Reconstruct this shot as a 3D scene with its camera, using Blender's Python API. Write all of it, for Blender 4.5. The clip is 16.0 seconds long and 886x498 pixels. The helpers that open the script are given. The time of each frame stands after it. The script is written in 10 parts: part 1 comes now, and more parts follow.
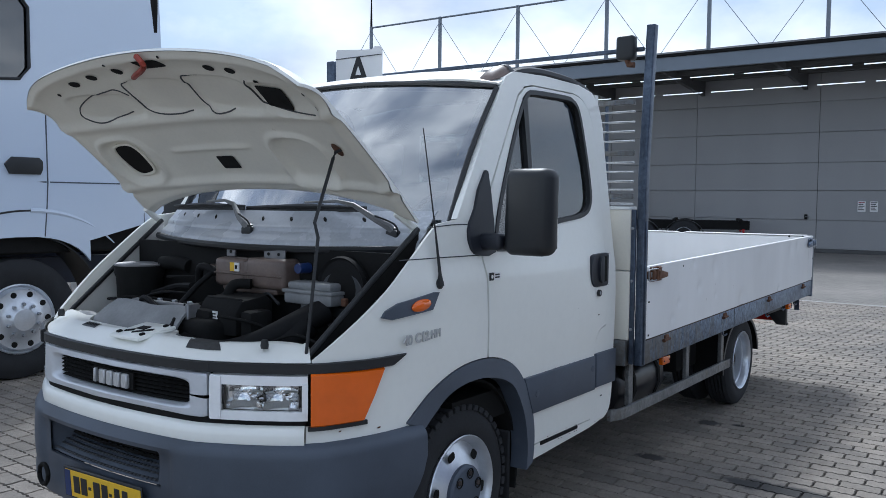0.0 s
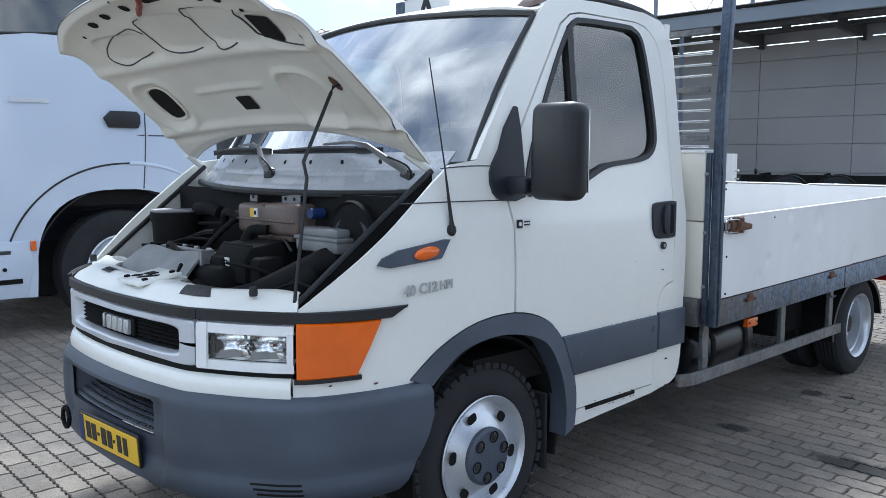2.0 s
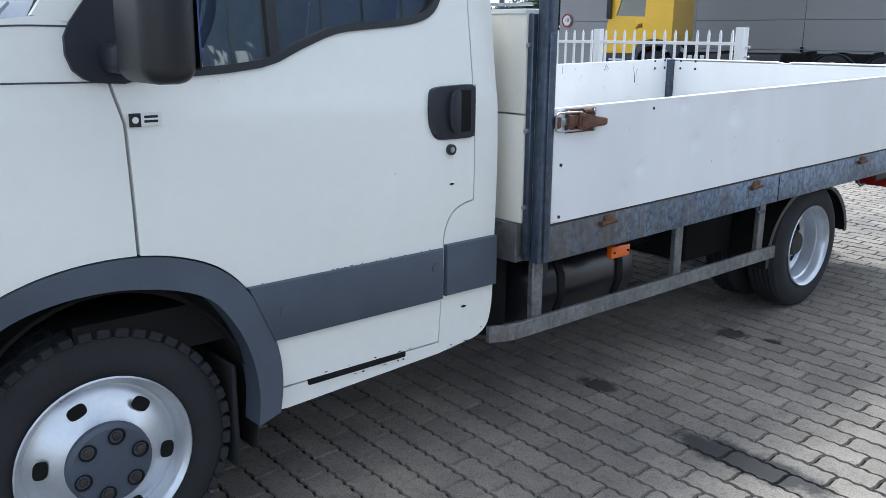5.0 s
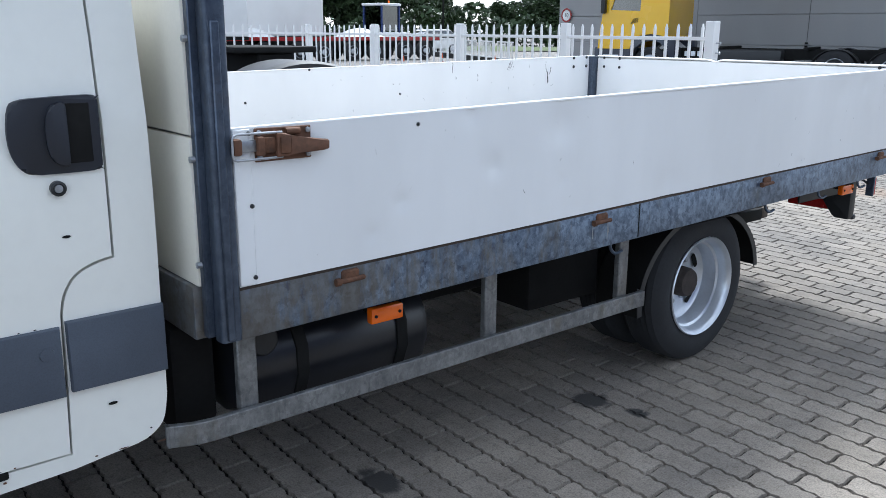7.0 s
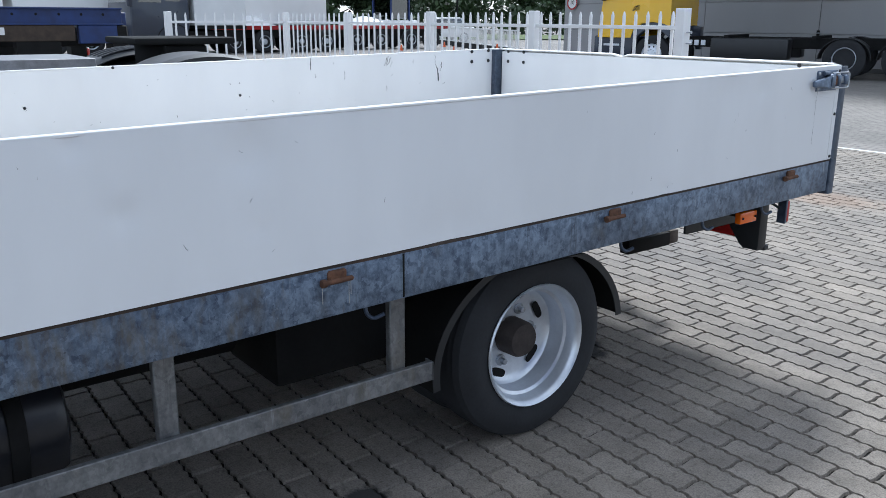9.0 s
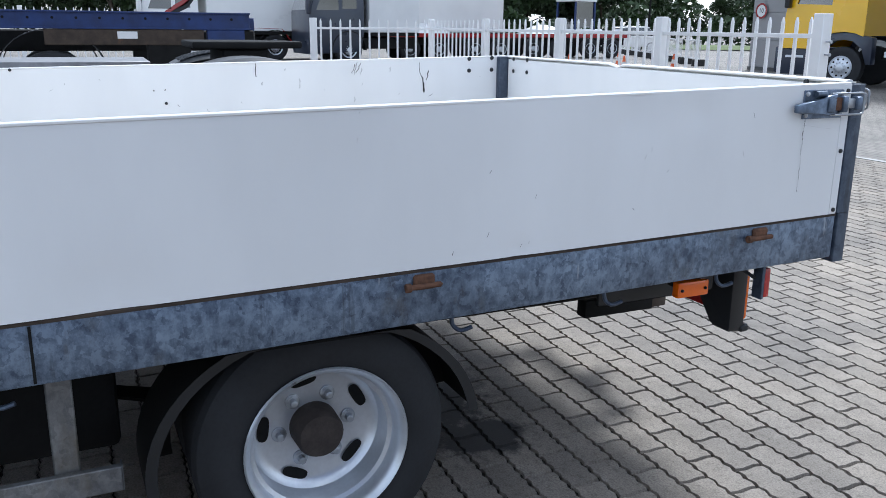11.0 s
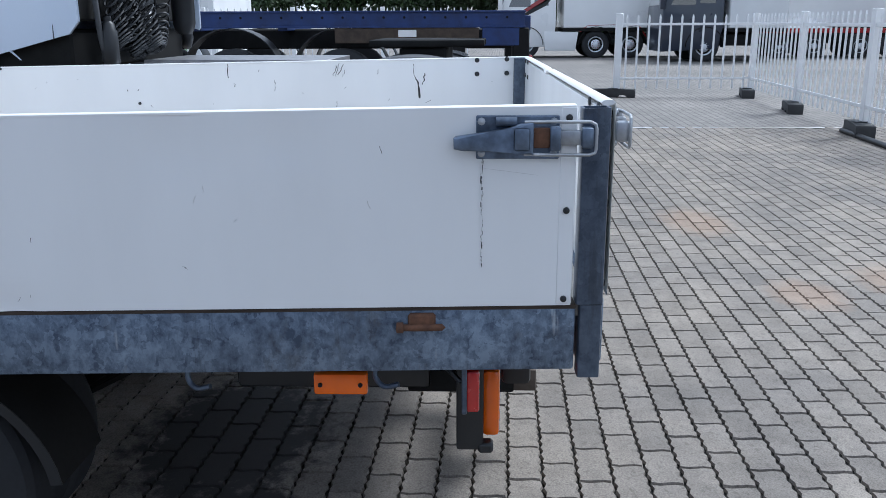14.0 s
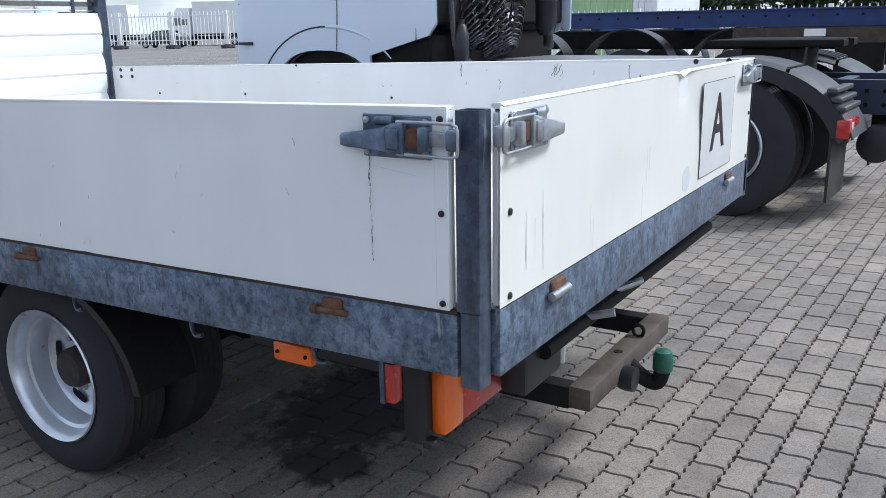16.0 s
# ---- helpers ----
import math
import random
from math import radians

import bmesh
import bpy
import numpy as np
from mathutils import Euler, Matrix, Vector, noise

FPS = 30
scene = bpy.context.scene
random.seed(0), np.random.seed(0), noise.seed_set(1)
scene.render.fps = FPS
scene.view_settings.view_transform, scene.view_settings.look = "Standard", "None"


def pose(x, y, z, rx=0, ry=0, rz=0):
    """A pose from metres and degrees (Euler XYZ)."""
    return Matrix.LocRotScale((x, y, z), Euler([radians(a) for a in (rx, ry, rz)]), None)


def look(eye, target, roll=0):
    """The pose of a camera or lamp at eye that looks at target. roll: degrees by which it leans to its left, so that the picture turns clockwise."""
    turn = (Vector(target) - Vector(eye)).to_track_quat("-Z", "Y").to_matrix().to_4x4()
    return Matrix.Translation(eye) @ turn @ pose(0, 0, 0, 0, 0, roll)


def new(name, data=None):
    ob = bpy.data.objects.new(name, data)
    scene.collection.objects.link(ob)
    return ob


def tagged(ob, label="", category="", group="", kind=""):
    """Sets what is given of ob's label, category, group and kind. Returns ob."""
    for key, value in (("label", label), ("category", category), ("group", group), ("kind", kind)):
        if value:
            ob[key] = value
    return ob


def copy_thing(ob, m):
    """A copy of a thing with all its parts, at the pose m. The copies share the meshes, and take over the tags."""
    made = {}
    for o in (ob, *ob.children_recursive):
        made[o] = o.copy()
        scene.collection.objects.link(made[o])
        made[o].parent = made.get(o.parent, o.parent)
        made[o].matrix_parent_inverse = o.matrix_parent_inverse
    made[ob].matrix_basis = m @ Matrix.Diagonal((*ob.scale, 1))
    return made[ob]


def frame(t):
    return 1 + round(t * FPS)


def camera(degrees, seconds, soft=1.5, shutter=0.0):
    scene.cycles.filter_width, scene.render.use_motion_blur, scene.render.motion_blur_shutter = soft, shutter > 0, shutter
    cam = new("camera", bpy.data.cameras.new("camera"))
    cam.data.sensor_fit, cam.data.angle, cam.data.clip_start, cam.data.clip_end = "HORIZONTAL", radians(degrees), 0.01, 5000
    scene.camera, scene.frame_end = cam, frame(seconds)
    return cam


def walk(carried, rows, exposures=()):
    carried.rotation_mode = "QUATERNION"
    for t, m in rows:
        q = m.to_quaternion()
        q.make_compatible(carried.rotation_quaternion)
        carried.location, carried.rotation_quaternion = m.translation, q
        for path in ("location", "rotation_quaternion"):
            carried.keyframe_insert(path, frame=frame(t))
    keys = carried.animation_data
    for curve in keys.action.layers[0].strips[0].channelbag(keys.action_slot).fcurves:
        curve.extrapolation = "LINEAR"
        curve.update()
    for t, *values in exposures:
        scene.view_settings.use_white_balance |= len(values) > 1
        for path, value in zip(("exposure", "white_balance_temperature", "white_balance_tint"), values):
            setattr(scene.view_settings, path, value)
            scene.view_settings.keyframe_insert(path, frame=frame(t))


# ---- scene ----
cam = camera(55.3, 16.0, soft=0.6)
PATH = [
    (0, (2.893, -2.803, 1.534), (1.721, -1.187, 1.421), 0.6),
    (0.5, (2.989, -2.707, 1.52), (1.82, -1.089, 1.401), 0.7),
    (1, (3.078, -2.622, 1.501), (1.896, -1.014, 1.375), 0.7),
    (1.5, (3.104, -2.529, 1.474), (1.857, -0.972, 1.327), 0.7),
    (2, (3.077, -2.285, 1.467), (1.654, -0.896, 1.255), 0.2),
    (2.5, (3.069, -2.074, 1.454), (1.617, -0.731, 1.162), 0.4),
    (3, (3.113, -1.809, 1.442), (1.661, -0.496, 1.033), 0.6),
    (3.2, (3.123, -1.713, 1.431), (1.668, -0.411, 0.998), 0.7),
    (5.3, (3.02, -0.45, 1.427), (1.553, 0.818, 0.937), 0.4),
    (5.5, (3.002, -0.316, 1.415), (1.531, 0.949, 0.926), 0.3),
    (6, (2.918, 0.002, 1.442), (1.441, 1.256, 0.947), 0.4),
    (6.5, (2.946, 0.302, 1.429), (1.459, 1.544, 0.933), 0.4),
    (7, (2.992, 0.603, 1.42), (1.501, 1.838, 0.921), 0.4),
    (7.5, (2.901, 0.932, 1.406), (1.404, 2.158, 0.903), 0.7),
    (8, (2.837, 1.243, 1.386), (1.339, 2.468, 0.882), 0.5),
    (8.5, (2.915, 1.538, 1.412), (1.41, 2.754, 0.906), 0.4),
    (8.7, (2.936, 1.645, 1.436), (1.432, 2.858, 0.92), 0.4),
    (10.8, (2.944, 3.006, 1.4), (1.189, 3.82, 0.893), -0.1),
    (11, (2.914, 3.175, 1.404), (1.159, 3.988, 0.895), 0.6),
    (11.5, (2.882, 3.533, 1.423), (1.12, 4.334, 0.921), 0.5),
    (12, (2.881, 3.912, 1.422), (1.09, 4.65, 0.925), 0.2),
    (12.5, (2.801, 4.183, 1.403), (0.996, 4.884, 0.901), 0.4),
    (13, (2.681, 4.485, 1.42), (0.845, 5.098, 0.917), 0.5),
    (13.5, (2.708, 4.821, 1.418), (0.797, 5.111, 0.906), -0.0),
    (14, (2.72, 5.113, 1.408), (0.79, 5.067, 0.889), -0.2),
    (14.5, (2.515, 5.403, 1.413), (0.629, 4.999, 0.887), -0.5),
    (15, (2.403, 5.599, 1.422), (0.609, 4.881, 0.904), -0.9),
    (15.5, (2.335, 5.884, 1.401), (0.645, 4.947, 0.885), -1.1),
    (16, (2.454, 6.136, 1.398), (0.807, 5.122, 0.89), -1.0),
]
walk(cam, [(t, look(eye, target, roll)) for t, eye, target, roll in PATH],
     exposures=[(0.0, -0.16, 5500, 8), (1.2, -0.04, 5520, 8), (2.5, 0.52, 5580, 6), (5.5, 0.57, 5620, 6), (7.9, 0.42, 5600, 7), (8.6, 0.28, 5580, 7), (11.0, 0.39, 5560, 8), (12.0, 0.23, 5480, 8), (13.2, 0.03, 5400, 8), (14.5, 0.20, 5400, 8), (16.0, 0.20, 5580, 8)])

# ---- sky and sun ----
SUN_DIR = Vector((-0.56, 0.72, 1.0)).normalized()
SUN_EL = math.asin(SUN_DIR.z)
SUN_AZ = math.atan2(SUN_DIR.x, SUN_DIR.y)

world = bpy.data.worlds.new("sky")
scene.world = world
world.use_nodes = True
wn, wl = world.node_tree.nodes, world.node_tree.links
wn.clear()
w_out = wn.new("ShaderNodeOutputWorld")
w_bg = wn.new("ShaderNodeBackground")
w_sky = wn.new("ShaderNodeTexSky")
w_sky.sky_type = "NISHITA"
w_sky.sun_disc = False
w_sky.sun_elevation = SUN_EL
w_sky.sun_rotation = SUN_AZ
w_tc = wn.new("ShaderNodeTexCoord")
w_map = wn.new("ShaderNodeMapping")
w_map.inputs["Scale"].default_value = (1.0, 1.0, 1.8)
w_map.inputs["Location"].default_value = (1.7, 0.4, 0.3)
w_noise = wn.new("ShaderNodeTexNoise")
w_noise.inputs["Scale"].default_value = 3.0
w_noise.inputs["Detail"].default_value = 7
w_noise.inputs["Roughness"].default_value = 0.55
w_ramp = wn.new("ShaderNodeValToRGB")
w_ramp.color_ramp.elements[0].position = 0.41
w_ramp.color_ramp.elements[0].color = (0.30, 0.30, 0.30, 1)
w_ramp.color_ramp.elements[1].position = 0.585
w_mix = wn.new("ShaderNodeMix")
w_mix.data_type = "RGBA"
w_cloud = wn.new("ShaderNodeTexNoise")
w_cloud.inputs["Scale"].default_value = 4.0
w_cloud.inputs["Detail"].default_value = 6
w_cr = wn.new("ShaderNodeValToRGB")
w_cr.color_ramp.elements[0].position = 0.3
w_cr.color_ramp.elements[0].color = (5.2, 5.6, 6.4, 1)
w_cr.color_ramp.elements[1].position = 0.7
w_cr.color_ramp.elements[1].color = (14.0, 13.8, 13.5, 1)
wl.new(w_tc.outputs["Generated"], w_map.inputs["Vector"])
wl.new(w_map.outputs["Vector"], w_noise.inputs["Vector"])
wl.new(w_map.outputs["Vector"], w_cloud.inputs["Vector"])
wl.new(w_noise.outputs["Fac"], w_ramp.inputs["Fac"])
wl.new(w_cloud.outputs["Fac"], w_cr.inputs["Fac"])
wl.new(w_ramp.outputs["Color"], w_mix.inputs["Factor"])
wl.new(w_sky.outputs["Color"], w_mix.inputs["A"])
wl.new(w_cr.outputs["Color"], w_mix.inputs["B"])
wl.new(w_mix.outputs["Result"], w_bg.inputs["Color"])
w_bg.inputs["Strength"].default_value = 0.108
wl.new(w_bg.outputs["Background"], w_out.inputs["Surface"])

sun = new("sun", bpy.data.lights.new("sun", "SUN"))
sun.data.energy = 3.5
sun.data.angle = radians(14)
sun.data.color = (1.0, 0.95, 0.87)
sun.matrix_world = look((0, 0, 0), -SUN_DIR) @ Matrix.Identity(4)
sun.location = SUN_DIR * 60


# ---- materials ----
def mat(name, color, rough=0.5, metal=0.0, var=0.08, scale=3.0, bump=0.0, bscale=80.0, stain=None, stain_amt=0.0,
        stain_scale=2.0, stretch=(1, 1, 1), coat=0.0, rand=0.0, trans=0.0, emit=0.0, rvar=0.08, spec=None, tint2=None):
    """Principled surface: colour varied at two scales, stains of a second colour, fine bump."""
    m = bpy.data.materials.new(name)
    m.use_nodes = True
    n, l = m.node_tree.nodes, m.node_tree.links
    b = n["Principled BSDF"]
    tc = n.new("ShaderNodeTexCoord")
    mp = n.new("ShaderNodeMapping")
    mp.inputs["Scale"].default_value = stretch
    l.new(tc.outputs["Object"], mp.inputs["Vector"])
    n1 = n.new("ShaderNodeTexNoise")
    n1.inputs["Scale"].default_value = scale
    n1.inputs["Detail"].default_value = 6
    l.new(mp.outputs["Vector"], n1.inputs["Vector"])
    n2 = n.new("ShaderNodeTexNoise")
    n2.inputs["Scale"].default_value = bscale
    n2.inputs["Detail"].default_value = 3
    l.new(mp.outputs["Vector"], n2.inputs["Vector"])
    lo = tuple(c * (1 - var) for c in color)
    hi = tuple(min(1, c * (1 + var)) for c in (tint2 or color))
    r1 = n.new("ShaderNodeValToRGB")
    r1.color_ramp.elements[0].position, r1.color_ramp.elements[1].position = 0.32, 0.68
    r1.color_ramp.elements[0].color, r1.color_ramp.elements[1].color = (*lo, 1), (*hi, 1)
    l.new(n1.outputs["Fac"], r1.inputs["Fac"])
    col = r1.outputs["Color"]
    fm = n.new("ShaderNodeMix")
    fm.data_type, fm.blend_type = "RGBA", "MULTIPLY"
    fm.inputs["Factor"].default_value = min(1.0, var * 2)
    l.new(col, fm.inputs["A"])
    fr = n.new("ShaderNodeValToRGB")
    fr.color_ramp.elements[0].position, fr.color_ramp.elements[1].position = 0.3, 0.6
    fr.color_ramp.elements[0].color = (0.72, 0.72, 0.72, 1)
    l.new(n2.outputs["Fac"], fr.inputs["Fac"])
    l.new(fr.outputs["Color"], fm.inputs["B"])
    col = fm.outputs["Result"]
    if stain:
        n3 = n.new("ShaderNodeTexNoise")
        n3.inputs["Scale"].default_value = stain_scale
        n3.inputs["Detail"].default_value = 9
        n3.inputs["Roughness"].default_value = 0.65
        l.new(mp.outputs["Vector"], n3.inputs["Vector"])
        r3 = n.new("ShaderNodeValToRGB")
        r3.color_ramp.elements[0].position = 0.72 - 0.4 * stain_amt
        r3.color_ramp.elements[1].position = min(0.98, 0.86 - 0.4 * stain_amt)
        l.new(n3.outputs["Fac"], r3.inputs["Fac"])
        sm = n.new("ShaderNodeMix")
        sm.data_type = "RGBA"
        l.new(r3.outputs["Color"], sm.inputs["Factor"])
        l.new(col, sm.inputs["A"])
        sm.inputs["B"].default_value = (*stain, 1)
        col = sm.outputs["Result"]
    if rand:
        oi = n.new("ShaderNodeObjectInfo")
        geo = n.new("ShaderNodeNewGeometry")
        ad = n.new("ShaderNodeMath")
        ad.operation = "ADD"
        l.new(oi.outputs["Random"], ad.inputs[0])
        l.new(geo.outputs["Random Per Island"], ad.inputs[1])
        fr2 = n.new("ShaderNodeMath")
        fr2.operation = "FRACT"
        l.new(ad.outputs[0], fr2.inputs[0])
        rr = n.new("ShaderNodeMapRange")
        rr.inputs["To Min"].default_value, rr.inputs["To Max"].default_value = 1 - rand, 1 + rand
        l.new(fr2.outputs[0], rr.inputs["Value"])
        hs = n.new("ShaderNodeHueSaturation")
        l.new(rr.outputs["Result"], hs.inputs["Value"])
        l.new(col, hs.inputs["Color"])
        col = hs.outputs["Color"]
    l.new(col, b.inputs["Base Color"])
    rm = n.new("ShaderNodeMapRange")
    rm.inputs["To Min"].default_value, rm.inputs["To Max"].default_value = max(0.02, rough - rvar), min(1, rough + rvar)
    l.new(n1.outputs["Fac"], rm.inputs["Value"])
    l.new(rm.outputs["Result"], b.inputs["Roughness"])
    b.inputs["Metallic"].default_value = metal
    if coat:
        b.inputs["Coat Weight"].default_value = coat
        b.inputs["Coat Roughness"].default_value = 0.12
    if spec is not None:
        b.inputs["Specular IOR Level"].default_value = spec
    if trans:
        b.inputs["Transmission Weight"].default_value = trans
    if emit:
        b.inputs["Emission Color"].default_value = (*color, 1)
        b.inputs["Emission Strength"].default_value = emit
    if bump:
        bp = n.new("ShaderNodeBump")
        bp.inputs["Strength"].default_value = 0.6
        bp.inputs["Distance"].default_value = bump
        l.new(n2.outputs["Fac"], bp.inputs["Height"])
        l.new(bp.outputs["Normal"], b.inputs["Normal"])
    return m


def glass(name, tint=(0.75, 0.85, 0.85), rough=0.0, see=0.75, gain=2.6, base=0.06):
    """Thin pane: clear with a tint, mirror-like at its surface."""
    m = bpy.data.materials.new(name)
    m.use_nodes = True
    n, l = m.node_tree.nodes, m.node_tree.links
    n.remove(n["Principled BSDF"])
    out = n["Material Output"]
    tr = n.new("ShaderNodeBsdfTransparent")
    tr.inputs["Color"].default_value = (*[c * see / 0.75 for c in tint], 1)
    gl = n.new("ShaderNodeBsdfGlossy")
    gl.inputs["Roughness"].default_value = rough
    fr = n.new("ShaderNodeFresnel")
    fr.inputs["IOR"].default_value = 1.52
    mu = n.new("ShaderNodeMath")
    mu.operation = "MULTIPLY_ADD"
    mu.inputs[1].default_value, mu.inputs[2].default_value = gain, base
    l.new(fr.outputs[0], mu.inputs[0])
    mx = n.new("ShaderNodeMixShader")
    l.new(mu.outputs[0], mx.inputs[0])
    l.new(tr.outputs[0], mx.inputs[1])
    l.new(gl.outputs[0], mx.inputs[2])
    l.new(mx.outputs[0], out.inputs["Surface"])
    return m


WHITE = mat("white_paint", (0.89, 0.895, 0.848), 0.32, var=0.03, scale=1.3, stain=(0.50, 0.40, 0.27), stain_amt=-0.03, stain_scale=5, coat=0.35, bump=0.0003, bscale=30)
ROOFW = mat("white_roof_paint_rusting", (0.80, 0.79, 0.75), 0.42, var=0.05, scale=3, stain=(0.34, 0.19, 0.09), stain_amt=0.19, stain_scale=4.2)
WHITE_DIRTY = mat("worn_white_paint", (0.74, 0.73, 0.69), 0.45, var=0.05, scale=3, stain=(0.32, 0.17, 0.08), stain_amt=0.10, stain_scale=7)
HOODIN = mat("cream_underside_paint", (0.80, 0.77, 0.68), 0.5, var=0.05, scale=3, stain=(0.34, 0.25, 0.15), stain_amt=0.06, stain_scale=6)
ALU = mat("white_coated_board", (0.82, 0.83, 0.84), 0.24, var=0.045, scale=2.2, stain=(0.50, 0.49, 0.46), stain_amt=0.03, stain_scale=5, bump=0.0006, bscale=6, stretch=(1, 1, 0.35))
def galvanised(name, dark, light, rust, drip=0.6, rough=0.46, metal=0.45, grime=False):
    """Hot-dip zinc: flaky blue-grey mottling, dark runs, brown dirt."""
    m = bpy.data.materials.new(name)
    m.use_nodes = True
    n, l = m.node_tree.nodes, m.node_tree.links
    b = n["Principled BSDF"]
    tc = n.new("ShaderNodeTexCoord")

    def noise_of(scale, stretch=(1, 1, 1), detail=5, rgh=0.6):
        mp = n.new("ShaderNodeMapping")
        mp.inputs["Scale"].default_value = stretch
        l.new(tc.outputs["Object"], mp.inputs["Vector"])
        q = n.new("ShaderNodeTexNoise")
        q.inputs["Scale"].default_value, q.inputs["Detail"].default_value, q.inputs["Roughness"].default_value = scale, detail, rgh
        l.new(mp.outputs["Vector"], q.inputs["Vector"])
        return q.outputs["Fac"]

    def ramp(fac, p0, p1, c0, c1):
        q = n.new("ShaderNodeValToRGB")
        q.color_ramp.elements[0].position, q.color_ramp.elements[1].position = p0, p1
        q.color_ramp.elements[0].color, q.color_ramp.elements[1].color = (*c0, 1), (*c1, 1)
        l.new(fac, q.inputs["Fac"])
        return q.outputs["Color"]

    def mix(fac, a, c, kind="MIX", amount=1.0):
        q = n.new("ShaderNodeMix")
        q.data_type, q.blend_type = "RGBA", kind
        if isinstance(fac, float):
            q.inputs["Factor"].default_value = fac
        else:
            k = n.new("ShaderNodeMath")
            k.operation = "MULTIPLY"
            k.inputs[1].default_value = amount
            l.new(fac, k.inputs[0])
            l.new(k.outputs[0], q.inputs["Factor"])
        l.new(a, q.inputs["A"])
        if isinstance(c, tuple):
            q.inputs["B"].default_value = (*c, 1)
        else:
            l.new(c, q.inputs["B"])
        return q.outputs["Result"]

    flakes = noise_of(38, (1, 1, 0.75), 9, 0.70)
    warp = n.new("ShaderNodeTexNoise")
    warp.inputs["Scale"].default_value, warp.inputs["Detail"].default_value = 26, 5
    l.new(tc.outputs["Object"], warp.inputs["Vector"])
    bend = n.new("ShaderNodeVectorMath")
    bend.operation = "MULTIPLY_ADD"
    bend.inputs[1].default_value = (0.09, 0.09, 0.09)
    l.new(warp.outputs["Color"], bend.inputs[0])
    l.new(tc.outputs["Object"], bend.inputs[2])
    cell = n.new("ShaderNodeTexVoronoi")
    cell.inputs["Scale"].default_value = 52
    l.new(bend.outputs[0], cell.inputs["Vector"])
    half = n.new("ShaderNodeMix")
    half.inputs["Factor"].default_value = 0.20
    l.new(flakes, half.inputs["A"])
    l.new(cell.outputs["Color"], half.inputs["B"])
    col = ramp(half.outputs["Result"], 0.36, 0.62, dark, light)
    col = mix(1.0, col, ramp(noise_of(5, (1, 1, 0.7), 6), 0.35, 0.68, (0.66, 0.66, 0.68), (1.12, 1.12, 1.12)), "MULTIPLY")
    col = mix(ramp(noise_of(30, (1, 1, 0.10), 7), 0.60, 0.68, (0, 0, 0), (1, 1, 1)), col, (0.035, 0.036, 0.040), "MIX", drip)
    col = mix(ramp(noise_of(7, (1, 1, 0.5), 9, 0.7), 0.56, 0.70, (0, 0, 0), (1, 1, 1)), col, rust, "MIX", 0.55)
    col = mix(ramp(noise_of(26, (1, 1, 0.16), 4), 0.66, 0.74, (0, 0, 0), (1, 1, 1)), col, (0.50, 0.54, 0.58), "MIX", 0.55)
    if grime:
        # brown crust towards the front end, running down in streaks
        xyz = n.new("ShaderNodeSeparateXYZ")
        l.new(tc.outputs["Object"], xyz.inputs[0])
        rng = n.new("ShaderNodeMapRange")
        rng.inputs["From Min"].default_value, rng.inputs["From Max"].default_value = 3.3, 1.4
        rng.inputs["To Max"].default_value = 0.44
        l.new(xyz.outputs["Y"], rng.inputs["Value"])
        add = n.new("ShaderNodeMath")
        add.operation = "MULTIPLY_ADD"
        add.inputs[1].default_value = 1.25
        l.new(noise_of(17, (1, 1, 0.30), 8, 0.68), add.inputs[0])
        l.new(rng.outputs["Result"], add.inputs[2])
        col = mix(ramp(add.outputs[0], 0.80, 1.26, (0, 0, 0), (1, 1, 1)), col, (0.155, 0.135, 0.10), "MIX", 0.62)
    l.new(col, b.inputs["Base Color"])
    b.inputs["Roughness"].default_value = rough
    b.inputs["Metallic"].default_value = metal
    bp = n.new("ShaderNodeBump")
    bp.inputs["Strength"].default_value = 0.5
    bp.inputs["Distance"].default_value = 0.0008
    l.new(flakes, bp.inputs["Height"])
    l.new(bp.outputs["Normal"], b.inputs["Normal"])
    return m


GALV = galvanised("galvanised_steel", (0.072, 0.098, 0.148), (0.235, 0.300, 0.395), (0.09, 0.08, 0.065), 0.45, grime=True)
GALV3 = galvanised("weathered_zinc_rail", (0.15, 0.155, 0.16), (0.27, 0.275, 0.275), (0.13, 0.11, 0.075), 0.4)
GALV2 = galvanised("grey_steel_post", (0.066, 0.086, 0.124), (0.118, 0.148, 0.202), (0.075, 0.062, 0.055), 0.35, 0.36, 0.55)
LIPM = mat("dark_rusty_edge", (0.055, 0.040, 0.030), 0.85, var=0.3, scale=9, stain=(0.17, 0.075, 0.035), stain_amt=0.16, stain_scale=4)
STEEL = mat("zinc_latch_steel", (0.42, 0.44, 0.47), 0.42, metal=0.8, var=0.2, scale=30, stain=(0.26, 0.12, 0.05), stain_amt=0.15, stain_scale=22)
SCUFF = mat("grey_scuff", (0.45, 0.45, 0.44), 0.6, var=0.15)
RUST = mat("rusty_steel", (0.125, 0.060, 0.034), 0.85, metal=0.1, var=0.35, scale=30, stain=(0.08, 0.05, 0.035), stain_amt=0.3, stain_scale=20, bump=0.001, bscale=120)
PLASTIC = mat("grey_bumper_plastic", (0.070, 0.085, 0.114), 0.52, var=0.22, scale=3, bump=0.0004, bscale=300, stain=(0.12, 0.13, 0.145), stain_amt=0.14, stain_scale=6)
BLACKP = mat("black_plastic", (0.016, 0.0175, 0.020), 0.45, var=0.15, scale=6, bump=0.0003, bscale=300)
NAVYP = mat("dark_handle_plastic", (0.016, 0.019, 0.028), 0.5, var=0.15, scale=6, bump=0.0003, bscale=260)
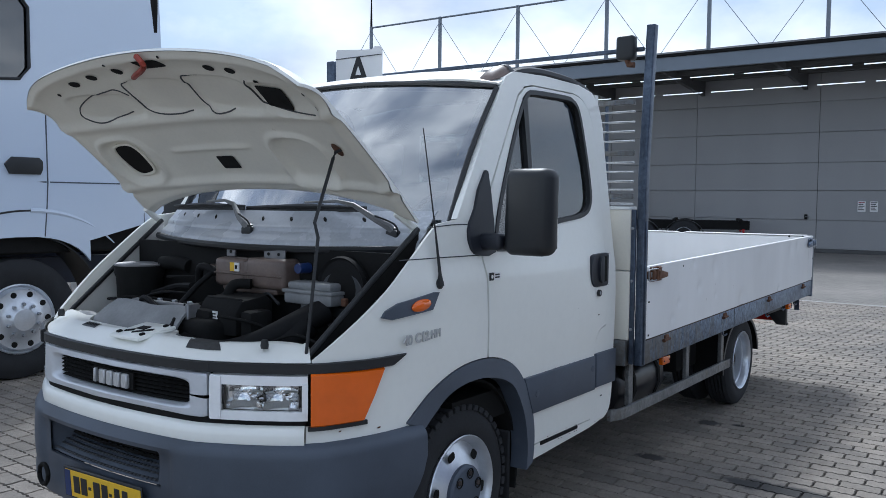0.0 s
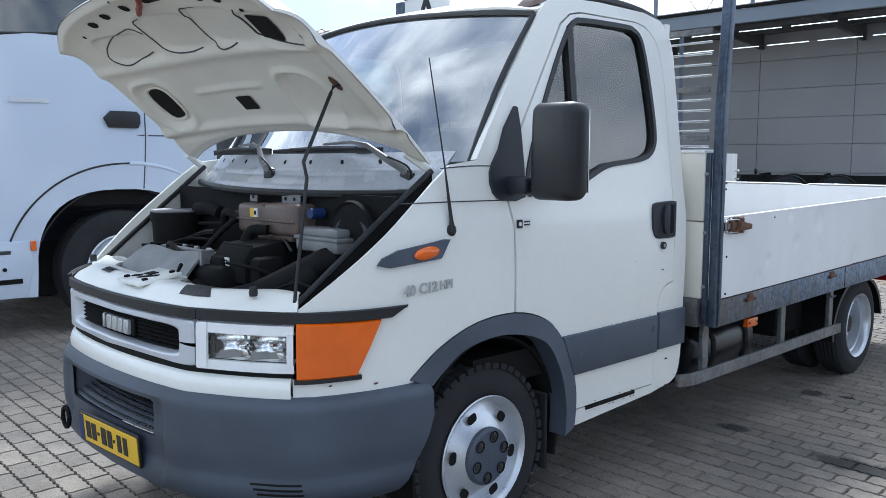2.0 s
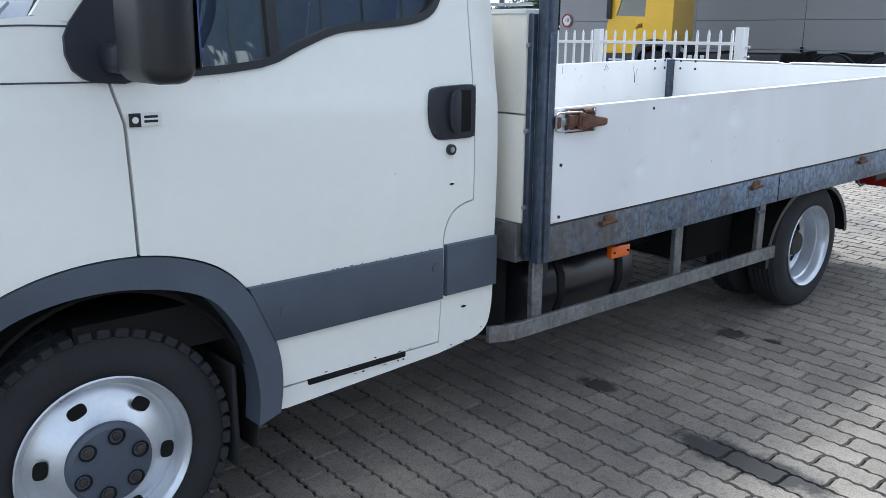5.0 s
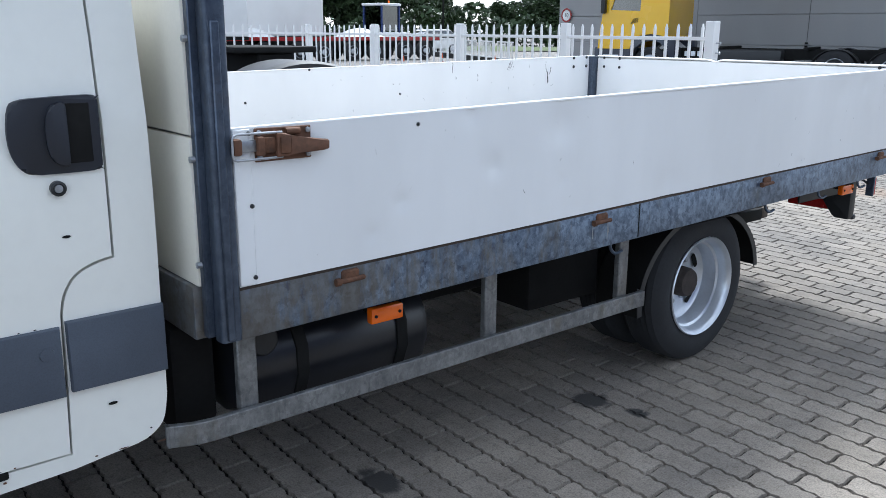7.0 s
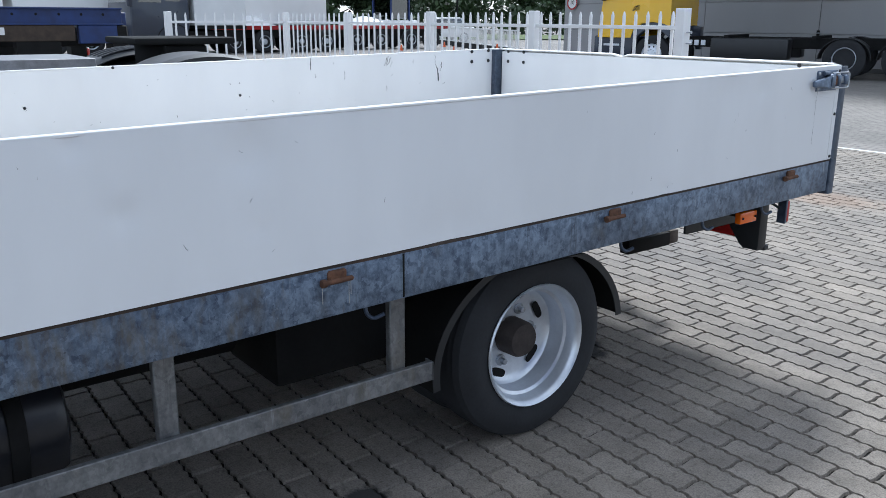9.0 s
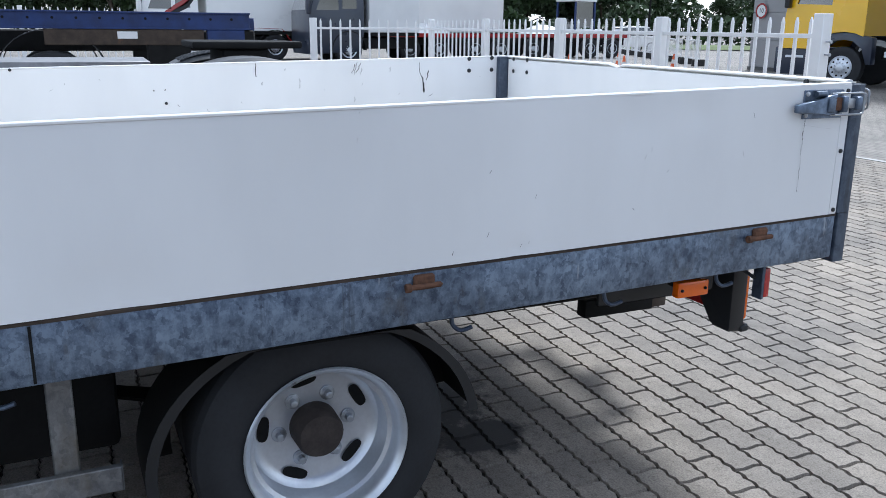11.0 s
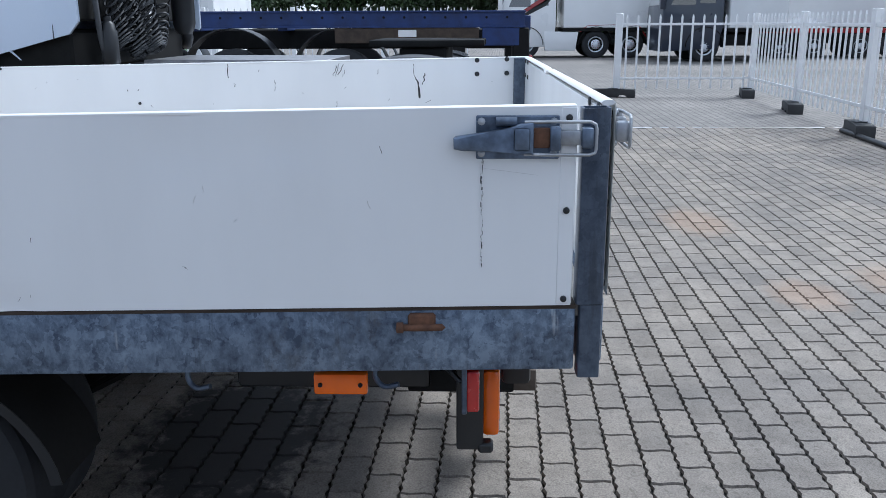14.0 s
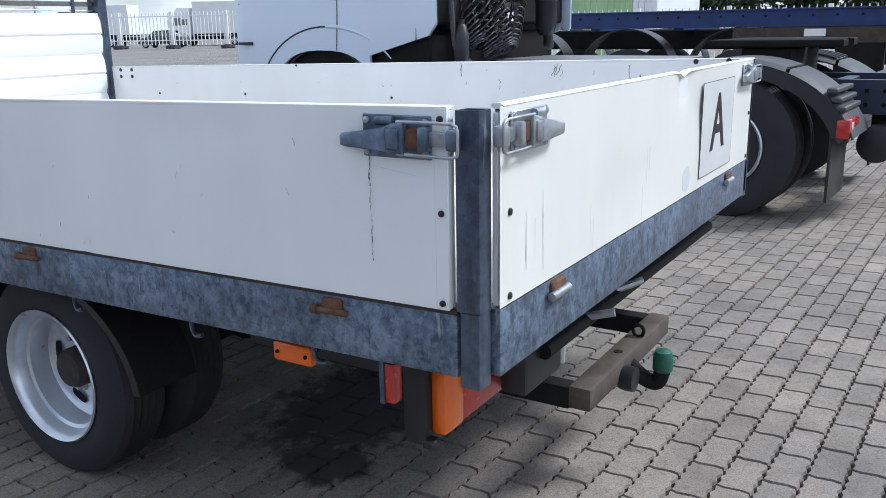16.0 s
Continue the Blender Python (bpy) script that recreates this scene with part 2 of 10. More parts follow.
RUBBER = mat("tyre_rubber", (0.021, 0.022, 0.025), 0.85, var=0.25, scale=7, bump=0.0008, bscale=90, stain=(0.05, 0.048, 0.045), stain_amt=0.08, stain_scale=6)
RIM = mat("silver_rim_paint", (0.66, 0.69, 0.74), 0.30, metal=0.6, var=0.10, scale=7, stain=(0.20, 0.17, 0.14), stain_amt=0.02, stain_scale=12)
# hose black darkened to carry the shade below the bonnet
ENGR = mat("greasy_black_hose", (0.010, 0.010, 0.011), 0.7, var=0.3, scale=9, spec=0.2, stain=(0.03, 0.028, 0.025), stain_amt=0.08, stain_scale=8)
HUBM = mat("rusty_hub_steel", (0.050, 0.040, 0.036), 0.8, metal=0.2, var=0.3, scale=25, bump=0.001, bscale=120)
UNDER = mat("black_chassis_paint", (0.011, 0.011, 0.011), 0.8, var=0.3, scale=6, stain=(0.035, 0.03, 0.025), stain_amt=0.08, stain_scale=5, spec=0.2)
CHROME = mat("bright_reflector", (0.85, 0.87, 0.9), 0.08, metal=1.0, var=0.02)
SILVER = mat("silver_trim_paint", (0.66, 0.69, 0.74), 0.36, metal=0.3, var=0.05, scale=5, coat=0.3)
AMBER = mat("amber_lens", (0.82, 0.140, 0.001), 0.16, var=0.05, scale=12, coat=0.4, bump=0.0009, bscale=55, stain=(0.60, 0.095, 0.001), stain_amt=0.06, stain_scale=7)
RED = mat("red_lens", (0.42, 0.02, 0.018), 0.25, var=0.15, scale=25, coat=0.5, bump=0.0006, bscale=60)
CLEARL = mat("clear_lens", (0.72, 0.74, 0.76), 0.15, var=0.05, scale=20, coat=0.6)
TANKM = mat("aged_translucent_tank", (0.15, 0.112, 0.095), 0.42, var=0.25, scale=9, stain=(0.12, 0.08, 0.06), stain_amt=0.18, stain_scale=8)
RESM = mat("grey_translucent_plastic", (0.22, 0.225, 0.23), 0.5, var=0.2, scale=8, stain=(0.16, 0.15, 0.14), stain_amt=0.15, stain_scale=10)
ALUCAST = mat("cast_aluminium", (0.24, 0.24, 0.25), 0.5, metal=0.5, var=0.2, scale=12, bump=0.001, bscale=90)
COWL = mat("grey_cowl_plastic", (0.47, 0.49, 0.53), 0.28, var=0.12, scale=5, stain=(0.14, 0.14, 0.15), stain_amt=0.08, stain_scale=5, coat=0.2)
DULLBLACK = mat("dusty_black_foil", (0.035, 0.035, 0.036), 0.55, var=0.4, scale=40)
SEATM = mat("grey_seat_cloth", (0.30, 0.30, 0.30), 0.9, var=0.12, scale=9, bump=0.0002, bscale=120)
GLASS = glass("window_glass", (0.80, 0.87, 0.86), gain=1.7, base=0.06)
LENSG = glass("clear_lens_glass", (0.99, 0.99, 0.99), gain=0.8, base=0.01)
# opaque near-white, in place of the bright reflections on the lamp rim
LAMPRIM = mat("clear_lamp_edge", (0.90, 0.91, 0.92), 0.12, var=0.03, scale=20, coat=0.6)
REFLM = mat("bright_lamp_reflector", (0.95, 0.96, 0.97), 0.07, metal=1.0, var=0.03, scale=14, rvar=0.02)
GLASSW = glass("windscreen_glass", (0.66, 0.78, 0.80), gain=3.6, base=0.34)
GLASSD = glass("dark_cab_glass", (0.10, 0.13, 0.16))
YELLOWP = mat("yellow_plate", (0.80, 0.50, 0.015), 0.4, var=0.05, scale=9)
INK = mat("black_ink", (0.012, 0.012, 0.014), 0.5, var=0.1)
BADGE = mat("grey_badge_metal", (0.52, 0.53, 0.54), 0.32, metal=0.4, var=0.1)
WHITEP = mat("white_print", (0.8, 0.8, 0.8), 0.5, var=0.03)
ORANGEP = mat("orange_cone_plastic", (0.72, 0.13, 0.03), 0.5, var=0.15, scale=9, stain=(0.22, 0.10, 0.06), stain_amt=0.12, stain_scale=8)
BROWNORANGE = mat("faded_cone_plastic", (0.42, 0.16, 0.05), 0.6, var=0.2, scale=9, stain=(0.16, 0.10, 0.06), stain_amt=0.2, stain_scale=8)
REFLW = mat("white_cone_band", (0.72, 0.70, 0.68), 0.5, var=0.1, scale=9)
FENCEW = mat("white_fence_paint", (0.80, 0.80, 0.80), 0.4, var=0.03, scale=4)
BLOCKM = mat("black_recycled_block", (0.035, 0.035, 0.036), 0.8, var=0.2, scale=12, bump=0.001, bscale=60)
TRUCKW = mat("pale_blue_white_paint", (0.62, 0.70, 0.83), 0.22, var=0.02, scale=1.0, coat=0.6)
TRUCKW2 = mat("white_truck_paint", (0.80, 0.80, 0.80), 0.3, var=0.03, scale=1.0, coat=0.4)
BLUEP = mat("dark_blue_trailer_paint", (0.012, 0.032, 0.13), 0.5, var=0.25, scale=5, stain=(0.06, 0.05, 0.05), stain_amt=0.08, stain_scale=6)
NAVYFR = mat("navy_frame_paint", (0.016, 0.024, 0.05), 0.45, var=0.2, scale=6)
GREYG = mat("grey_mudguard_plastic", (0.055, 0.058, 0.064), 0.6, var=0.15, scale=6)
YELT = mat("yellow_truck_paint", (0.80, 0.47, 0.006), 0.25, var=0.03, scale=1, coat=0.5)
DARKT = mat("dark_blue_truck_paint", (0.02, 0.028, 0.05), 0.3, var=0.1, scale=2, coat=0.5)
REDP = mat("red_car_paint", (0.30, 0.015, 0.018), 0.25, var=0.08, scale=2, coat=0.6)
BLACKC = mat("black_car_paint", (0.012, 0.012, 0.014), 0.25, var=0.1, scale=2, coat=0.6)
WALLP = mat("grey_wall_panel", (0.335, 0.335, 0.34), 0.5, metal=0.1, var=0.05, scale=0.6, rand=0.03, bump=0.0004, bscale=40, stretch=(1, 1, 0.4))
ROOFM = mat("grey_blue_fascia", (0.20, 0.23, 0.27), 0.45, metal=0.3, var=0.08, scale=0.8)
SOFFIT = mat("dark_canopy_soffit", (0.10, 0.10, 0.10), 0.7, var=0.2, scale=0.8)
LAMPM = mat("fluorescent_tube", (0.95, 0.97, 1.0), 0.4, var=0.0, emit=1.3)
GRASS = mat("roadside_grass", (0.085, 0.12, 0.03), 0.9, var=0.3, scale=0.5, bump=0.02, bscale=8)
LEAF = mat("tree_leaf", (0.035, 0.062, 0.020), 0.6, var=0.35, scale=0.7, rand=0.35)
BARK = mat("tree_bark", (0.07, 0.055, 0.04), 0.9, var=0.3, scale=6, bump=0.01, bscale=20)
GREENB = mat("green_shed_cladding", (0.33, 0.50, 0.25), 0.5, var=0.08, scale=1)
CLADW = mat("pale_shed_cladding", (0.74, 0.75, 0.76), 0.5, var=0.05, scale=1)
MIRRORM = mat("mirror_silver", (0.8, 0.82, 0.84), 0.03, metal=1.0, var=0.0)
GREENCAP = mat("green_ball_cover", (0.02, 0.10, 0.065), 0.5, var=0.2, scale=20)


# ---- mesh helpers ----
def thing(name, label, category, at=(0, 0, 0), rz=0.0, group="", kind=""):
    ob = new(name)
    ob.empty_display_size = 0.2
    ob.matrix_world = pose(*at, 0, 0, rz)
    return tagged(ob, label, category, group, kind)


def part(name, bm, material, parent, label="", smooth=True, angle=38, kind=""):
    me = bpy.data.meshes.new(name)
    bmesh.ops.recalc_face_normals(bm, faces=bm.faces)
    bm.to_mesh(me)
    bm.free()
    me.materials.append(material)
    if smooth:
        me.polygons.foreach_set("use_smooth", [True] * len(me.polygons))
        me.set_sharp_from_angle(angle=radians(angle))
    ob = new(name, me)
    ob.parent = parent
    if label:
        ob["label"] = label
    if kind:
        ob["kind"] = kind
    return ob


def share(ob, name, parent, m=None):
    """Another object on the same mesh."""
    o = new(name, ob.data)
    o.parent = parent
    o.matrix_basis = m if m is not None else ob.matrix_basis.copy()
    if "label" in ob:
        o["label"] = ob["label"]
    return o


def B():
    return bmesh.new()


def box(bm, lo, hi, bev=0.0, seg=1, m=None):
    c = [(a + b) / 2 for a, b in zip(lo, hi)]
    s = [abs(b - a) for a, b in zip(lo, hi)]
    mm = Matrix.Translation(c) @ Matrix.Diagonal((*s, 1))
    if m is not None:
        mm = m @ mm
    vs = bmesh.ops.create_cube(bm, size=1, matrix=mm)["verts"]
    if bev:
        es = {e for v in vs for e in v.link_edges}
        bmesh.ops.bevel(bm, geom=list(es), offset=bev, segments=seg, affect="EDGES", profile=0.5)
    return bm


def prism(bm, pts, axis, a, b, bev=0.0):
    """Polygon of (u, v) pairs drawn out from a to b along axis: x gives (y, z), y gives (x, z), z gives (x, y)."""
    def at(p, w):
        return {"x": (w, p[0], p[1]), "y": (p[0], w, p[1]), "z": (p[0], p[1], w)}[axis]
    va = [bm.verts.new(at(p, a)) for p in pts]
    vb = [bm.verts.new(at(p, b)) for p in pts]
    n = len(pts)
    fs = [bm.faces.new(va), bm.faces.new(vb[::-1])]
    fs += [bm.faces.new((va[i], vb[i], vb[(i + 1) % n], va[(i + 1) % n])) for i in range(n)]
    if bev:
        es = list(fs[0].edges) + list(fs[1].edges)
        bmesh.ops.bevel(bm, geom=es, offset=bev, segments=2, affect="EDGES", profile=0.5)
    return bm


def lathe(bm, prof, center=(0, 0, 0), axis="x", seg=40, closed=False):
    """Profile of (along, radius) turned about an axis."""
    rings = []
    for w, r in prof:
        ring = []
        for i in range(seg):
            t = 2 * math.pi * i / seg
            a, b = r * math.cos(t), r * math.sin(t)
            p = {"x": (w, a, b), "y": (a, w, b), "z": (a, b, w)}[axis]
            ring.append(bm.verts.new(Vector(p) + Vector(center)))
        rings.append(ring)
    pairs = list(zip(rings, rings[1:]))
    if closed:
        pairs.append((rings[-1], rings[0]))
    for r0, r1 in pairs:
        for i in range(seg):
            j = (i + 1) % seg
            bm.faces.new((r0[i], r0[j], r1[j], r1[i]))
    if not closed:
        for r in (rings[0], rings[-1]):
            if (r[0].co - r[seg // 2].co).length > 1e-4:
                bm.faces.new(r)
    return bm


def tube(bm, pts, r, seg=8, cap=True):
    pts = [Vector(p) for p in pts]
    rings = []
    up = Vector((0.13, 0.21, 0.97))
    for i, p in enumerate(pts):
        d = (pts[min(i + 1, len(pts) - 1)] - pts[max(i - 1, 0)]).normalized()
        u = d.cross(up)
        if u.length < 0.05:
            u = d.cross(Vector((1, 0, 0)))
        u.normalize()
        v = d.cross(u)
        rr = r[i] if isinstance(r, (list, tuple)) else r
        rings.append([bm.verts.new(p + rr * (math.cos(2 * math.pi * k / seg) * u + math.sin(2 * math.pi * k / seg) * v)) for k in range(seg)])
    for r0, r1 in zip(rings, rings[1:]):
        for k in range(seg):
            j = (k + 1) % seg
            bm.faces.new((r0[k], r0[j], r1[j], r1[k]))
    if cap:
        bm.faces.new(rings[0][::-1])
        bm.faces.new(rings[-1])
    return bm


def curve_pts(pts, n=6):
    """Smooth line through the points."""
    pts = [Vector(p) for p in pts]
    out = []
    for i in range(len(pts) - 1):
        p0, p1, p2, p3 = pts[max(i - 1, 0)], pts[i], pts[i + 1], pts[min(i + 2, len(pts) - 1)]
        for k in range(n):
            t = k / n
            out.append(0.5 * ((2 * p1) + (p2 - p0) * t + (2 * p0 - 5 * p1 + 4 * p2 - p3) * t * t + (3 * p1 - p0 - 3 * p2 + p3) * t ** 3))
    out.append(pts[-1])
    return out


def grid(bm, f, nu, nv, thick=0.0):
    """Surface from f(u, v) with u, v in 0..1."""
    vs = [[bm.verts.new(f(i / nu, j / nv)) for j in range(nv + 1)] for i in range(nu + 1)]
    fs = [bm.faces.new((vs[i][j], vs[i + 1][j], vs[i + 1][j + 1], vs[i][j + 1])) for i in range(nu) for j in range(nv)]
    if thick:
        bm.normal_update()
        bmesh.ops.solidify(bm, geom=fs, thickness=thick)
    return bm


def sheet(bm, outline, holes, fx, cuts_y=(), cuts_z=(), thick=0.012):
    """Panel in the (y, z) plane with holes, bent to x = fx(y, z)."""
    edges = []
    for loop in [outline, *holes]:
        vs = [bm.verts.new((0, y, z)) for y, z in loop]
        edges += [bm.edges.new((vs[i], vs[(i + 1) % len(vs)])) for i in range(len(vs))]
    bmesh.ops.triangle_fill(bm, use_beauty=True, edges=edges, normal=(1, 0, 0))
    for no, vals in (((0, 1, 0), cuts_y), ((0, 0, 1), cuts_z)):
        for w in vals:
            bmesh.ops.bisect_plane(bm, geom=bm.verts[:] + bm.edges[:] + bm.faces[:], plane_co=(0, w, 0) if no[1] else (0, 0, w), plane_no=no)
    for v in bm.verts:
        v.co.x = fx(v.co.y, v.co.z)
    bm.normal_update()
    fs = bm.faces[:]
    for f in fs:
        if f.normal.x < 0:
            f.normal_flip()
    bm.normal_update()
    bmesh.ops.solidify(bm, geom=fs, thickness=thick)
    return bm


def mirrored(bm):
    c = bm.copy()
    for v in c.verts:
        v.co.x = -v.co.x
    bmesh.ops.reverse_faces(c, faces=c.faces[:])
    return c


def letters(name, text, size, m, material, parent, depth=0.002, label="", bold=0.0):
    cu = bpy.data.curves.new(name, "FONT")
    cu.body, cu.size, cu.extrude, cu.align_x, cu.align_y, cu.offset = text, size, depth, "CENTER", "CENTER", bold
    tmp = bpy.data.objects.new(name, cu)
    scene.collection.objects.link(tmp)
    me = bpy.data.meshes.new_from_object(tmp.evaluated_get(bpy.context.evaluated_depsgraph_get()))
    bpy.data.objects.remove(tmp)
    me.materials.clear()
    me.materials.append(material)
    ob = new(name, me)
    ob.parent = parent
    ob.matrix_basis = m
    if label:
        ob["label"] = label
    return ob


# facing helpers for flat things: local x to the right, local y up
def facing_x(x, y, z):
    return Matrix.Translation((x, y, z)) @ Matrix(((0, 0, 1, 0), (1, 0, 0, 0), (0, 1, 0, 0), (0, 0, 0, 1)))


def facing_front(x, y, z):
    return Matrix.Translation((x, y, z)) @ Matrix(((1, 0, 0, 0), (0, 0, -1, 0), (0, 1, 0, 0), (0, 0, 0, 1)))


# ---- ground ----
PAVE_TURN = radians(-2.7)
PL, PW = 0.2140, 0.1118


def pave_material():
    """Concrete stones past the built ones: same stone, joints drawn by a brick pattern, which is far off."""
    m = bpy.data.materials.new("concrete_paving_far")
    m.use_nodes = True
    n, l = m.node_tree.nodes, m.node_tree.links
    b = n["Principled BSDF"]
    tc = n.new("ShaderNodeTexCoord")
    mp = n.new("ShaderNodeMapping")
    mp.inputs["Rotation"].default_value = (0, 0, -PAVE_TURN)
    l.new(tc.outputs["Object"], mp.inputs["Vector"])
    br = n.new("ShaderNodeTexBrick")
    br.inputs["Scale"].default_value = 1.0
    br.inputs["Brick Width"].default_value = PL
    br.inputs["Row Height"].default_value = PW
    br.inputs["Mortar Size"].default_value = 0.006
    br.inputs["Mortar Smooth"].default_value = 0.2
    br.inputs["Color1"].default_value = (0.232, 0.216, 0.198, 1)
    br.inputs["Color2"].default_value = (0.29, 0.268, 0.246, 1)
    br.inputs["Mortar"].default_value = (0.05, 0.046, 0.04, 1)
    l.new(mp.outputs["Vector"], br.inputs["Vector"])
    ns = n.new("ShaderNodeTexNoise")
    ns.inputs["Scale"].default_value = 0.35
    ns.inputs["Detail"].default_value = 8
    l.new(tc.outputs["Object"], ns.inputs["Vector"])
    rp = n.new("ShaderNodeValToRGB")
    rp.color_ramp.elements[0].position, rp.color_ramp.elements[1].position = 0.35, 0.65
    rp.color_ramp.elements[0].color, rp.color_ramp.elements[1].color = (0.66, 0.66, 0.66, 1), (0.96, 0.95, 0.94, 1)
    l.new(ns.outputs["Fac"], rp.inputs["Fac"])
    mx = n.new("ShaderNodeMix")
    mx.data_type, mx.blend_type = "RGBA", "MULTIPLY"
    mx.inputs["Factor"].default_value = 1
    l.new(br.outputs["Color"], mx.inputs["A"])
    l.new(rp.outputs["Color"], mx.inputs["B"])
    l.new(mx.outputs["Result"], b.inputs["Base Color"])
    b.inputs["Roughness"].default_value = 0.85
    return m


def stone_material():
    """Concrete stones: each a little different, with yard-wide stains, oil spots, shade deepened under the tail and two
    rusty washes.
    """
    m = bpy.data.materials.new("concrete_paving_stone")
    m.use_nodes = True
    n, l = m.node_tree.nodes, m.node_tree.links
    b = n["Principled BSDF"]
    geo = n.new("ShaderNodeNewGeometry")
    oi = n.new("ShaderNodeObjectInfo")
    pos = geo.outputs["Position"]

    def noise(scale, detail=6, rough=0.55):
        q = n.new("ShaderNodeTexNoise")
        q.inputs["Scale"].default_value, q.inputs["Detail"].default_value, q.inputs["Roughness"].default_value = scale, detail, rough
        l.new(pos, q.inputs["Vector"])
        return q.outputs["Fac"]

    def ramp(fac, p0, p1, c0=(0, 0, 0), c1=(1, 1, 1)):
        q = n.new("ShaderNodeValToRGB")
        q.color_ramp.elements[0].position, q.color_ramp.elements[1].position = p0, p1
        q.color_ramp.elements[0].color, q.color_ramp.elements[1].color = (*c0, 1), (*c1, 1)
        l.new(fac, q.inputs["Fac"])
        return q.outputs["Color"]

    def mix(fac, a, c, kind="MIX"):
        q = n.new("ShaderNodeMix")
        q.data_type, q.blend_type = "RGBA", kind
        for s_, val in (("Factor", fac), ("A", a), ("B", c)):
            if isinstance(val, tuple):
                q.inputs[s_].default_value = (*val, 1)
            elif isinstance(val, float):
                q.inputs[s_].default_value = val
            else:
                l.new(val, q.inputs[s_])
        return q.outputs["Result"]

    def spot(x, y, rx, ry, soft=0.5):
        """Blotch of ragged outline."""
        mp = n.new("ShaderNodeMapping")
        mp.vector_type = "TEXTURE"
        mp.inputs["Location"].default_value = (x, y, 0)
        mp.inputs["Scale"].default_value = (rx, ry, 1)
        l.new(pos, mp.inputs["Vector"])
        ln = n.new("ShaderNodeVectorMath")
        ln.operation = "LENGTH"
        l.new(mp.outputs["Vector"], ln.inputs[0])
        ad = n.new("ShaderNodeMath")
        ad.operation = "MULTIPLY_ADD"
        ad.inputs[1].default_value = 1.5
        l.new(noise(11, 5, 0.7), ad.inputs[0])
        l.new(ln.outputs["Value"], ad.inputs[2])
        mr = n.new("ShaderNodeMapRange")
        mr.inputs["From Min"].default_value, mr.inputs["From Max"].default_value = 1.0 + 0.45, 1.45 + soft
        mr.inputs["To Min"].default_value, mr.inputs["To Max"].default_value = 1, 0
        l.new(ad.outputs[0], mr.inputs["Value"])
        return mr.outputs["Result"]

    ad = n.new("ShaderNodeMath")
    ad.operation = "ADD"
    l.new(oi.outputs["Random"], ad.inputs[0])
    l.new(geo.outputs["Random Per Island"], ad.inputs[1])
    fr = n.new("ShaderNodeMath")
    fr.operation = "FRACT"
    l.new(ad.outputs[0], fr.inputs[0])
    col = ramp(fr.outputs[0], 0.0, 1.0, (0.238, 0.214, 0.185), (0.318, 0.284, 0.244))
    col = mix(1.0, col, ramp(noise(0.9, 8), 0.35, 0.66, (0.72, 0.72, 0.74), (1.10, 1.07, 1.03)), "MULTIPLY")
    col = mix(1.0, col, ramp(noise(7, 6, 0.65), 0.32, 0.62, (0.78, 0.77, 0.76), (1.05, 1.05, 1.05)), "MULTIPLY")
    col = mix(0.85, col, ramp(noise(150, 5, 0.7), 0.34, 0.60, (0.55, 0.55, 0.55), (1.14, 1.14, 1.14)), "MULTIPLY")
    col = mix(0.8, col, ramp(noise(38, 6, 0.7), 0.38, 0.46, (0.68, 0.67, 0.66), (1.0, 1.0, 1.0)), "MULTIPLY")
    # the two spots near y 4.4 also deepen the shade under the tail
    for x, y, rx, ry in ((0.97, 3.05, 0.095, 0.075), (0.96, 2.03, 0.10, 0.06), (1.16, 3.10, 0.05, 0.04), (0.02, 4.30, 0.56, 0.36), (0.50, 4.46, 0.15, 0.18), (1.72, 1.90, 0.34, 0.10), (1.15, -0.55, 0.35, 0.16)):
        col = mix(spot(x, y, rx, ry, 0.35), col, (0.035, 0.033, 0.032))
    for x, y, rx, ry in ((1.98, 1.38, 0.16, 0.10), (-1.8, 7.6, 0.30, 0.22), (-1.6, 6.95, 0.22, 0.16), (-3.3, 6.8, 0.35, 0.2), (-0.6, 8.6, 0.4, 0.25)):
        q = n.new("ShaderNodeMath")
        q.operation = "MULTIPLY"
        q.inputs[1].default_value = 0.30
        l.new(spot(x, y, rx, ry, 0.8), q.inputs[0])
        col = mix(q.outputs[0], col, (0.40, 0.235, 0.13))
    l.new(col, b.inputs["Base Color"])
    b.inputs["Roughness"].default_value = 0.82
    bp = n.new("ShaderNodeBump")
    bp.inputs["Strength"].default_value = 0.7
    bp.inputs["Distance"].default_value = 0.0016
    l.new(noise(170, 4), bp.inputs["Height"])
    l.new(bp.outputs["Normal"], b.inputs["Normal"])
    return m


STONE = stone_material()
JOINT = mat("joint_sand_and_moss", (0.030, 0.027, 0.022), 0.95, var=0.4, scale=3, bump=0.003, bscale=90, stain=(0.035, 0.045, 0.02), stain_amt=0.15, stain_scale=2)
FARPAVE = pave_material()

g_x0, g_x1, g_y0, g_y1 = -9.0, 3.6, -3.6, 11.6
bm = B()
for lo, hi in (((-600, -600), (g_x0, 600)), ((g_x1, -600), (600, 600)), ((g_x0, -600), (g_x1, g_y0)), ((g_x0, g_y1), (g_x1, 600))):
    vs = [bm.verts.new(p) for p in ((lo[0], lo[1], 0), (hi[0], lo[1], 0), (hi[0], hi[1], 0), (lo[0], hi[1], 0))]
    bm.faces.new(vs)
vs = [bm.verts.new(p) for p in ((g_x0, g_y0, -0.013), (g_x1, g_y0, -0.013), (g_x1, g_y1, -0.013), (g_x0, g_y1, -0.013))]
bm.faces.new(vs)
bm.faces.ensure_lookup_table()
ground = part("ground", bm, FARPAVE, None, "wide yard of grey concrete paving stones", smooth=False)
ground.data.materials.append(JOINT)
ground.data.polygons[4].material_index = 1
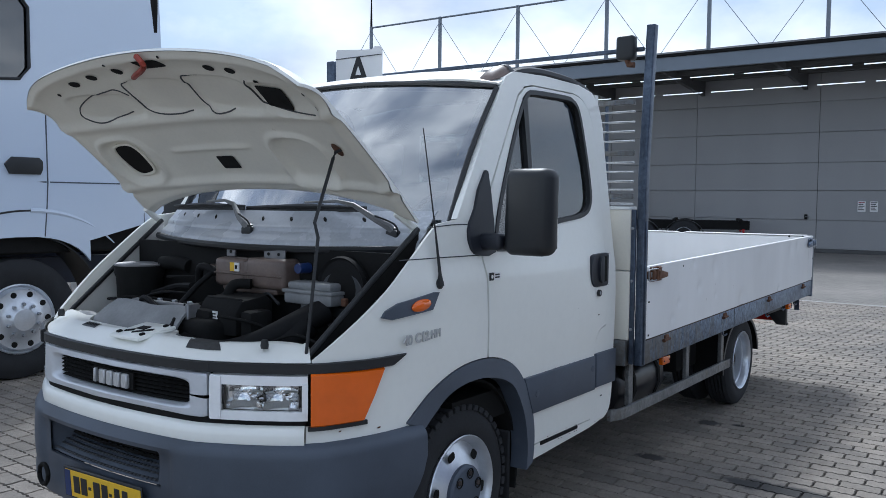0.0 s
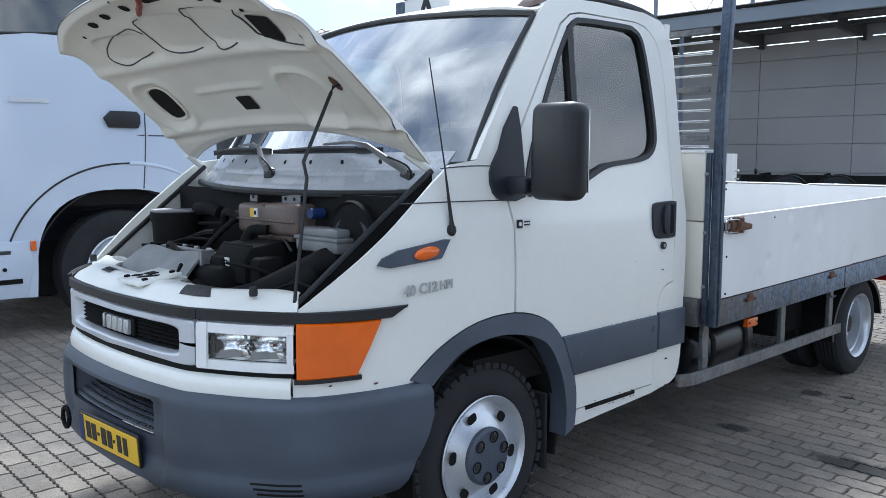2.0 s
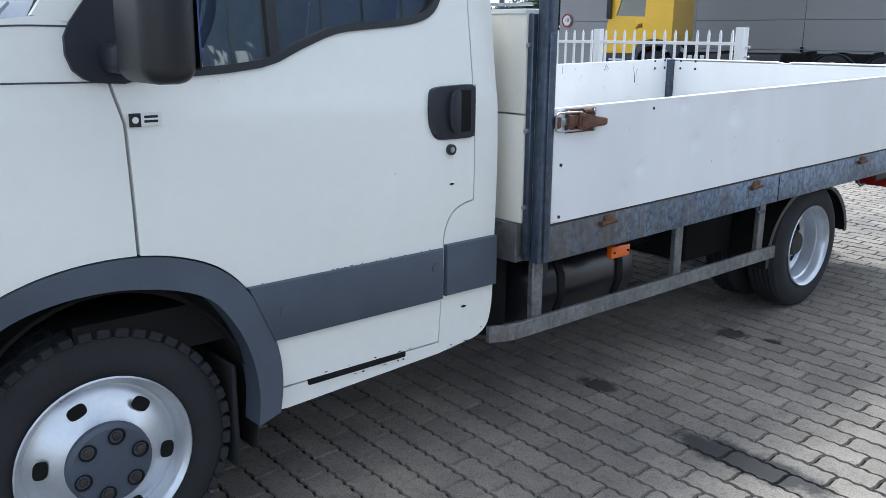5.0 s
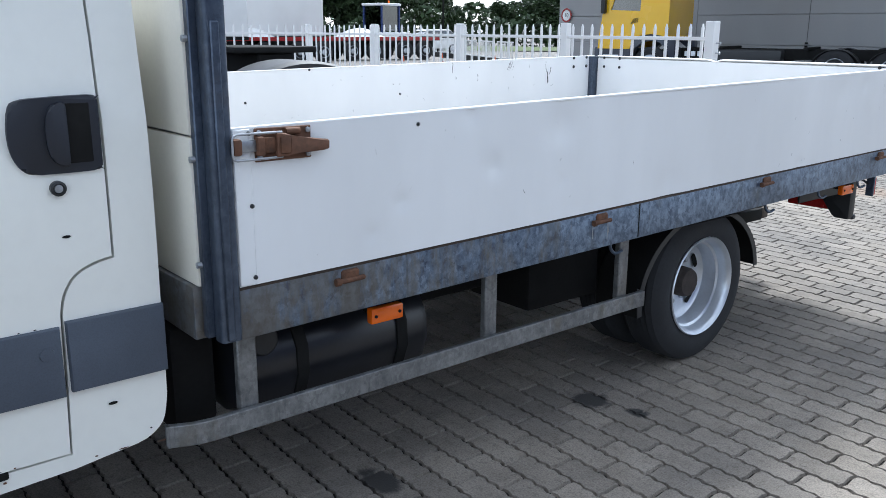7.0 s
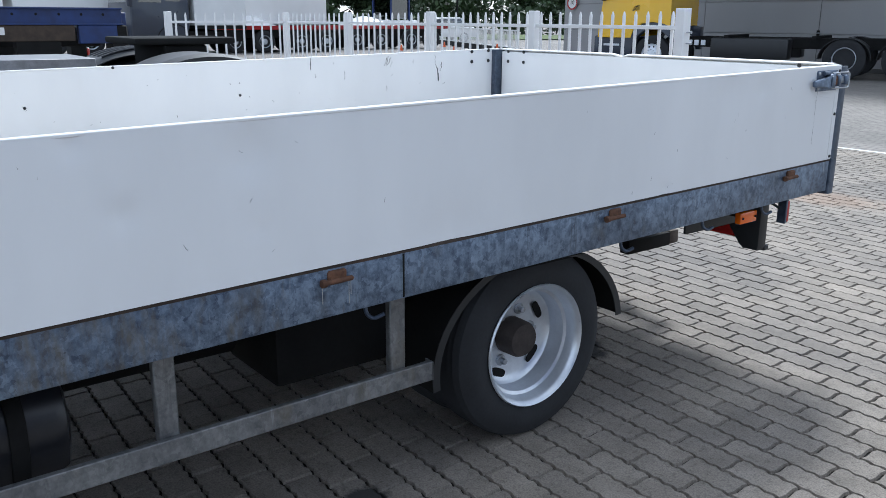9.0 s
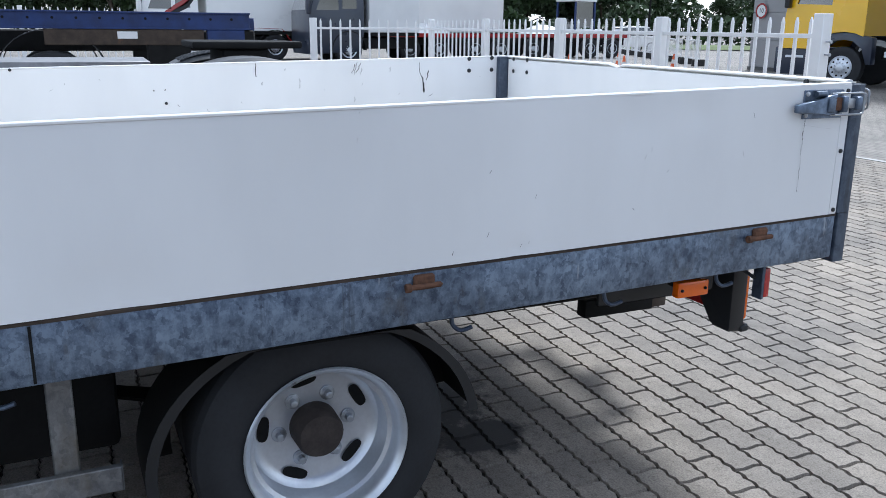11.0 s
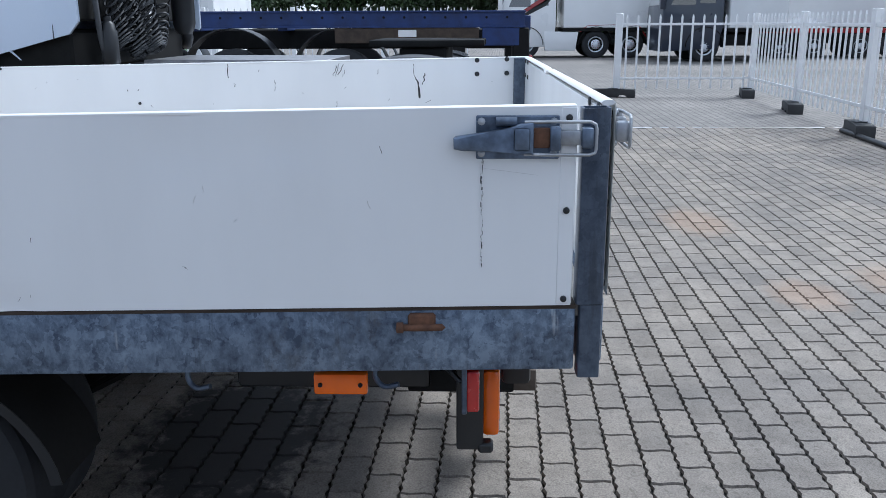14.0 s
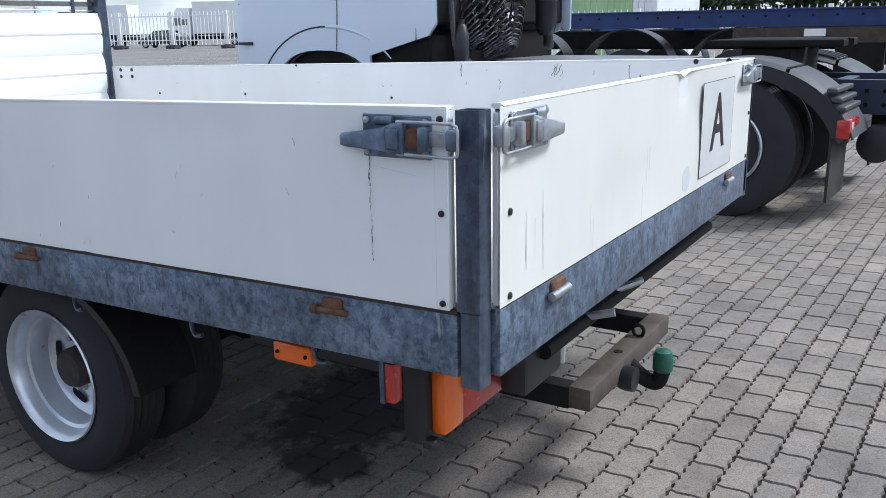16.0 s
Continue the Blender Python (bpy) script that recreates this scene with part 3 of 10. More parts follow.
tagged(ground, category="paving", kind="structure")


def stone_outline():
    """Block of wavy sides that key into its neighbours."""
    a, b = PL / 2 - 0.0040, PW / 2 - 0.0040
    wx, wy = 0.0092, 0.0048
    n = 8
    pts = []
    for i in range(n):
        t = i / n
        pts.append((-a + 2 * a * t, -b + wx * (0.5 if i % 2 else -0.5) * (0 if i == 0 else 1)))
    m = 4
    for i in range(m):
        t = i / m
        pts.append((a + wy * (0.9 if i == 1 else -0.9 if i == 3 else 0), -b + 2 * b * t))
    for i in range(n):
        t = i / n
        pts.append((a - 2 * a * t, b + wx * (0.5 if i % 2 else -0.5) * (0 if i == 0 else 1)))
    for i in range(m):
        t = i / m
        pts.append((-a + wy * (-0.9 if i == 1 else 0.9 if i == 3 else 0), b - 2 * b * t))
    return pts


S_OUT = stone_outline()


def stone_rings():
    outer = [(x, y, -0.016) for x, y in S_OUT]
    mid = [(x, y, -0.0035) for x, y in S_OUT]
    top = [(x * 0.965, y * 0.945, 0.0) for x, y in S_OUT]
    return outer[:], mid, top


S_RINGS = stone_rings()
S_N = len(S_OUT)
# ---- flatbed truck: cab ----
truck = thing("flatbed_truck", "white flatbed truck with its bonnet propped open and a dropside bed", "truck")

PLAN = [(0, -1.03), (0.25, -1.022), (0.5, -0.995), (0.59, -0.965), (0.75, -0.885), (0.885, -0.785), (0.945, -0.66), (0.98, -0.53), (1.0, -0.35), (1.004, -0.15), (1.005, 0.0)]
PLAN_C = [p.xy for p in curve_pts([(x, y, 0) for x, y in PLAN], 8)]
PLAN_L = [0.0]
for p, q in zip(PLAN_C, PLAN_C[1:]):
    PLAN_L.append(PLAN_L[-1] + (q - p).length)


def plan_at(u, d=0.0):
    """Point on the front's outline, u metres round from the middle, d metres out."""
    s, a = (1 if u >= 0 else -1), min(abs(u), PLAN_L[-1] - 1e-6)
    k = next(i for i in range(len(PLAN_L) - 1) if PLAN_L[i + 1] >= a)
    t = (a - PLAN_L[k]) / (PLAN_L[k + 1] - PLAN_L[k])
    p = PLAN_C[k].lerp(PLAN_C[k + 1], t)
    k0, k1 = max(k - 1, 0), min(k + 2, len(PLAN_C) - 1)
    tg = (PLAN_C[k1] - PLAN_C[k0]).normalized()
    n = Vector((tg.y, -tg.x))
    if a < 0.02:
        n = Vector((0, -1))
    return Vector((s * (p.x + d * n.x), p.y + d * n.y))


def u_of_y(y):
    """Way round the outline at which the side reaches y."""
    for p, q, a in zip(PLAN_C, PLAN_C[1:], PLAN_L):
        if p.x > 0.5 and p.y <= y <= q.y:
            return a + (q - p).length * (y - p.y) / max(1e-6, q.y - p.y)
    return PLAN_L[-1]


def plan_x(y):
    if y >= 0:
        return 1.005
    p = plan_at(u_of_y(y))
    return p.x


def band(bm, u0, u1, rows, nu=24, thick=0.012, ends=None):
    """Surface round the front: rows of (z, d), from u0 to u1; ends(z) may cut u1."""
    def f(a, b):
        k = b * (len(rows) - 1)
        i = min(int(k), len(rows) - 2)
        t = k - i
        z = rows[i][0] + (rows[i + 1][0] - rows[i][0]) * t
        r0, r1 = rows[i][1], rows[i + 1][1]
        w0, w1 = (ends(z) if ends else (u0, u1))
        u = w0 + (w1 - w0) * a
        d0 = r0(u) if callable(r0) else r0
        d1 = r1(u) if callable(r1) else r1
        p = plan_at(u, d0 + (d1 - d0) * t)
        return (p.x, p.y, z)
    return grid(bm, f, nu, len(rows) - 1, thick)


def side_x(y, z):
    x = plan_x(y) + 0.010 * math.exp(-((z - 1.02) / 0.25) ** 2) * (1 if y > -0.3 else max(0, (y + 0.8) / 0.5))
    x += 0.006 / (1 + math.exp(min(50, (z - 1.235) * 85)))
    if z > 1.25:
        x -= 0.11 * (z - 1.25) + 0.05 * max(0, z - 2.0)
    if z < 0.6:
        x -= 0.12 * (0.6 - z) ** 1.2 * 0.6
    return x


Y_CUTS = [-0.75 + 0.06 * i for i in range(20)] + [0.5, 0.8, 1.1]
Z_CUTS = [0.45, 0.5, 0.55, 0.6, 0.7, 0.8, 0.9, 1.0, 1.05, 1.1, 1.15, 1.19, 1.21, 1.222, 1.235, 1.248, 1.262, 1.28, 1.35, 1.5, 1.6, 1.7, 1.8, 1.9, 2.0, 2.05, 2.09]

def smooth_loop(pts, n=3):
    """Closed loop with its corners eased."""
    out = []
    k = len(pts)
    for i in range(k):
        p0, p1, p2, p3 = (Vector(pts[(i + j) % k]) for j in (-1, 0, 1, 2))
        for a in range(n):
            t = a / n
            q = 0.5 * ((2 * p1) + (p2 - p0) * t + (2 * p0 - 5 * p1 + 4 * p2 - p3) * t * t + (3 * p1 - p0 - 3 * p2 + p3) * t ** 3)
            out.append((q.x, q.y))
    return out


ARCH_OUT = [(-0.415, 0.722), (-0.36, 0.765), (-0.29, 0.812), (-0.20, 0.851), (-0.107, 0.878), (0.0, 0.891), (0.117, 0.888), (0.22, 0.866), (0.311, 0.825), (0.38, 0.763), (0.434, 0.678), (0.468, 0.60), (0.486, 0.52), (0.488, 0.44), (0.477, 0.365)]
ARCH_IN = [(-0.335, 0.695), (-0.29, 0.735), (-0.223, 0.780), (-0.15, 0.806), (-0.059, 0.820), (0.04, 0.820), (0.145, 0.803), (0.22, 0.780), (0.284, 0.744), (0.335, 0.68), (0.376, 0.60), (0.398, 0.52), (0.407, 0.44), (0.40, 0.35)]

def eased(*pts):
    """Points along a soft curve through the given ones."""
    return [(p.x, p.y) for p in curve_pts([(y, z, 0) for y, z in pts], 4)]


ARCH_FINE = eased(*ARCH_OUT)
FENDER = [(y, z + 0.004) for y, z in ARCH_FINE if y < 0.098] + [(0.10, 0.894), (0.094, 1.22), (0.06, 1.36), (0.018, 1.445), (-0.06, 1.465), (-0.208, 1.447),
          (-0.30, 1.383), (-0.55, 1.185), (-0.755, 1.022), (-0.785, 0.995), (-0.785, 0.953), (-0.525, 0.953), (-0.62, 0.770), (-0.80, 0.770), (-0.80, 0.702), (-0.38, 0.700)]
DOOR = [(0.028, 1.437), (0.068, 1.36), (0.102, 1.22), (0.108, 0.894)] + [(y + 0.003, z + 0.004) for y, z in ARCH_FINE if y > 0.112 and z > 0.45] + [(0.498, 0.432), (1.092, 0.432),
        *eased((1.100, 0.785), (1.110, 0.83), (1.137, 0.872), (1.18, 0.895), (1.226, 0.905)), (1.229, 1.40), *eased((1.222, 1.80), (1.205, 1.92), (1.165, 2.005), (1.10, 2.055), (1.02, 2.072)), (0.62, 2.066), (0.545, 2.052), (0.475, 2.005), (0.30, 1.75), (0.12, 1.49), (0.06, 1.44)]
WINDOW = [(0.195, 1.330), (0.47, 1.345), (0.60, 1.392), (0.72, 1.434), (0.85, 1.449), (0.98, 1.462), (1.06, 1.485), (1.105, 1.53), (1.118, 1.60), (1.105, 1.75), (1.075, 1.93), (1.045, 2.012), (1.0, 2.042), (0.93, 2.052), (0.62, 2.044), (0.55, 2.025), (0.48, 1.955), (0.36, 1.76), (0.235, 1.52), (0.19, 1.40)]
WINDOW = smooth_loop(WINDOW)
FRAME = [(-0.075, 1.466), (0.10, 1.715), (0.335, 2.030), (0.39, 2.085), (0.46, 2.115), (0.75, 2.130), (1.10, 2.128), (1.24, 2.105), (1.30, 2.05), (1.325, 1.95), (1.336, 1.5), *eased((1.336, 0.52), (1.322, 0.448), (1.275, 0.410), (1.20, 0.398)), (1.10, 0.385), (0.52, 0.358), (0.488, 0.36), (0.492, 0.425),
         (1.098, 0.425), *eased((1.107, 0.783), (1.117, 0.826), (1.142, 0.866), (1.183, 0.888), (1.233, 0.899)), (1.236, 1.40), *eased((1.229, 1.80), (1.211, 1.924), (1.170, 2.011), (1.103, 2.062), (1.02, 2.079)), (0.62, 2.073), (0.542, 2.058), (0.468, 2.010), (0.294, 1.755), (0.114, 1.496), (0.055, 1.447), (0.02, 1.447)]


def inset(loop, d):
    """The loop drawn in by d metres (loop is anticlockwise or clockwise)."""
    n = len(loop)
    area = sum(loop[i][0] * loop[(i + 1) % n][1] - loop[(i + 1) % n][0] * loop[i][1] for i in range(n))
    s = 1 if area > 0 else -1
    out = []
    for i in range(n):
        a, b, c = Vector(loop[i - 1]), Vector(loop[i]), Vector(loop[(i + 1) % n])
        t = ((b - a).normalized() + (c - b).normalized()).normalized()
        out.append((b.x - s * t.y * d, b.y + s * t.x * d))
    return out


def both_sides(name, make, material, label=""):
    bm = make()
    far = mirrored(bm)
    o = part(name, bm, material, truck, label)
    part(name, far, material, truck, label)
    return o


both_sides("front_wing", lambda: sheet(B(), FENDER, [], side_x, Y_CUTS, Z_CUTS), WHITE)
both_sides("door_surround", lambda: sheet(B(), FRAME, [], side_x, Y_CUTS, Z_CUTS, 0.03), WHITE, "white door surround with rust spots along the sill")
door_l = part("door", sheet(B(), DOOR, [WINDOW], lambda y, z: side_x(y, z) + 0.003, Y_CUTS, Z_CUTS, 0.035), WHITE, truck, "white door with a sliding grey rub strip")
part("door", mirrored(sheet(B(), DOOR, [WINDOW], lambda y, z: side_x(y, z) + 0.003, Y_CUTS, Z_CUTS, 0.035)), WHITE, truck)
# dark lining behind the shut lines
both_sides("door_seal", lambda: sheet(B(), inset(DOOR, -0.014), [inset(WINDOW, 0.01)], lambda y, z: side_x(y, z) - 0.032, Y_CUTS, Z_CUTS, 0.01), BLACKP)
for sgn in (1, -1):
    def ring():
        bm = sheet(B(), inset(WINDOW, -0.004), [inset(WINDOW, 0.017)], lambda y, z: side_x(y, z) + 0.009, Y_CUTS, Z_CUTS, 0.022)
        return bm if sgn > 0 else mirrored(bm)
    part("window_rubber", ring(), BLACKP, door_l if sgn > 0 else truck)
    pane = sheet(B(), inset(WINDOW, 0.012), [], lambda y, z: side_x(y, z) - 0.012, Y_CUTS, Z_CUTS, 0.004)
    part("window_pane", pane if sgn > 0 else mirrored(pane), GLASS, door_l if sgn > 0 else truck, smooth=False).visible_shadow = False
    bm = B()
    div = [(0.505, 1.362), (0.535, 1.372), (0.545, 2.03), (0.505, 2.00)]
    sheet(bm, div, [], lambda y, z: side_x(y, z) + 0.006, [], Z_CUTS, 0.02)
    part("window_divider", bm if sgn > 0 else mirrored(bm), BLACKP, door_l if sgn > 0 else truck)

# rub strips with rubber plugs
def strip(y0, y1, z0, z1, slant):
    bm = B()
    pts = [(y0, z1), (y0 + slant, z0), (y1, z0), (y1, z1)]
    prism(bm, pts, "x", 0.985, 1.032, 0.008)
    return bm
part("rub_strip", strip(0.392, 1.094, 0.585, 0.757, 0.075), PLASTIC, door_l, "grey plastic rub strip")
part("rub_strip", strip(1.108, 1.338, 0.592, 0.766, 0.0), PLASTIC, truck, "grey plastic rub strip")
part("rub_strip", mirrored(strip(0.392, 1.094, 0.585, 0.757, 0.075)), PLASTIC, truck)
for y, z in ((0.50, 0.672), (1.06, 0.70)):
    part("plug", lathe(B(), [(1.030, 0.017), (1.034, 0.016), (1.035, 0.0)], (0, y, z), "x", 16), PLASTIC, door_l)

# wheel arch trim and inner arch
for sgn in (1, -1):
    bm = B()
    fine_out = [(p.x, p.y) for p in curve_pts([(y, z, 0) for y, z in ARCH_OUT], 4)]
    fine_in = [(p.x, p.y) for p in curve_pts([(y, z, 0) for y, z in ARCH_IN], 4)]
    prof = fine_out + fine_in[::-1]
    prism(bm, prof, "x", 0.955, 1.040)
    for v in bm.verts:
        if v.co.x > 1.0:
            d_in = min((Vector((v.co.y, v.co.z)) - Vector(p)).length for p in fine_in)
            if d_in > 0.02:
                v.co.x = 1.027
        if v.co.y < -0.28:
            v.co.x -= (-0.28 - v.co.y) * 0.12
    part("arch_trim", bm if sgn > 0 else mirrored(bm), PLASTIC, truck, "grey plastic wheel arch trim")
    bm = B()
    arc = [(0.405 * math.cos(a) + 0.03, 0.36 + 0.445 * math.sin(a)) for a in [math.pi * (-0.08 + 1.16 * i / 24) for i in range(25)]]
    def liner(a, b):
        k = min(int(a * 24), 23)
        t = a * 24 - k
        y = arc[k][0] + (arc[k + 1][0] - arc[k][0]) * t
        z = arc[k][1] + (arc[k + 1][1] - arc[k][1]) * t
        return (sgn * (0.50 + 0.47 * b), y, z)
    grid(bm, liner, 24, 2, 0.01)
    part("arch_liner", bm, UNDER, truck)
    bm = B()
    box(bm, (0.66, 0.36, 0.20), (0.97, 0.375, 0.52), 0.006)
    part("mud_flap", bm if sgn > 0 else mirrored(bm), RUBBER, truck)

# sill gap strip with chipped edge
part("sill_strip", box(B(), (0.985, 0.58, 0.408), (0.998, 0.95, 0.421), 0.002), BLACKP, truck)

# roof
def roof_z(x, y):
    zc = 2.075 + 0.125 * (1 - math.exp(-max(0, y - 0.24) / 0.22)) - 0.03 * max(0, (y - 0.95) / 0.38) ** 2
    zs = 2.045 + 0.055 * min(1, max(0, (y - 0.33) / 0.15))
    k = abs(x) / 0.92
    return zc - (zc - zs) * k ** 3


def roof(a, b):
    x = (2 * a - 1) * 0.905
    y0 = 0.335 - 0.10 * (1 - (x / 0.905) ** 2)
    y1 = 1.30 - 0.05 * abs(x / 0.905) ** 6
    y = y0 + (y1 - y0) * b
    z = roof_z(x, y)
    if b > 0.93:
        z -= 0.05 * ((b - 0.93) / 0.07) ** 2
    return (x, y, z)


part("roof_panel", grid(B(), roof, 32, 26, 0.01), ROOFW, truck, "white roof with rusty paint along its front edge")
for sgn in (1, -1):
    bm = B()
    line = [(sgn * 0.845, 0.50, 2.100), (sgn * 0.862, 0.60, 2.132), (sgn * 0.872, 0.75, 2.145), (sgn * 0.872, 1.0, 2.142), (sgn * 0.868, 1.18, 2.125), (sgn * 0.862, 1.28, 2.095)]
    tube(bm, curve_pts(line, 5), 0.024, 8)
    part("roof_gutter", bm, BLACKP, truck)
    # brown end piece of the roof gutter, no lamp
    bm = B()
    def gutter_endf(a, b):
        y = 0.335 + 0.21 * a
        h = math.sin(math.pi * min(1, a * 1.05)) ** 0.6 if a < 0.95 else 0.25
        w = 0.055 * (0.5 + 0.5 * math.sin(math.pi * min(1, a + 0.15)))
        t = math.pi * b
        x = 0.825 + 0.02 * a + w * math.cos(t)
        return (sgn * x, y, roof_z(0.83, y) - 0.004 + 0.045 * h * math.sin(t))
    grid(bm, gutter_endf, 12, 8)
    lamp = part("marker_lamp", bm, TANKM, truck, "cracked brown front end of the roof gutter")
    bm = B()
    grid(bm, lambda a, b: Vector(gutter_endf(0.52 + 0.5 * a, b)) + Vector((0, 0.012, 0.006)), 6, 8)
    part("lamp_cover", bm, BLACKP, lamp)

# shut lines of the wing's upper panel
for pts in ([(-0.44, 1.319), (-0.21, 1.319), (0.072, 1.316)], [(-0.255, 1.434), (-0.11, 1.442), (0.012, 1.442)]):
    part("panel_gap", tube(B(), [(side_x(p.x, p.y) + 0.0005, p.x, p.y) for p in curve_pts([(y, z, 0) for y, z in pts], 8)], 0.0022, 6), GREYG, truck)

# windscreen
def ws(a, b, grow=0.0):
    x = (2 * a - 1)
    yb = -0.065 - 0.20 * (1 - x * x)
    yt = 0.335 - 0.10 * (1 - x * x)
    zb, zt = 1.445 - 0.01 * (1 - x * x), 2.030 + 0.045 * (1 - x * x)
    w = 0.935 + (0.895 - 0.935) * b
    bulge = 0.02 * math.sin(math.pi * b)
    return (x * (w + grow), yb + (yt - yb) * b - bulge, zb + (zt - zb) * b + bulge * 0.6)


part("windscreen", grid(B(), ws, 24, 12), GLASSW, truck, "large windscreen with hazy reflections").visible_shadow = False
bm = B()
for a0, a1, b0, b1 in ((0, 1, 0, 0.085), (0, 1, 0.955, 1.01), (0, 0.028, 0, 1), (0.972, 1, 0, 1)):
    grid(bm, lambda a, b: Vector(ws(a0 + (a1 - a0) * a, b0 + (b1 - b0) * b)) + Vector((0, 0.006, -0.003)), 24, 8)
part("windscreen_band", bm, BLACKP, truck)
bm = B()
edge = [ws(a / 24, 1.0) for a in range(25)]
tube(bm, [(x, y - 0.002, z + 0.006) for x, y, z in edge], 0.010, 6)
for a in (0.0, 1.0):
    tube(bm, [(ws(a, b / 12)[0] * 1.004, ws(a, b / 12)[1] - 0.004, ws(a, b / 12)[2]) for b in range(13)], 0.012, 6)
part("windscreen_rubber", bm, BLACKP, truck)

# rear wall of the cab, with window
bm = B()
for lo, hi in (((-0.93, 1.30, 0.55), (0.93, 1.33, 1.58)), ((-0.90, 1.30, 1.93), (0.90, 1.33, 2.10)), ((-0.93, 1.30, 1.58), (-0.40, 1.33, 1.93)), ((0.40, 1.30, 1.58), (0.93, 1.33, 1.93))):
    box(bm, lo, hi)
part("rear_wall", bm, WHITE, truck)
part("rear_window", box(B(), (-0.41, 1.312, 1.57), (0.41, 1.318, 1.94)), GLASS, truck, smooth=False).visible_shadow = False
bm = B()
box(bm, (-0.95, 0.40, 0.50), (0.95, 1.30, 0.62))
box(bm, (-0.95, -0.05, 0.60), (0.95, 0.45, 0.72))
part("cab_floor", bm, UNDER, truck)
bm = B()
def dash(a, b):
    t = b
    y = -0.10 + 0.50 * t
    z = 1.42 - 0.02 * t - (0.28 * max(0, t - 0.7) / 0.3)
    return ((2 * a - 1) * 0.90, y, z + 0.02 * math.sin(math.pi * a * 3) * t)
grid(bm, dash, 20, 12, 0.03)
box(bm, (-0.88, 0.0, 0.95), (0.88, 0.32, 1.20))
part("dashboard", bm, SEATM, truck)
bm = B()
ring_pts = [(0.42 + 0.20 * math.cos(t), 0.48 + 0.10 * math.sin(t), 1.40 + 0.17 * math.sin(t)) for t in [2 * math.pi * i / 24 for i in range(25)]]
tube(bm, ring_pts, 0.016, 8, False)
tube(bm, [(0.24, 0.48, 1.40), (0.60, 0.48, 1.40)], 0.018, 6)
tube(bm, [(0.42, 0.48, 1.40), (0.42, 0.25, 1.22)], 0.03, 8)
part("steering_wheel", bm, BLACKP, truck)
for x0, x1, rest in ((0.22, 0.72, 1), (-0.78, 0.08, 2)):
    bm = B()
    box(bm, (x0, 0.55, 0.88), (x1, 1.05, 1.06), 0.05, 3)
    m = Matrix.Translation((0, 1.03, 1.05)) @ Matrix.Rotation(radians(-10), 4, "X")
    box(bm, (x0 + 0.02, -0.06, 0), (x1 - 0.02, 0.07, 0.60), 0.05, 3, m)
    for k in range(rest):
        c = x0 + (x1 - x0) * (k + 0.5) / rest
        box(bm, (c - 0.13, -0.04, 0.63), (c + 0.13, 0.05, 0.84), 0.04, 3, m)
        for dx in (-0.05, 0.05):
            tube(bm, [m @ Vector((c + dx, 0, 0.55)), m @ Vector((c + dx, 0, 0.68))], 0.008, 6)
    part("seat", bm, SEATM, truck, "grey cloth cab seat")

# ---- front end ----
def bump_d(base, rec):
    return lambda u: base - rec * (1 / (1 + math.exp(min(60, (abs(u + 0.02) - 0.47) * 130))))


def bump_end(z):
    e = u_of_y(-0.345) if z > 0.6 else u_of_y(-0.345 - 0.16 * ((0.6 - z) / 0.28) ** 1.3)
    return (-e, e)


bm = band(B(), -1.4, 1.4, [(0.704, 0.0), (0.700, 0.022), (0.688, 0.034), (0.678, 0.040), (0.668, bump_d(0.0415, 0.004)), (0.655, bump_d(0.042, 0.015)), (0.60, bump_d(0.044, 0.018)), (0.545, bump_d(0.0445, 0.018)), (0.536, bump_d(0.0445, 0.018)), (0.50, bump_d(0.042, 0.020)), (0.468, bump_d(0.036, 0.018)), (0.450, bump_d(0.036, 0.016)), (0.430, bump_d(0.041, 0.014)), (0.40, bump_d(0.040, 0.010)), (0.37, 0.020), (0.345, -0.025), (0.33, -0.09)], 200, 0.010, bump_end)
gone = [f for f in bm.faces if -0.425 < f.calc_center_median().x < 0.385 and 0.538 < f.calc_center_median().z < 0.667 and f.calc_center_median().y < -0.8]
bmesh.ops.delete(bm, geom=gone, context="FACES")
bumper = part("front_bumper", bm, PLASTIC, truck, "grey plastic front bumper with a wide intake")
part("air_intake", band(B(), -0.44, 0.41, [(0.690, -0.085), (0.575, -0.085)], 20, 0.004), UNDER, bumper)
part("intake_lip", band(B(), -0.44, 0.41, [(0.6655, 0.024), (0.676, -0.080)], 20, 0.004), PLASTIC, bumper)
part("intake_shelf", band(B(), -0.44, 0.41, [(0.539, 0.024), (0.560, 0.000), (0.592, -0.080)], 20, 0.004), PLASTIC, bumper, "sloping step shelf in the intake")
for u0, u1 in ((0.386, 0.350), (-0.428, -0.392)):
    def cheek(a, b):
        c = plan_at(u0 + (u1 - u0) * a, 0.024 - 0.10 * a)
        return (c.x, c.y, 0.538 + 0.130 * b)
    part("intake_end", grid(B(), cheek, 4, 3, 0.006), PLASTIC, bumper)
for k in range(4):
    z = 0.660 - 0.020 * k
    part("intake_slat", band(B(), -0.425, 0.385, [(z, -0.056), (z - 0.004, -0.052), (z - 0.008, -0.056)], 18, 0.004), UNDER, bumper)
for k in range(20):
    c = plan_at(-0.41 + 0.04 * k, -0.060)
    part("intake_rib", box(B(), (c.x - 0.002, c.y - 0.003, 0.590), (c.x + 0.002, c.y + 0.003, 0.668)), UNDER, bumper)
bm = B()
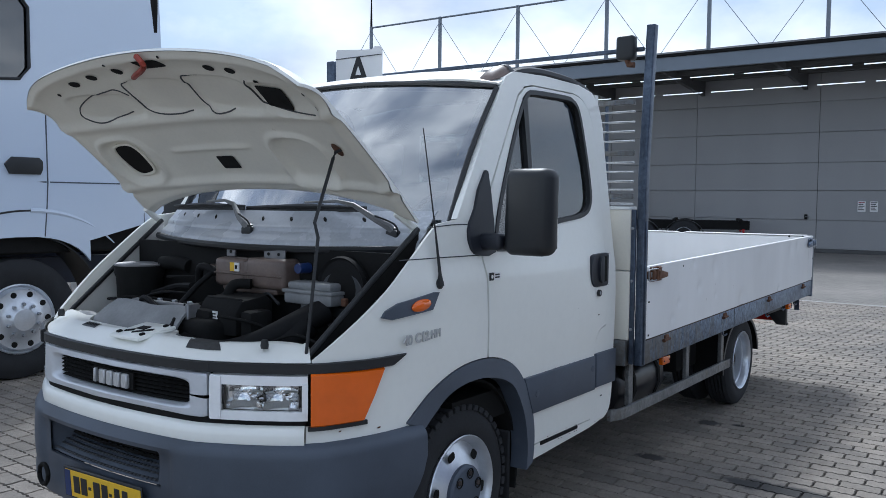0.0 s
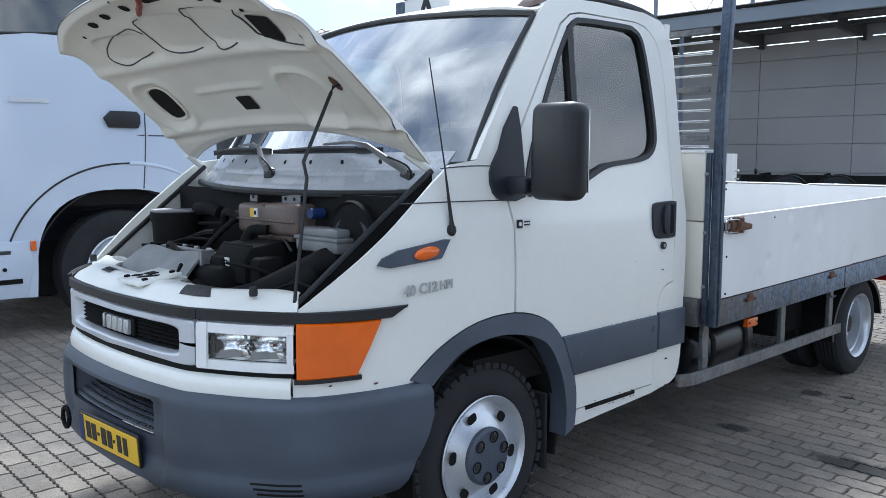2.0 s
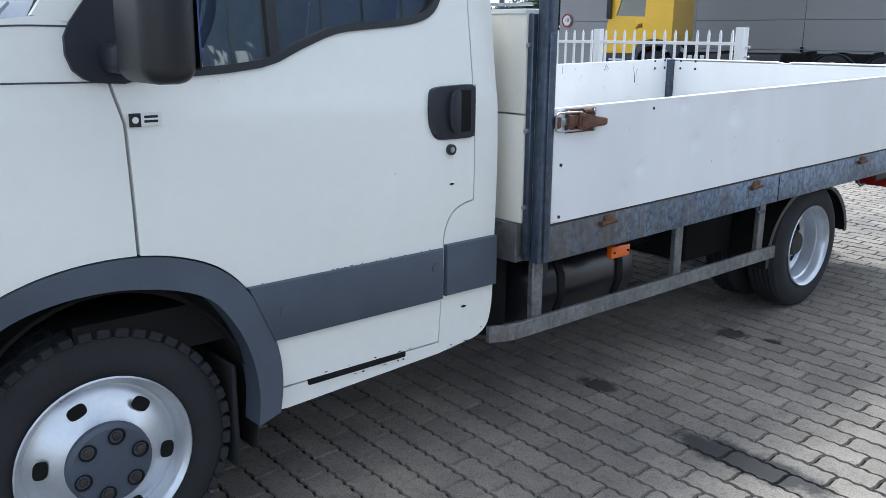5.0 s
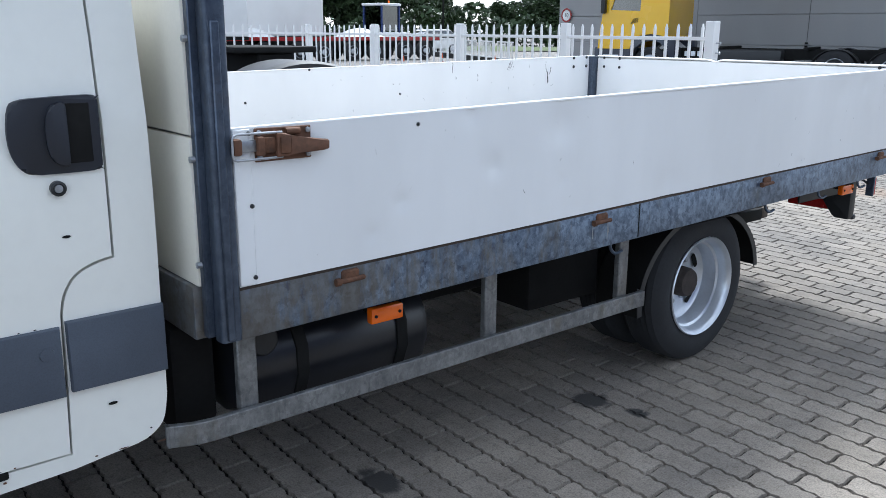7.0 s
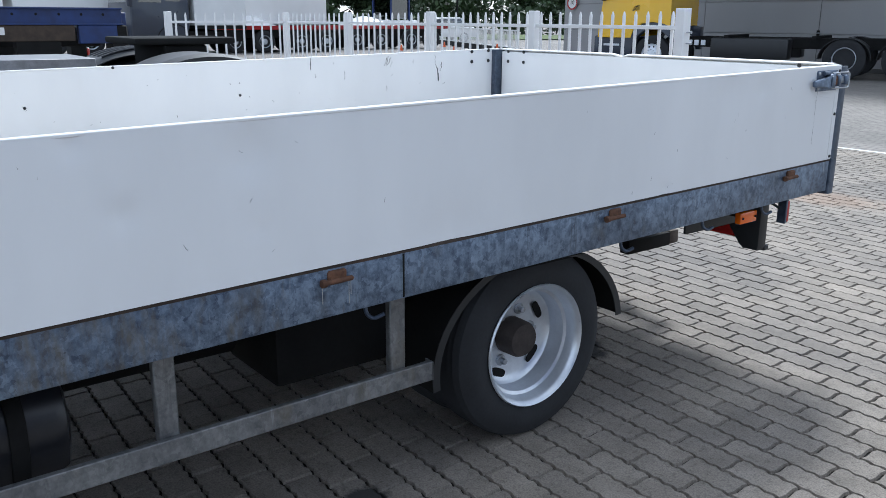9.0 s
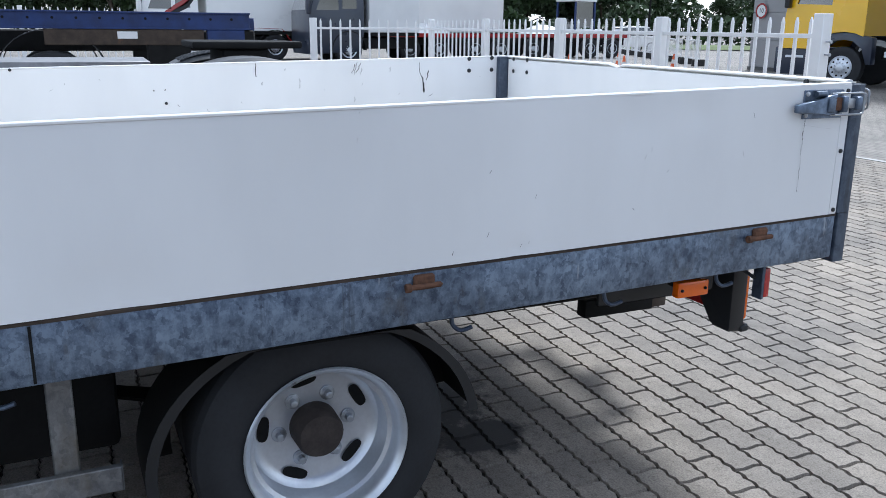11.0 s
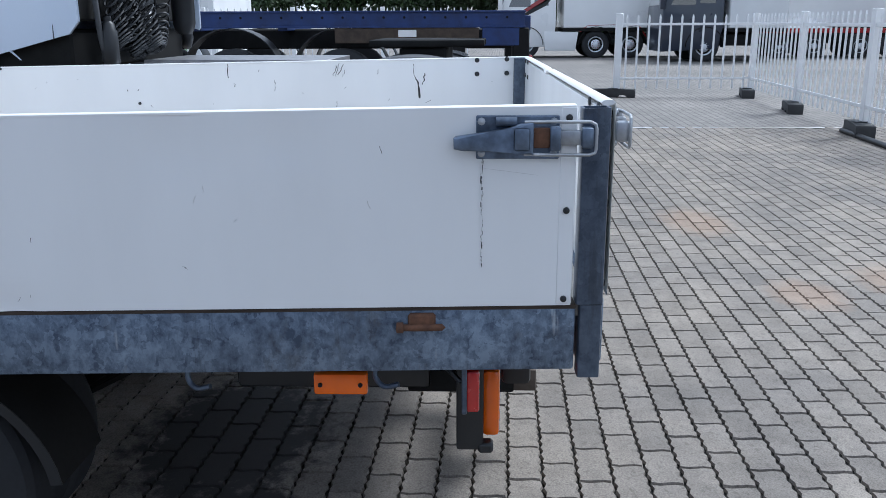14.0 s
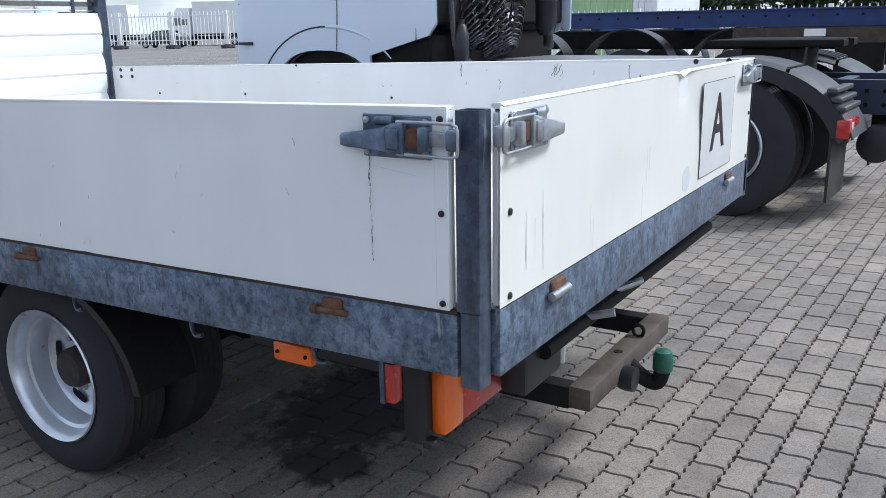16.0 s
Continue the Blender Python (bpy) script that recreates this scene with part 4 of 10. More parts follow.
for i in range(32):
    for j in range(4):
        d = 0.016 - 0.020 * j
        z = 0.547 + (0.560 - 0.547) * (0.016 - d) / 0.016 if d > 0 else 0.560 + 0.032 * (-d) / 0.080
        c = plan_at(-0.405 + 0.0245 * i + (0.012 if j % 2 else 0), d)
        box(bm, (c.x - 0.008, c.y - 0.006, z), (c.x + 0.008, c.y + 0.006, z + 0.006), 0.0015)
part("step_tread", bm, GREYG, bumper, "raised tread blocks of the step")
# black tubes along the crease paint in its dark shade line
for s_, u0 in ((1, 0.452), (-1, -0.490)):
    crease = [plan_at(u0 + s_ * 0.20 * max(0, (0.50 - z) / 0.14) ** 2, 0.033 - 0.004 * max(0, (0.46 - z) / 0.06)).to_3d() + Vector((0, 0, z)) for z in [0.668 - 0.018 * q for q in range(17)]]
    part("bumper_crease", tube(B(), crease, 0.0045, 6), UNDER, bumper)
for k in range(4):
    z = 0.443 - 0.015 * k
    part("vent_slot", band(B(), 0.80 + 0.012 * k, 0.955 + 0.004 * k, [(z, (0.0425, 0.0460, 0.0460, 0.0440)[k]), (z - 0.007, (0.0440, 0.0460, 0.0450, 0.0420)[k])], 8, 0.006), UNDER, bumper)
part("skirt", band(B(), -0.95, 0.95, [(0.34, -0.08), (0.30, -0.14)], 24, 0.01), UNDER, bumper)
bm = B()
tube(bm, [(-0.40 + 0.035 * math.cos(t), -1.085, 0.455 + 0.04 * math.sin(t)) for t in [2 * math.pi * i / 16 for i in range(17)]], 0.009, 6, False)
part("tow_eye", bm, UNDER, bumper)

# number plate, its marks as plain bars
bm = B()
box(bm, (-0.265, -0.006, -0.06), (0.265, 0.006, 0.06), 0.004)
plate = part("number_plate", bm, BLACKP, truck, "yellow number plate in a black holder")
plate.matrix_basis = Matrix.Translation((0.05, -1.085, 0.468)) @ Matrix.Rotation(radians(4), 4, "X") @ Matrix.Rotation(radians(2.5), 4, "Z")
part("plate_face", box(B(), (-0.255, -0.009, -0.05), (0.255, -0.005, 0.05), 0.001), YELLOWP, plate)
part("blue_strip", box(B(), (-0.255, -0.011, -0.05), (-0.217, -0.008, 0.05), 0.001), BLUEP, plate)
for x0, w, h in ((-0.196, 0.040, 0.032), (-0.146, 0.040, 0.032), (-0.096, 0.018, 0.006), (-0.062, 0.042, 0.032), (-0.008, 0.042, 0.032), (0.044, 0.018, 0.006), (0.082, 0.036, 0.032), (0.136, 0.036, 0.032)):
    part("plate_mark", box(B(), (x0, -0.0112, -h), (x0 + w, -0.0085, h), 0.001), INK, plate)

part("lower_front_panel", band(B(), -0.924, 0.924, [(0.704, 0.004), (0.712, 0.020), (0.74, 0.023), (0.762, 0.016), (0.772, 0.004), (0.776, -0.012)], 48, 0.012), WHITE, truck)
part("front_gap", band(B(), -0.93, 0.93, [(0.796, -0.004), (0.774, -0.006)], 48, 0.004), UNDER, truck)
part("bumper_gap", band(B(), -0.93, 0.93, [(0.7065, 0.012), (0.701, 0.014)], 48, 0.004), UNDER, truck)
def grille_front(a, b):
    """Frame with a rounded opening, swept in towards the mesh."""
    t = 2 * math.pi * a
    c, s = math.cos(t), math.sin(t)
    def se(r, p):
        return abs(r) ** (2 / p) * (1 if r > 0 else -1)
    rows = ((0.0, -0.030), (0.12, -0.004), (0.22, 0.010), (0.35, 0.015), (0.85, 0.015), (0.95, 0.010), (1.0, -0.012))
    i = next(j for j in range(6) if rows[j + 1][0] >= b - 1e-9)
    d = rows[i][1] + (rows[i + 1][1] - rows[i][1]) * (b - rows[i][0]) / (rows[i + 1][0] - rows[i][0])
    ui, zi = 0.032 + 0.452 * se(c, 9), 0.872 + 0.042 * se(s, 5)
    uo, zo = 0.018 + 0.564 * se(c, 40), 0.871 + 0.077 * se(s, 40)
    p = plan_at(ui + (uo - ui) * b, d)
    return (p.x, p.y, zi + (zo - zi) * b)
grille = part("grille_frame", grid(B(), grille_front, 128, 20), SILVER, truck, "silver grille frame with a black mesh")
part("grille_back", band(B(), -0.48, 0.53, [(0.93, -0.034), (0.815, -0.034)], 20, 0.004), UNDER, grille)
for k in range(6):
    z = 0.910 - 0.0145 * k
    part("grille_slat", band(B(), -0.425, 0.488, [(z, -0.026), (z - 0.003, -0.020), (z - 0.006, -0.026)], 20, 0.004), UNDER, grille)
bm = B()
for i in range(24):
    p = plan_at(-0.42 + 0.039 * i, -0.024)
    box(bm, (p.x - 0.0018, p.y - 0.003, 0.832), (p.x + 0.0018, p.y + 0.004, 0.914))
part("grille_ribs", bm, UNDER, grille)
# maker's mark as plain blocks
part("mark_carrier", band(B(), -0.125, 0.165, [(0.905, -0.012), (0.845, -0.012)], 10, 0.006), UNDER, grille)
for k in range(5):
    p = plan_at(-0.095 + 0.054 * k, 0.004)
    box(bm := B(), (p.x - (0.007 if k == 0 else 0.020), p.y - 0.006, 0.848), (p.x + (0.007 if k == 0 else 0.020), p.y + 0.012, 0.900), 0.004)
    part("grille_mark", bm, BADGE, grille)

for sgn in (1, -1):
    U0, U1 = 0.592, 0.935
    def bnd(u0, u1, rows, nu=14, th=0.004):
        return band(B(), sgn * u0, sgn * u1, rows, nu, th)
    head = part("headlight", bnd(U0, U1, [(0.938, -0.085), (0.798, -0.085)]), CHROME, truck, "clear headlight with a bright reflector")
    part("headlight_rim", bnd(U0, U1, [(0.942, -0.02), (0.940, 0.008), (0.916, 0.010), (0.914, -0.06)]), LAMPRIM, head)
    part("headlight_rim", bnd(U0, U1, [(0.822, -0.06), (0.820, 0.012), (0.797, 0.013), (0.795, -0.02)]), LAMPRIM, head)
    part("headlight_rim", bnd(U0 + 0.001, U0 + 0.042, [(0.9405, 0.0075), (0.92, 0.0095), (0.82, 0.0115), (0.7965, 0.0125)], 4, 0.012), LAMPRIM, head)
    part("headlight_rim", bnd(U1 - 0.018, U1, [(0.918, 0.010), (0.82, 0.011)], 4, 0.02), LAMPRIM, head)
    for cu in (0.712, 0.838):
        # bowl cut into stepped facets, each turned a little differently
        def facets(a, b, cu=cu):
            p_, q_ = 2 * a - 1, 2 * b - 1
            row = min(2, int(b * 3))
            lean_ = (b * 3 - row) - 0.5
            dep = 0.052 * (1 - 0.55 * p_ * p_ - 0.35 * q_ * q_) + (0.020, -0.022, 0.016)[row] * lean_ + 0.010 * p_ * (1, -1, 1)[row]
            c = plan_at(sgn * (cu + 0.061 * p_), -0.010 - dep)
            return (c.x, c.y, 0.868 + 0.049 * q_)
        part("reflector", grid(B(), facets, 14, 18), REFLM, head, angle=14)
        c = plan_at(sgn * (cu + 0.015), -0.040)
        part("bulb_shield", lathe(B(), [(-0.020, 0.0), (-0.014, 0.011), (0.01, 0.013), (0.018, 0.006)], (c.x, c.y, 0.872), "y", 14), REFLM, head)
    for u0, u1, z0, z1 in ((0.632, 0.645, 0.914, 0.822), (0.645, 0.905, 0.826, 0.8215)):
        part("lens_shadow_gap", bnd(u0, u1, [(z0, -0.004), (z1, -0.004)], 8, 0.003), UNDER, head)
    part("headlight_lens", bnd(U0 + 0.03, U1 - 0.012, [(0.918, 0.006), (0.82, 0.007)], 10, 0.003), LENSG, head, smooth=False).visible_shadow = False
    # amber corner lamp, its rear edge slants
    def ind_end(z):
        k = (z - 0.775) / 0.17
        return (sgn * 0.944, sgn * (u_of_y(-0.622) + (u_of_y(-0.532) - u_of_y(-0.622)) * k))
    ind = part("indicator", band(B(), 0, 1, [(0.946, 0.004), (0.938, 0.016), (0.86, 0.018), (0.784, 0.016), (0.776, 0.004)], 18, 0.012, ind_end), AMBER, truck, "large amber corner indicator")
    def ind_end2(z):
        a, b = ind_end(z)
        return (a - sgn * 0.006, b + sgn * 0.012)
    for k in range(12):
        z = 0.792 + 0.012 * k
        part("lens_rib", band(B(), 0, 1, [(z - 0.003, 0.0175), (z, 0.0225), (z + 0.003, 0.0175)], 18, 0.002, ind_end), AMBER, ind)
    part("indicator_seat", band(B(), 0, 1, [(0.950, -0.008), (0.770, -0.008)], 14, 0.003, ind_end2), UNDER, ind)
    part("lamp_underline", band(B(), sgn * 0.935, sgn * u_of_y(-0.60), [(0.773, 0.01), (0.758, 0.010)], 10, 0.01), BLACKP, truck)
    # black line above the lamps, pointed at its rear end
    def st_end(z):
        return (sgn * 0.585, sgn * (u_of_y(-0.50) + (z - 0.95) / 0.037 * 0.07))
    def st_d(base):
        return lambda u: base + 0.016 * min(1, max(0, (abs(u) - 0.90) / 0.22))
    part("lamp_line", band(B(), 0, 1, [(0.950, st_d(0.008)), (0.953, st_d(0.014)), (0.984, st_d(0.014)), (0.987, st_d(0.006))], 40, 0.012, st_end), BLACKP, truck)
    # side repeater in its black housing, antenna side too
    bm = B()
    prof = [(-0.548, 1.122), (-0.505, 1.112), (-0.29, 1.130), (-0.248, 1.192), (-0.27, 1.194), (-0.47, 1.168), (-0.53, 1.145)]
    sheet(bm, prof, [], lambda y, z: side_x(y, z) + 0.012, Y_CUTS, Z_CUTS, 0.016)
    rep = part("repeater_housing", bm if sgn > 0 else mirrored(bm), PLASTIC, truck, "dark housing with an oval amber repeater")
    bm = B()
    bmesh.ops.create_uvsphere(bm, u_segments=20, v_segments=10, radius=1, matrix=Matrix.Translation((sgn * (side_x(-0.36, 1.152) + 0.012), -0.355, 1.152)) @ Matrix.Rotation(radians(sgn * 6), 4, "X") @ Matrix.Diagonal((0.016, 0.058, 0.022, 1)))
    part("repeater_lens", bm, AMBER, rep)
part("lamp_line", band(B(), -0.588, 0.588, [(0.950, 0.006), (0.953, 0.016), (0.984, 0.016), (0.987, 0.004)], 30, 0.012), BLACKP, truck)

# bonnet lock panel
def slam(a, b):
    u = (2 * a - 1) * 0.945
    deep = 0.160 + 0.085 * math.exp(-((u - 0.04) / 0.13) ** 4) + 0.040 * math.exp(-((abs(u) - 0.76) / 0.10) ** 2) - 0.04 * max(0, (abs(u) - 0.86) / 0.085)
    p = plan_at(u, -0.002 - deep * b)
    z = 0.987 + 0.042 * min(1, b * 2.2) - 0.006 * max(0, b - 0.6) + 0.006 * math.exp(-((b - 0.62) / 0.12) ** 2)
    return (p.x, p.y, z)


def slam_patch(u0, u1, b0, b1, skew=0.0, lift=0.002):
    def f(a, b):
        q = slam(((u0 + (u1 - u0) * a + skew * (b - 0.5)) / 0.945 + 1) / 2, b0 + (b1 - b0) * b)
        return (q[0], q[1], q[2] + lift)
    return grid(B(), f, 8, 6)


lock = part("lock_panel", grid(B(), slam, 96, 14, 0.012), WHITE, truck, "white bonnet lock panel, paint chipped")
tilt = Matrix.Translation((0.05, -0.985, 1.022)) @ Matrix.Rotation(radians(9), 4, "X") @ Matrix.Translation((-0.05, 0.985, -1.022))
latch = part("latch_plate", box(B(), (-0.06, -0.995, 1.014), (0.155, -0.825, 1.030), 0.007, 2, tilt), WHITE, lock)
for x, y in ((-0.03, -0.965), (0.13, -0.96), (0.12, -0.85)):
    part("latch_bolt", box(B(), (x - 0.010, y - 0.010, 1.028), (x + 0.010, y + 0.010, 1.038), 0.004, 2, tilt), UNDER, lock)
for x, y, a, b, rz in ((0.03, -0.895, 0.030, 0.018, 0), (0.075, -0.925, 0.045, 0.009, 35), (-0.005, -0.935, 0.02, 0.010, 35)):
    part("latch_slot", box(B(), (-a, -b, 0), (a, b, 0.003), 0.001, 1, tilt @ Matrix.Translation((x, y, 1.0302)) @ Matrix.Rotation(radians(rz), 4, "Z")), UNDER, lock)
part("latch", tube(B(), curve_pts([(0.10, -0.83, 1.04), (0.115, -0.815, 1.072), (0.13, -0.825, 1.076), (0.14, -0.84, 1.05)], 4), 0.006, 7), UNDER, lock)
part("sticker", slam_patch(0.39, 0.565, 0.28, 0.97, -0.07), DULLBLACK, lock, "black dusty sticker")
plate = part("sticker", slam_patch(-0.37, -0.25, 0.42, 0.72, -0.02), GREYG, lock)
for k in range(6):
    part("print_bar", slam_patch(-0.36 + 0.018 * k, -0.350 + 0.018 * k, 0.47, 0.67, -0.012, 0.004), UNDER, plate)
for x, y in ((0.711, -0.838), (-0.72, -0.838)):
    part("rubber_stop", lathe(B(), [(1.024, 0.013), (1.036, 0.015), (1.054, 0.012), (1.056, 0.0)], (x, y, 0), "z", 12), BLACKP, lock)

drawn_in = set()


def squeeze(obs):
    """Draws the cab's far half in towards the door side, to fit the camera's view."""
    for ob in obs:
        if ob.type != "MESH" or ob.name in drawn_in:
            continue
        drawn_in.add(ob.name)
        for v in ob.data.vertices:
            x = ob.matrix_basis.translation.x + v.co.x
            if x < 0:
                v.co.x += 0.095 - 0.095 * x
            elif x < 1:
                v.co.x += 0.095 * (1 - x) ** 2


squeeze(truck.children_recursive)

# engine bay; near wall, firewall and floor near-black for the bonnet's shade
for sgn in (1, -1):
    bm = B()
    tube(bm, [(sgn * 0.895, -0.215, 1.425), (sgn * 0.872, -0.45, 1.245), (sgn * 0.845, -0.755, 1.005)], 0.011, 8)
    part("bay_seal", bm, BLACKP, truck)
    bm = B()
    def wall(a, b):
        y = -0.21 - 0.58 * a
        zt = 1.43 - 0.44 * a
        return (sgn * (0.895 - 0.05 * a - 0.02 * b), y, zt + (0.62 - zt) * b)
    grid(bm, wall, 10, 6, 0.006)
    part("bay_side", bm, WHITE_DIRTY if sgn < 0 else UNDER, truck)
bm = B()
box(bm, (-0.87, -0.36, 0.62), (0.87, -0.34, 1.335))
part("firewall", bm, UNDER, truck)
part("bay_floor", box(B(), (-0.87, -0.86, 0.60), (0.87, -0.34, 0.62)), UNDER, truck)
bm = B()
tube(bm, curve_pts([(-0.87, -0.25, 1.352), (-0.5, -0.355, 1.338), (0, -0.405, 1.332), (0.5, -0.355, 1.334), (0.88, -0.25, 1.345)], 6), 0.016, 8)
part("rear_seal", bm, BLACKP, truck)
def cowl(a, b):
    """Upper shelf, rounded step, lower apron down to the seal."""
    x = (2 * a - 1) * 0.90
    k = 1 - (x / 0.9) ** 2
    prof = ((0.0, 0.0, 1.490), (0.40, -0.058, 1.430), (0.46, -0.068, 1.422), (0.52, -0.074, 1.404), (0.86, -0.112, 1.372), (0.92, -0.118, 1.362), (1.0, -0.121, 1.345))
    i = next(j for j in range(6) if prof[j + 1][0] >= b - 1e-9)
    t = (b - prof[i][0]) / (prof[i + 1][0] - prof[i][0])
    return (x, -0.095 - 0.185 * k + prof[i][1] + (prof[i + 1][1] - prof[i][1]) * t, prof[i][2] + (prof[i + 1][2] - prof[i][2]) * t - 0.010 * k)
cow = part("cowl_panel", grid(B(), cowl, 44, 50, 0.008), COWL, truck, "dusty grey plastic cowl below the windscreen")
part("cowl_ridge", tube(B(), [Vector(cowl(i / 30, 0.44)) + Vector((0, -0.001, 0.001)) for i in range(1, 30)], 0.005, 6), COWL, cow)
part("cowl_joint", tube(B(), [Vector(cowl(0.585 - 0.012 * i, 0.02 + 0.075 * i)) + Vector((0, -0.001, 0.001)) for i in range(6)], 0.003, 6), UNDER, cow)
for i in range(9):
    x = -0.71 + 0.19 * i
    a0 = (x / 0.9 + 1) / 2
    part("cowl_drain", tube(B(), [Vector(cowl(a0 + 0.006 * (j - 1.5), 0.16 + 0.05 * j)) + Vector((0, -0.001, 0.003)) for j in range(4)], [0.004, 0.009, 0.009, 0.004], 8), UNDER, cow)

squeeze(truck.children_recursive)
bm = B()
box(bm, (-0.03, -0.45, 1.165), (0.168, -0.33, 1.285), 0.022, 3)
box(bm, (0.172, -0.452, 1.165), (0.40, -0.33, 1.292), 0.022, 3)
box(bm, (0.10, -0.446, 1.18), (0.24, -0.335, 1.275), 0.01, 2)
box(bm, (-0.02, -0.458, 1.218), (0.39, -0.33, 1.226), 0.003)
box(bm, (-0.12, -0.43, 1.215), (0.0, -0.37, 1.248), 0.012, 2)
box(bm, (0.0, -0.43, 1.14), (0.34, -0.34, 1.18), 0.015, 2)
exp_tank = part("coolant_tank", bm, TANKM, truck, "aged brown translucent coolant tank")
lab = part("tank_label", box(B(), (0.085, -0.4575, 1.232), (0.112, -0.452, 1.268)), YELLOWP, exp_tank)
part("label_half", box(B(), (0.113, -0.4575, 1.232), (0.140, -0.452, 1.268)), WHITEP, lab)
part("label_mark", box(B(), (0.118, -0.459, 1.242), (0.132, -0.4575, 1.258)), UNDER, lab)
for x0, x1, z1 in ((0.235, 0.36, 1.326), (0.0, 0.055, 1.330)):
    tb = part("tank_bracket", box(B(), (x0, -0.405, 1.288), (x1, -0.395, z1), 0.003), ALUCAST, exp_tank)
    part("bracket_top", box(B(), (x0, -0.40, z1 - 0.006), (x1, -0.36, z1), 0.002), ALUCAST, tb)
    for q in range(2 if x1 - x0 > 0.1 else 1):
        part("bracket_hole", lathe(B(), [(-0.408, 0.0), (-0.4075, 0.007), (-0.404, 0.007)], (x0 + 0.03 + 0.06 * q, 0, 1.309), "y", 10), UNDER, tb)
bm = B()
lathe(bm, [(0.90, 0.0), (0.90, 0.092), (1.17, 0.104), (1.19, 0.112), (1.222, 0.112), (1.228, 0.102), (1.222, 0.094), (1.06, 0.090), (1.05, 0.0)], (-0.545, -0.46, 0), "z", 28)
can = part("air_filter", bm, UNDER, truck, "black round air filter housing")
part("clamp", lathe(B(), [(1.222, 0.110), (1.228, 0.112), (1.233, 0.108), (1.230, 0.101)], (-0.545, -0.46, 0), "z", 28), ALUCAST, can)
part("intake_pipe", tube(B(), curve_pts([(-0.46, -0.40, 1.235), (-0.38, -0.38, 1.24), (-0.30, -0.37, 1.225)], 5), 0.03, 10), UNDER, can)
bm = B()
def duct(a, b):
    x = -0.40 + 0.50 * a + 0.05 * b * (2 * a - 1)
    bow = 0.012 * math.sin(math.pi * min(1, b * 1.1))
    return (x, -0.665 - 0.14 * b - bow, 1.088 - 0.13 * b ** 1.1 + 0.006 * math.sin(9 * a))
grid(bm, duct, 16, 10, 0.01)
box(bm, (-0.40, -0.665, 0.90), (0.11, -0.60, 1.082), 0.012, 2)
airbox = part("grey_duct", bm, RESM, truck, "dull grey plastic air duct")
part("duct_edge", box(B(), (-0.38, -0.635, 1.084), (0.09, -0.605, 1.100), 0.004), ALUCAST, airbox)
for k in range(9):
    x = -0.40 + 0.012 * k if k < 5 else 0.035 + 0.014 * (k - 5)
    part("duct_rib", box(B(), (x, -0.655, 1.078), (x + 0.006, -0.60, 1.106), 0.001), UNDER, airbox)
part("duct_tab", box(B(), (0.102, -0.70, 0.98), (0.122, -0.64, 1.115), 0.004), ALUCAST, airbox)
bm = B()
box(bm, (-0.05, -0.72, 0.85), (0.26, -0.46, 1.06), 0.04, 3)
box(bm, (0.0, -0.66, 1.03), (0.20, -0.50, 1.095), 0.02, 2)
part("engine_cover", bm, UNDER, truck)
bm = B()
box(bm, (0.42, -0.47, 1.125), (0.68, -0.35, 1.175), 0.012, 2)
box(bm, (0.415, -0.475, 1.168), (0.685, -0.345, 1.182), 0.004, 2)
box(bm, (0.43, -0.46, 1.18), (0.665, -0.36, 1.212), 0.012, 2)
res = part("brake_reservoir", bm, RESM, truck, "pale plastic fluid reservoir")
part("reservoir_neck", lathe(B(), [(1.06, 0.03), (1.10, 0.032), (1.13, 0.028)], (0.50, -0.41, 0), "z", 14), RESM, res)
part("servo", lathe(B(), [(-0.40, 0.0), (-0.40, 0.06), (-0.385, 0.11), (-0.36, 0.122), (-0.34, 0.118), (-0.33, 0.08)], (0.66, 0, 1.19), "y", 28), UNDER, res)
part("servo_ring", lathe(B(), [(-0.392, 0.112), (-0.40, 0.122), (-0.385, 0.128), (-0.375, 0.120)], (0.66, 0, 1.19), "y", 28), ENGR, res)
part("brass_union", box(B(), (0.70, -0.44, 1.13), (0.725, -0.42, 1.16), 0.003), RUST, res)
part("blue_cap", lathe(B(), [(-0.43, 0.0), (-0.43, 0.02), (-0.37, 0.022), (-0.37, 0.0)], (0.46, 0, 1.26), "y", 14), BLUEP, truck)
for pts, r in (([(0.12, -0.72, 0.96), (0.26, -0.71, 0.935), (0.42, -0.64, 0.97), (0.56, -0.52, 1.06), (0.62, -0.43, 1.11)], 0.052), ([(-0.10, -0.55, 1.06), (0.0, -0.45, 1.10), (0.10, -0.42, 1.18)], 0.018), ([(-0.30, -0.55, 1.02), (-0.10, -0.58, 1.07), (0.05, -0.60, 1.07)], 0.022),
                ([(-0.02, -0.43, 1.24), (-0.08, -0.50, 1.16), (-0.12, -0.58, 1.06)], 0.012), ([(-0.15, -0.66, 1.0), (0.1, -0.76, 0.93), (0.35, -0.72, 0.86)], 0.03)):
    part("hose", tube(B(), curve_pts(pts, 6), r, 10), ENGR, truck)
for pts in ([(-0.35, -0.45, 1.18), (-0.1, -0.40, 1.20), (0.02, -0.42, 1.26)], [(0.45, -0.50, 1.0), (0.40, -0.62, 1.06), (0.28, -0.68, 1.08)], [(-0.55, -0.62, 1.08), (-0.3, -0.58, 1.10), (-0.05, -0.55, 1.09)], [(0.75, -0.55, 0.98), (0.62, -0.60, 1.03), (0.50, -0.66, 0.98)]):
    part("cable", tube(B(), curve_pts(pts, 6), 0.007, 6), UNDER, truck)
bm = B()
box(bm, (-0.5, -0.84, 0.66), (0.6, -0.80, 0.96), 0.01)
part("radiator", bm, UNDER, truck)
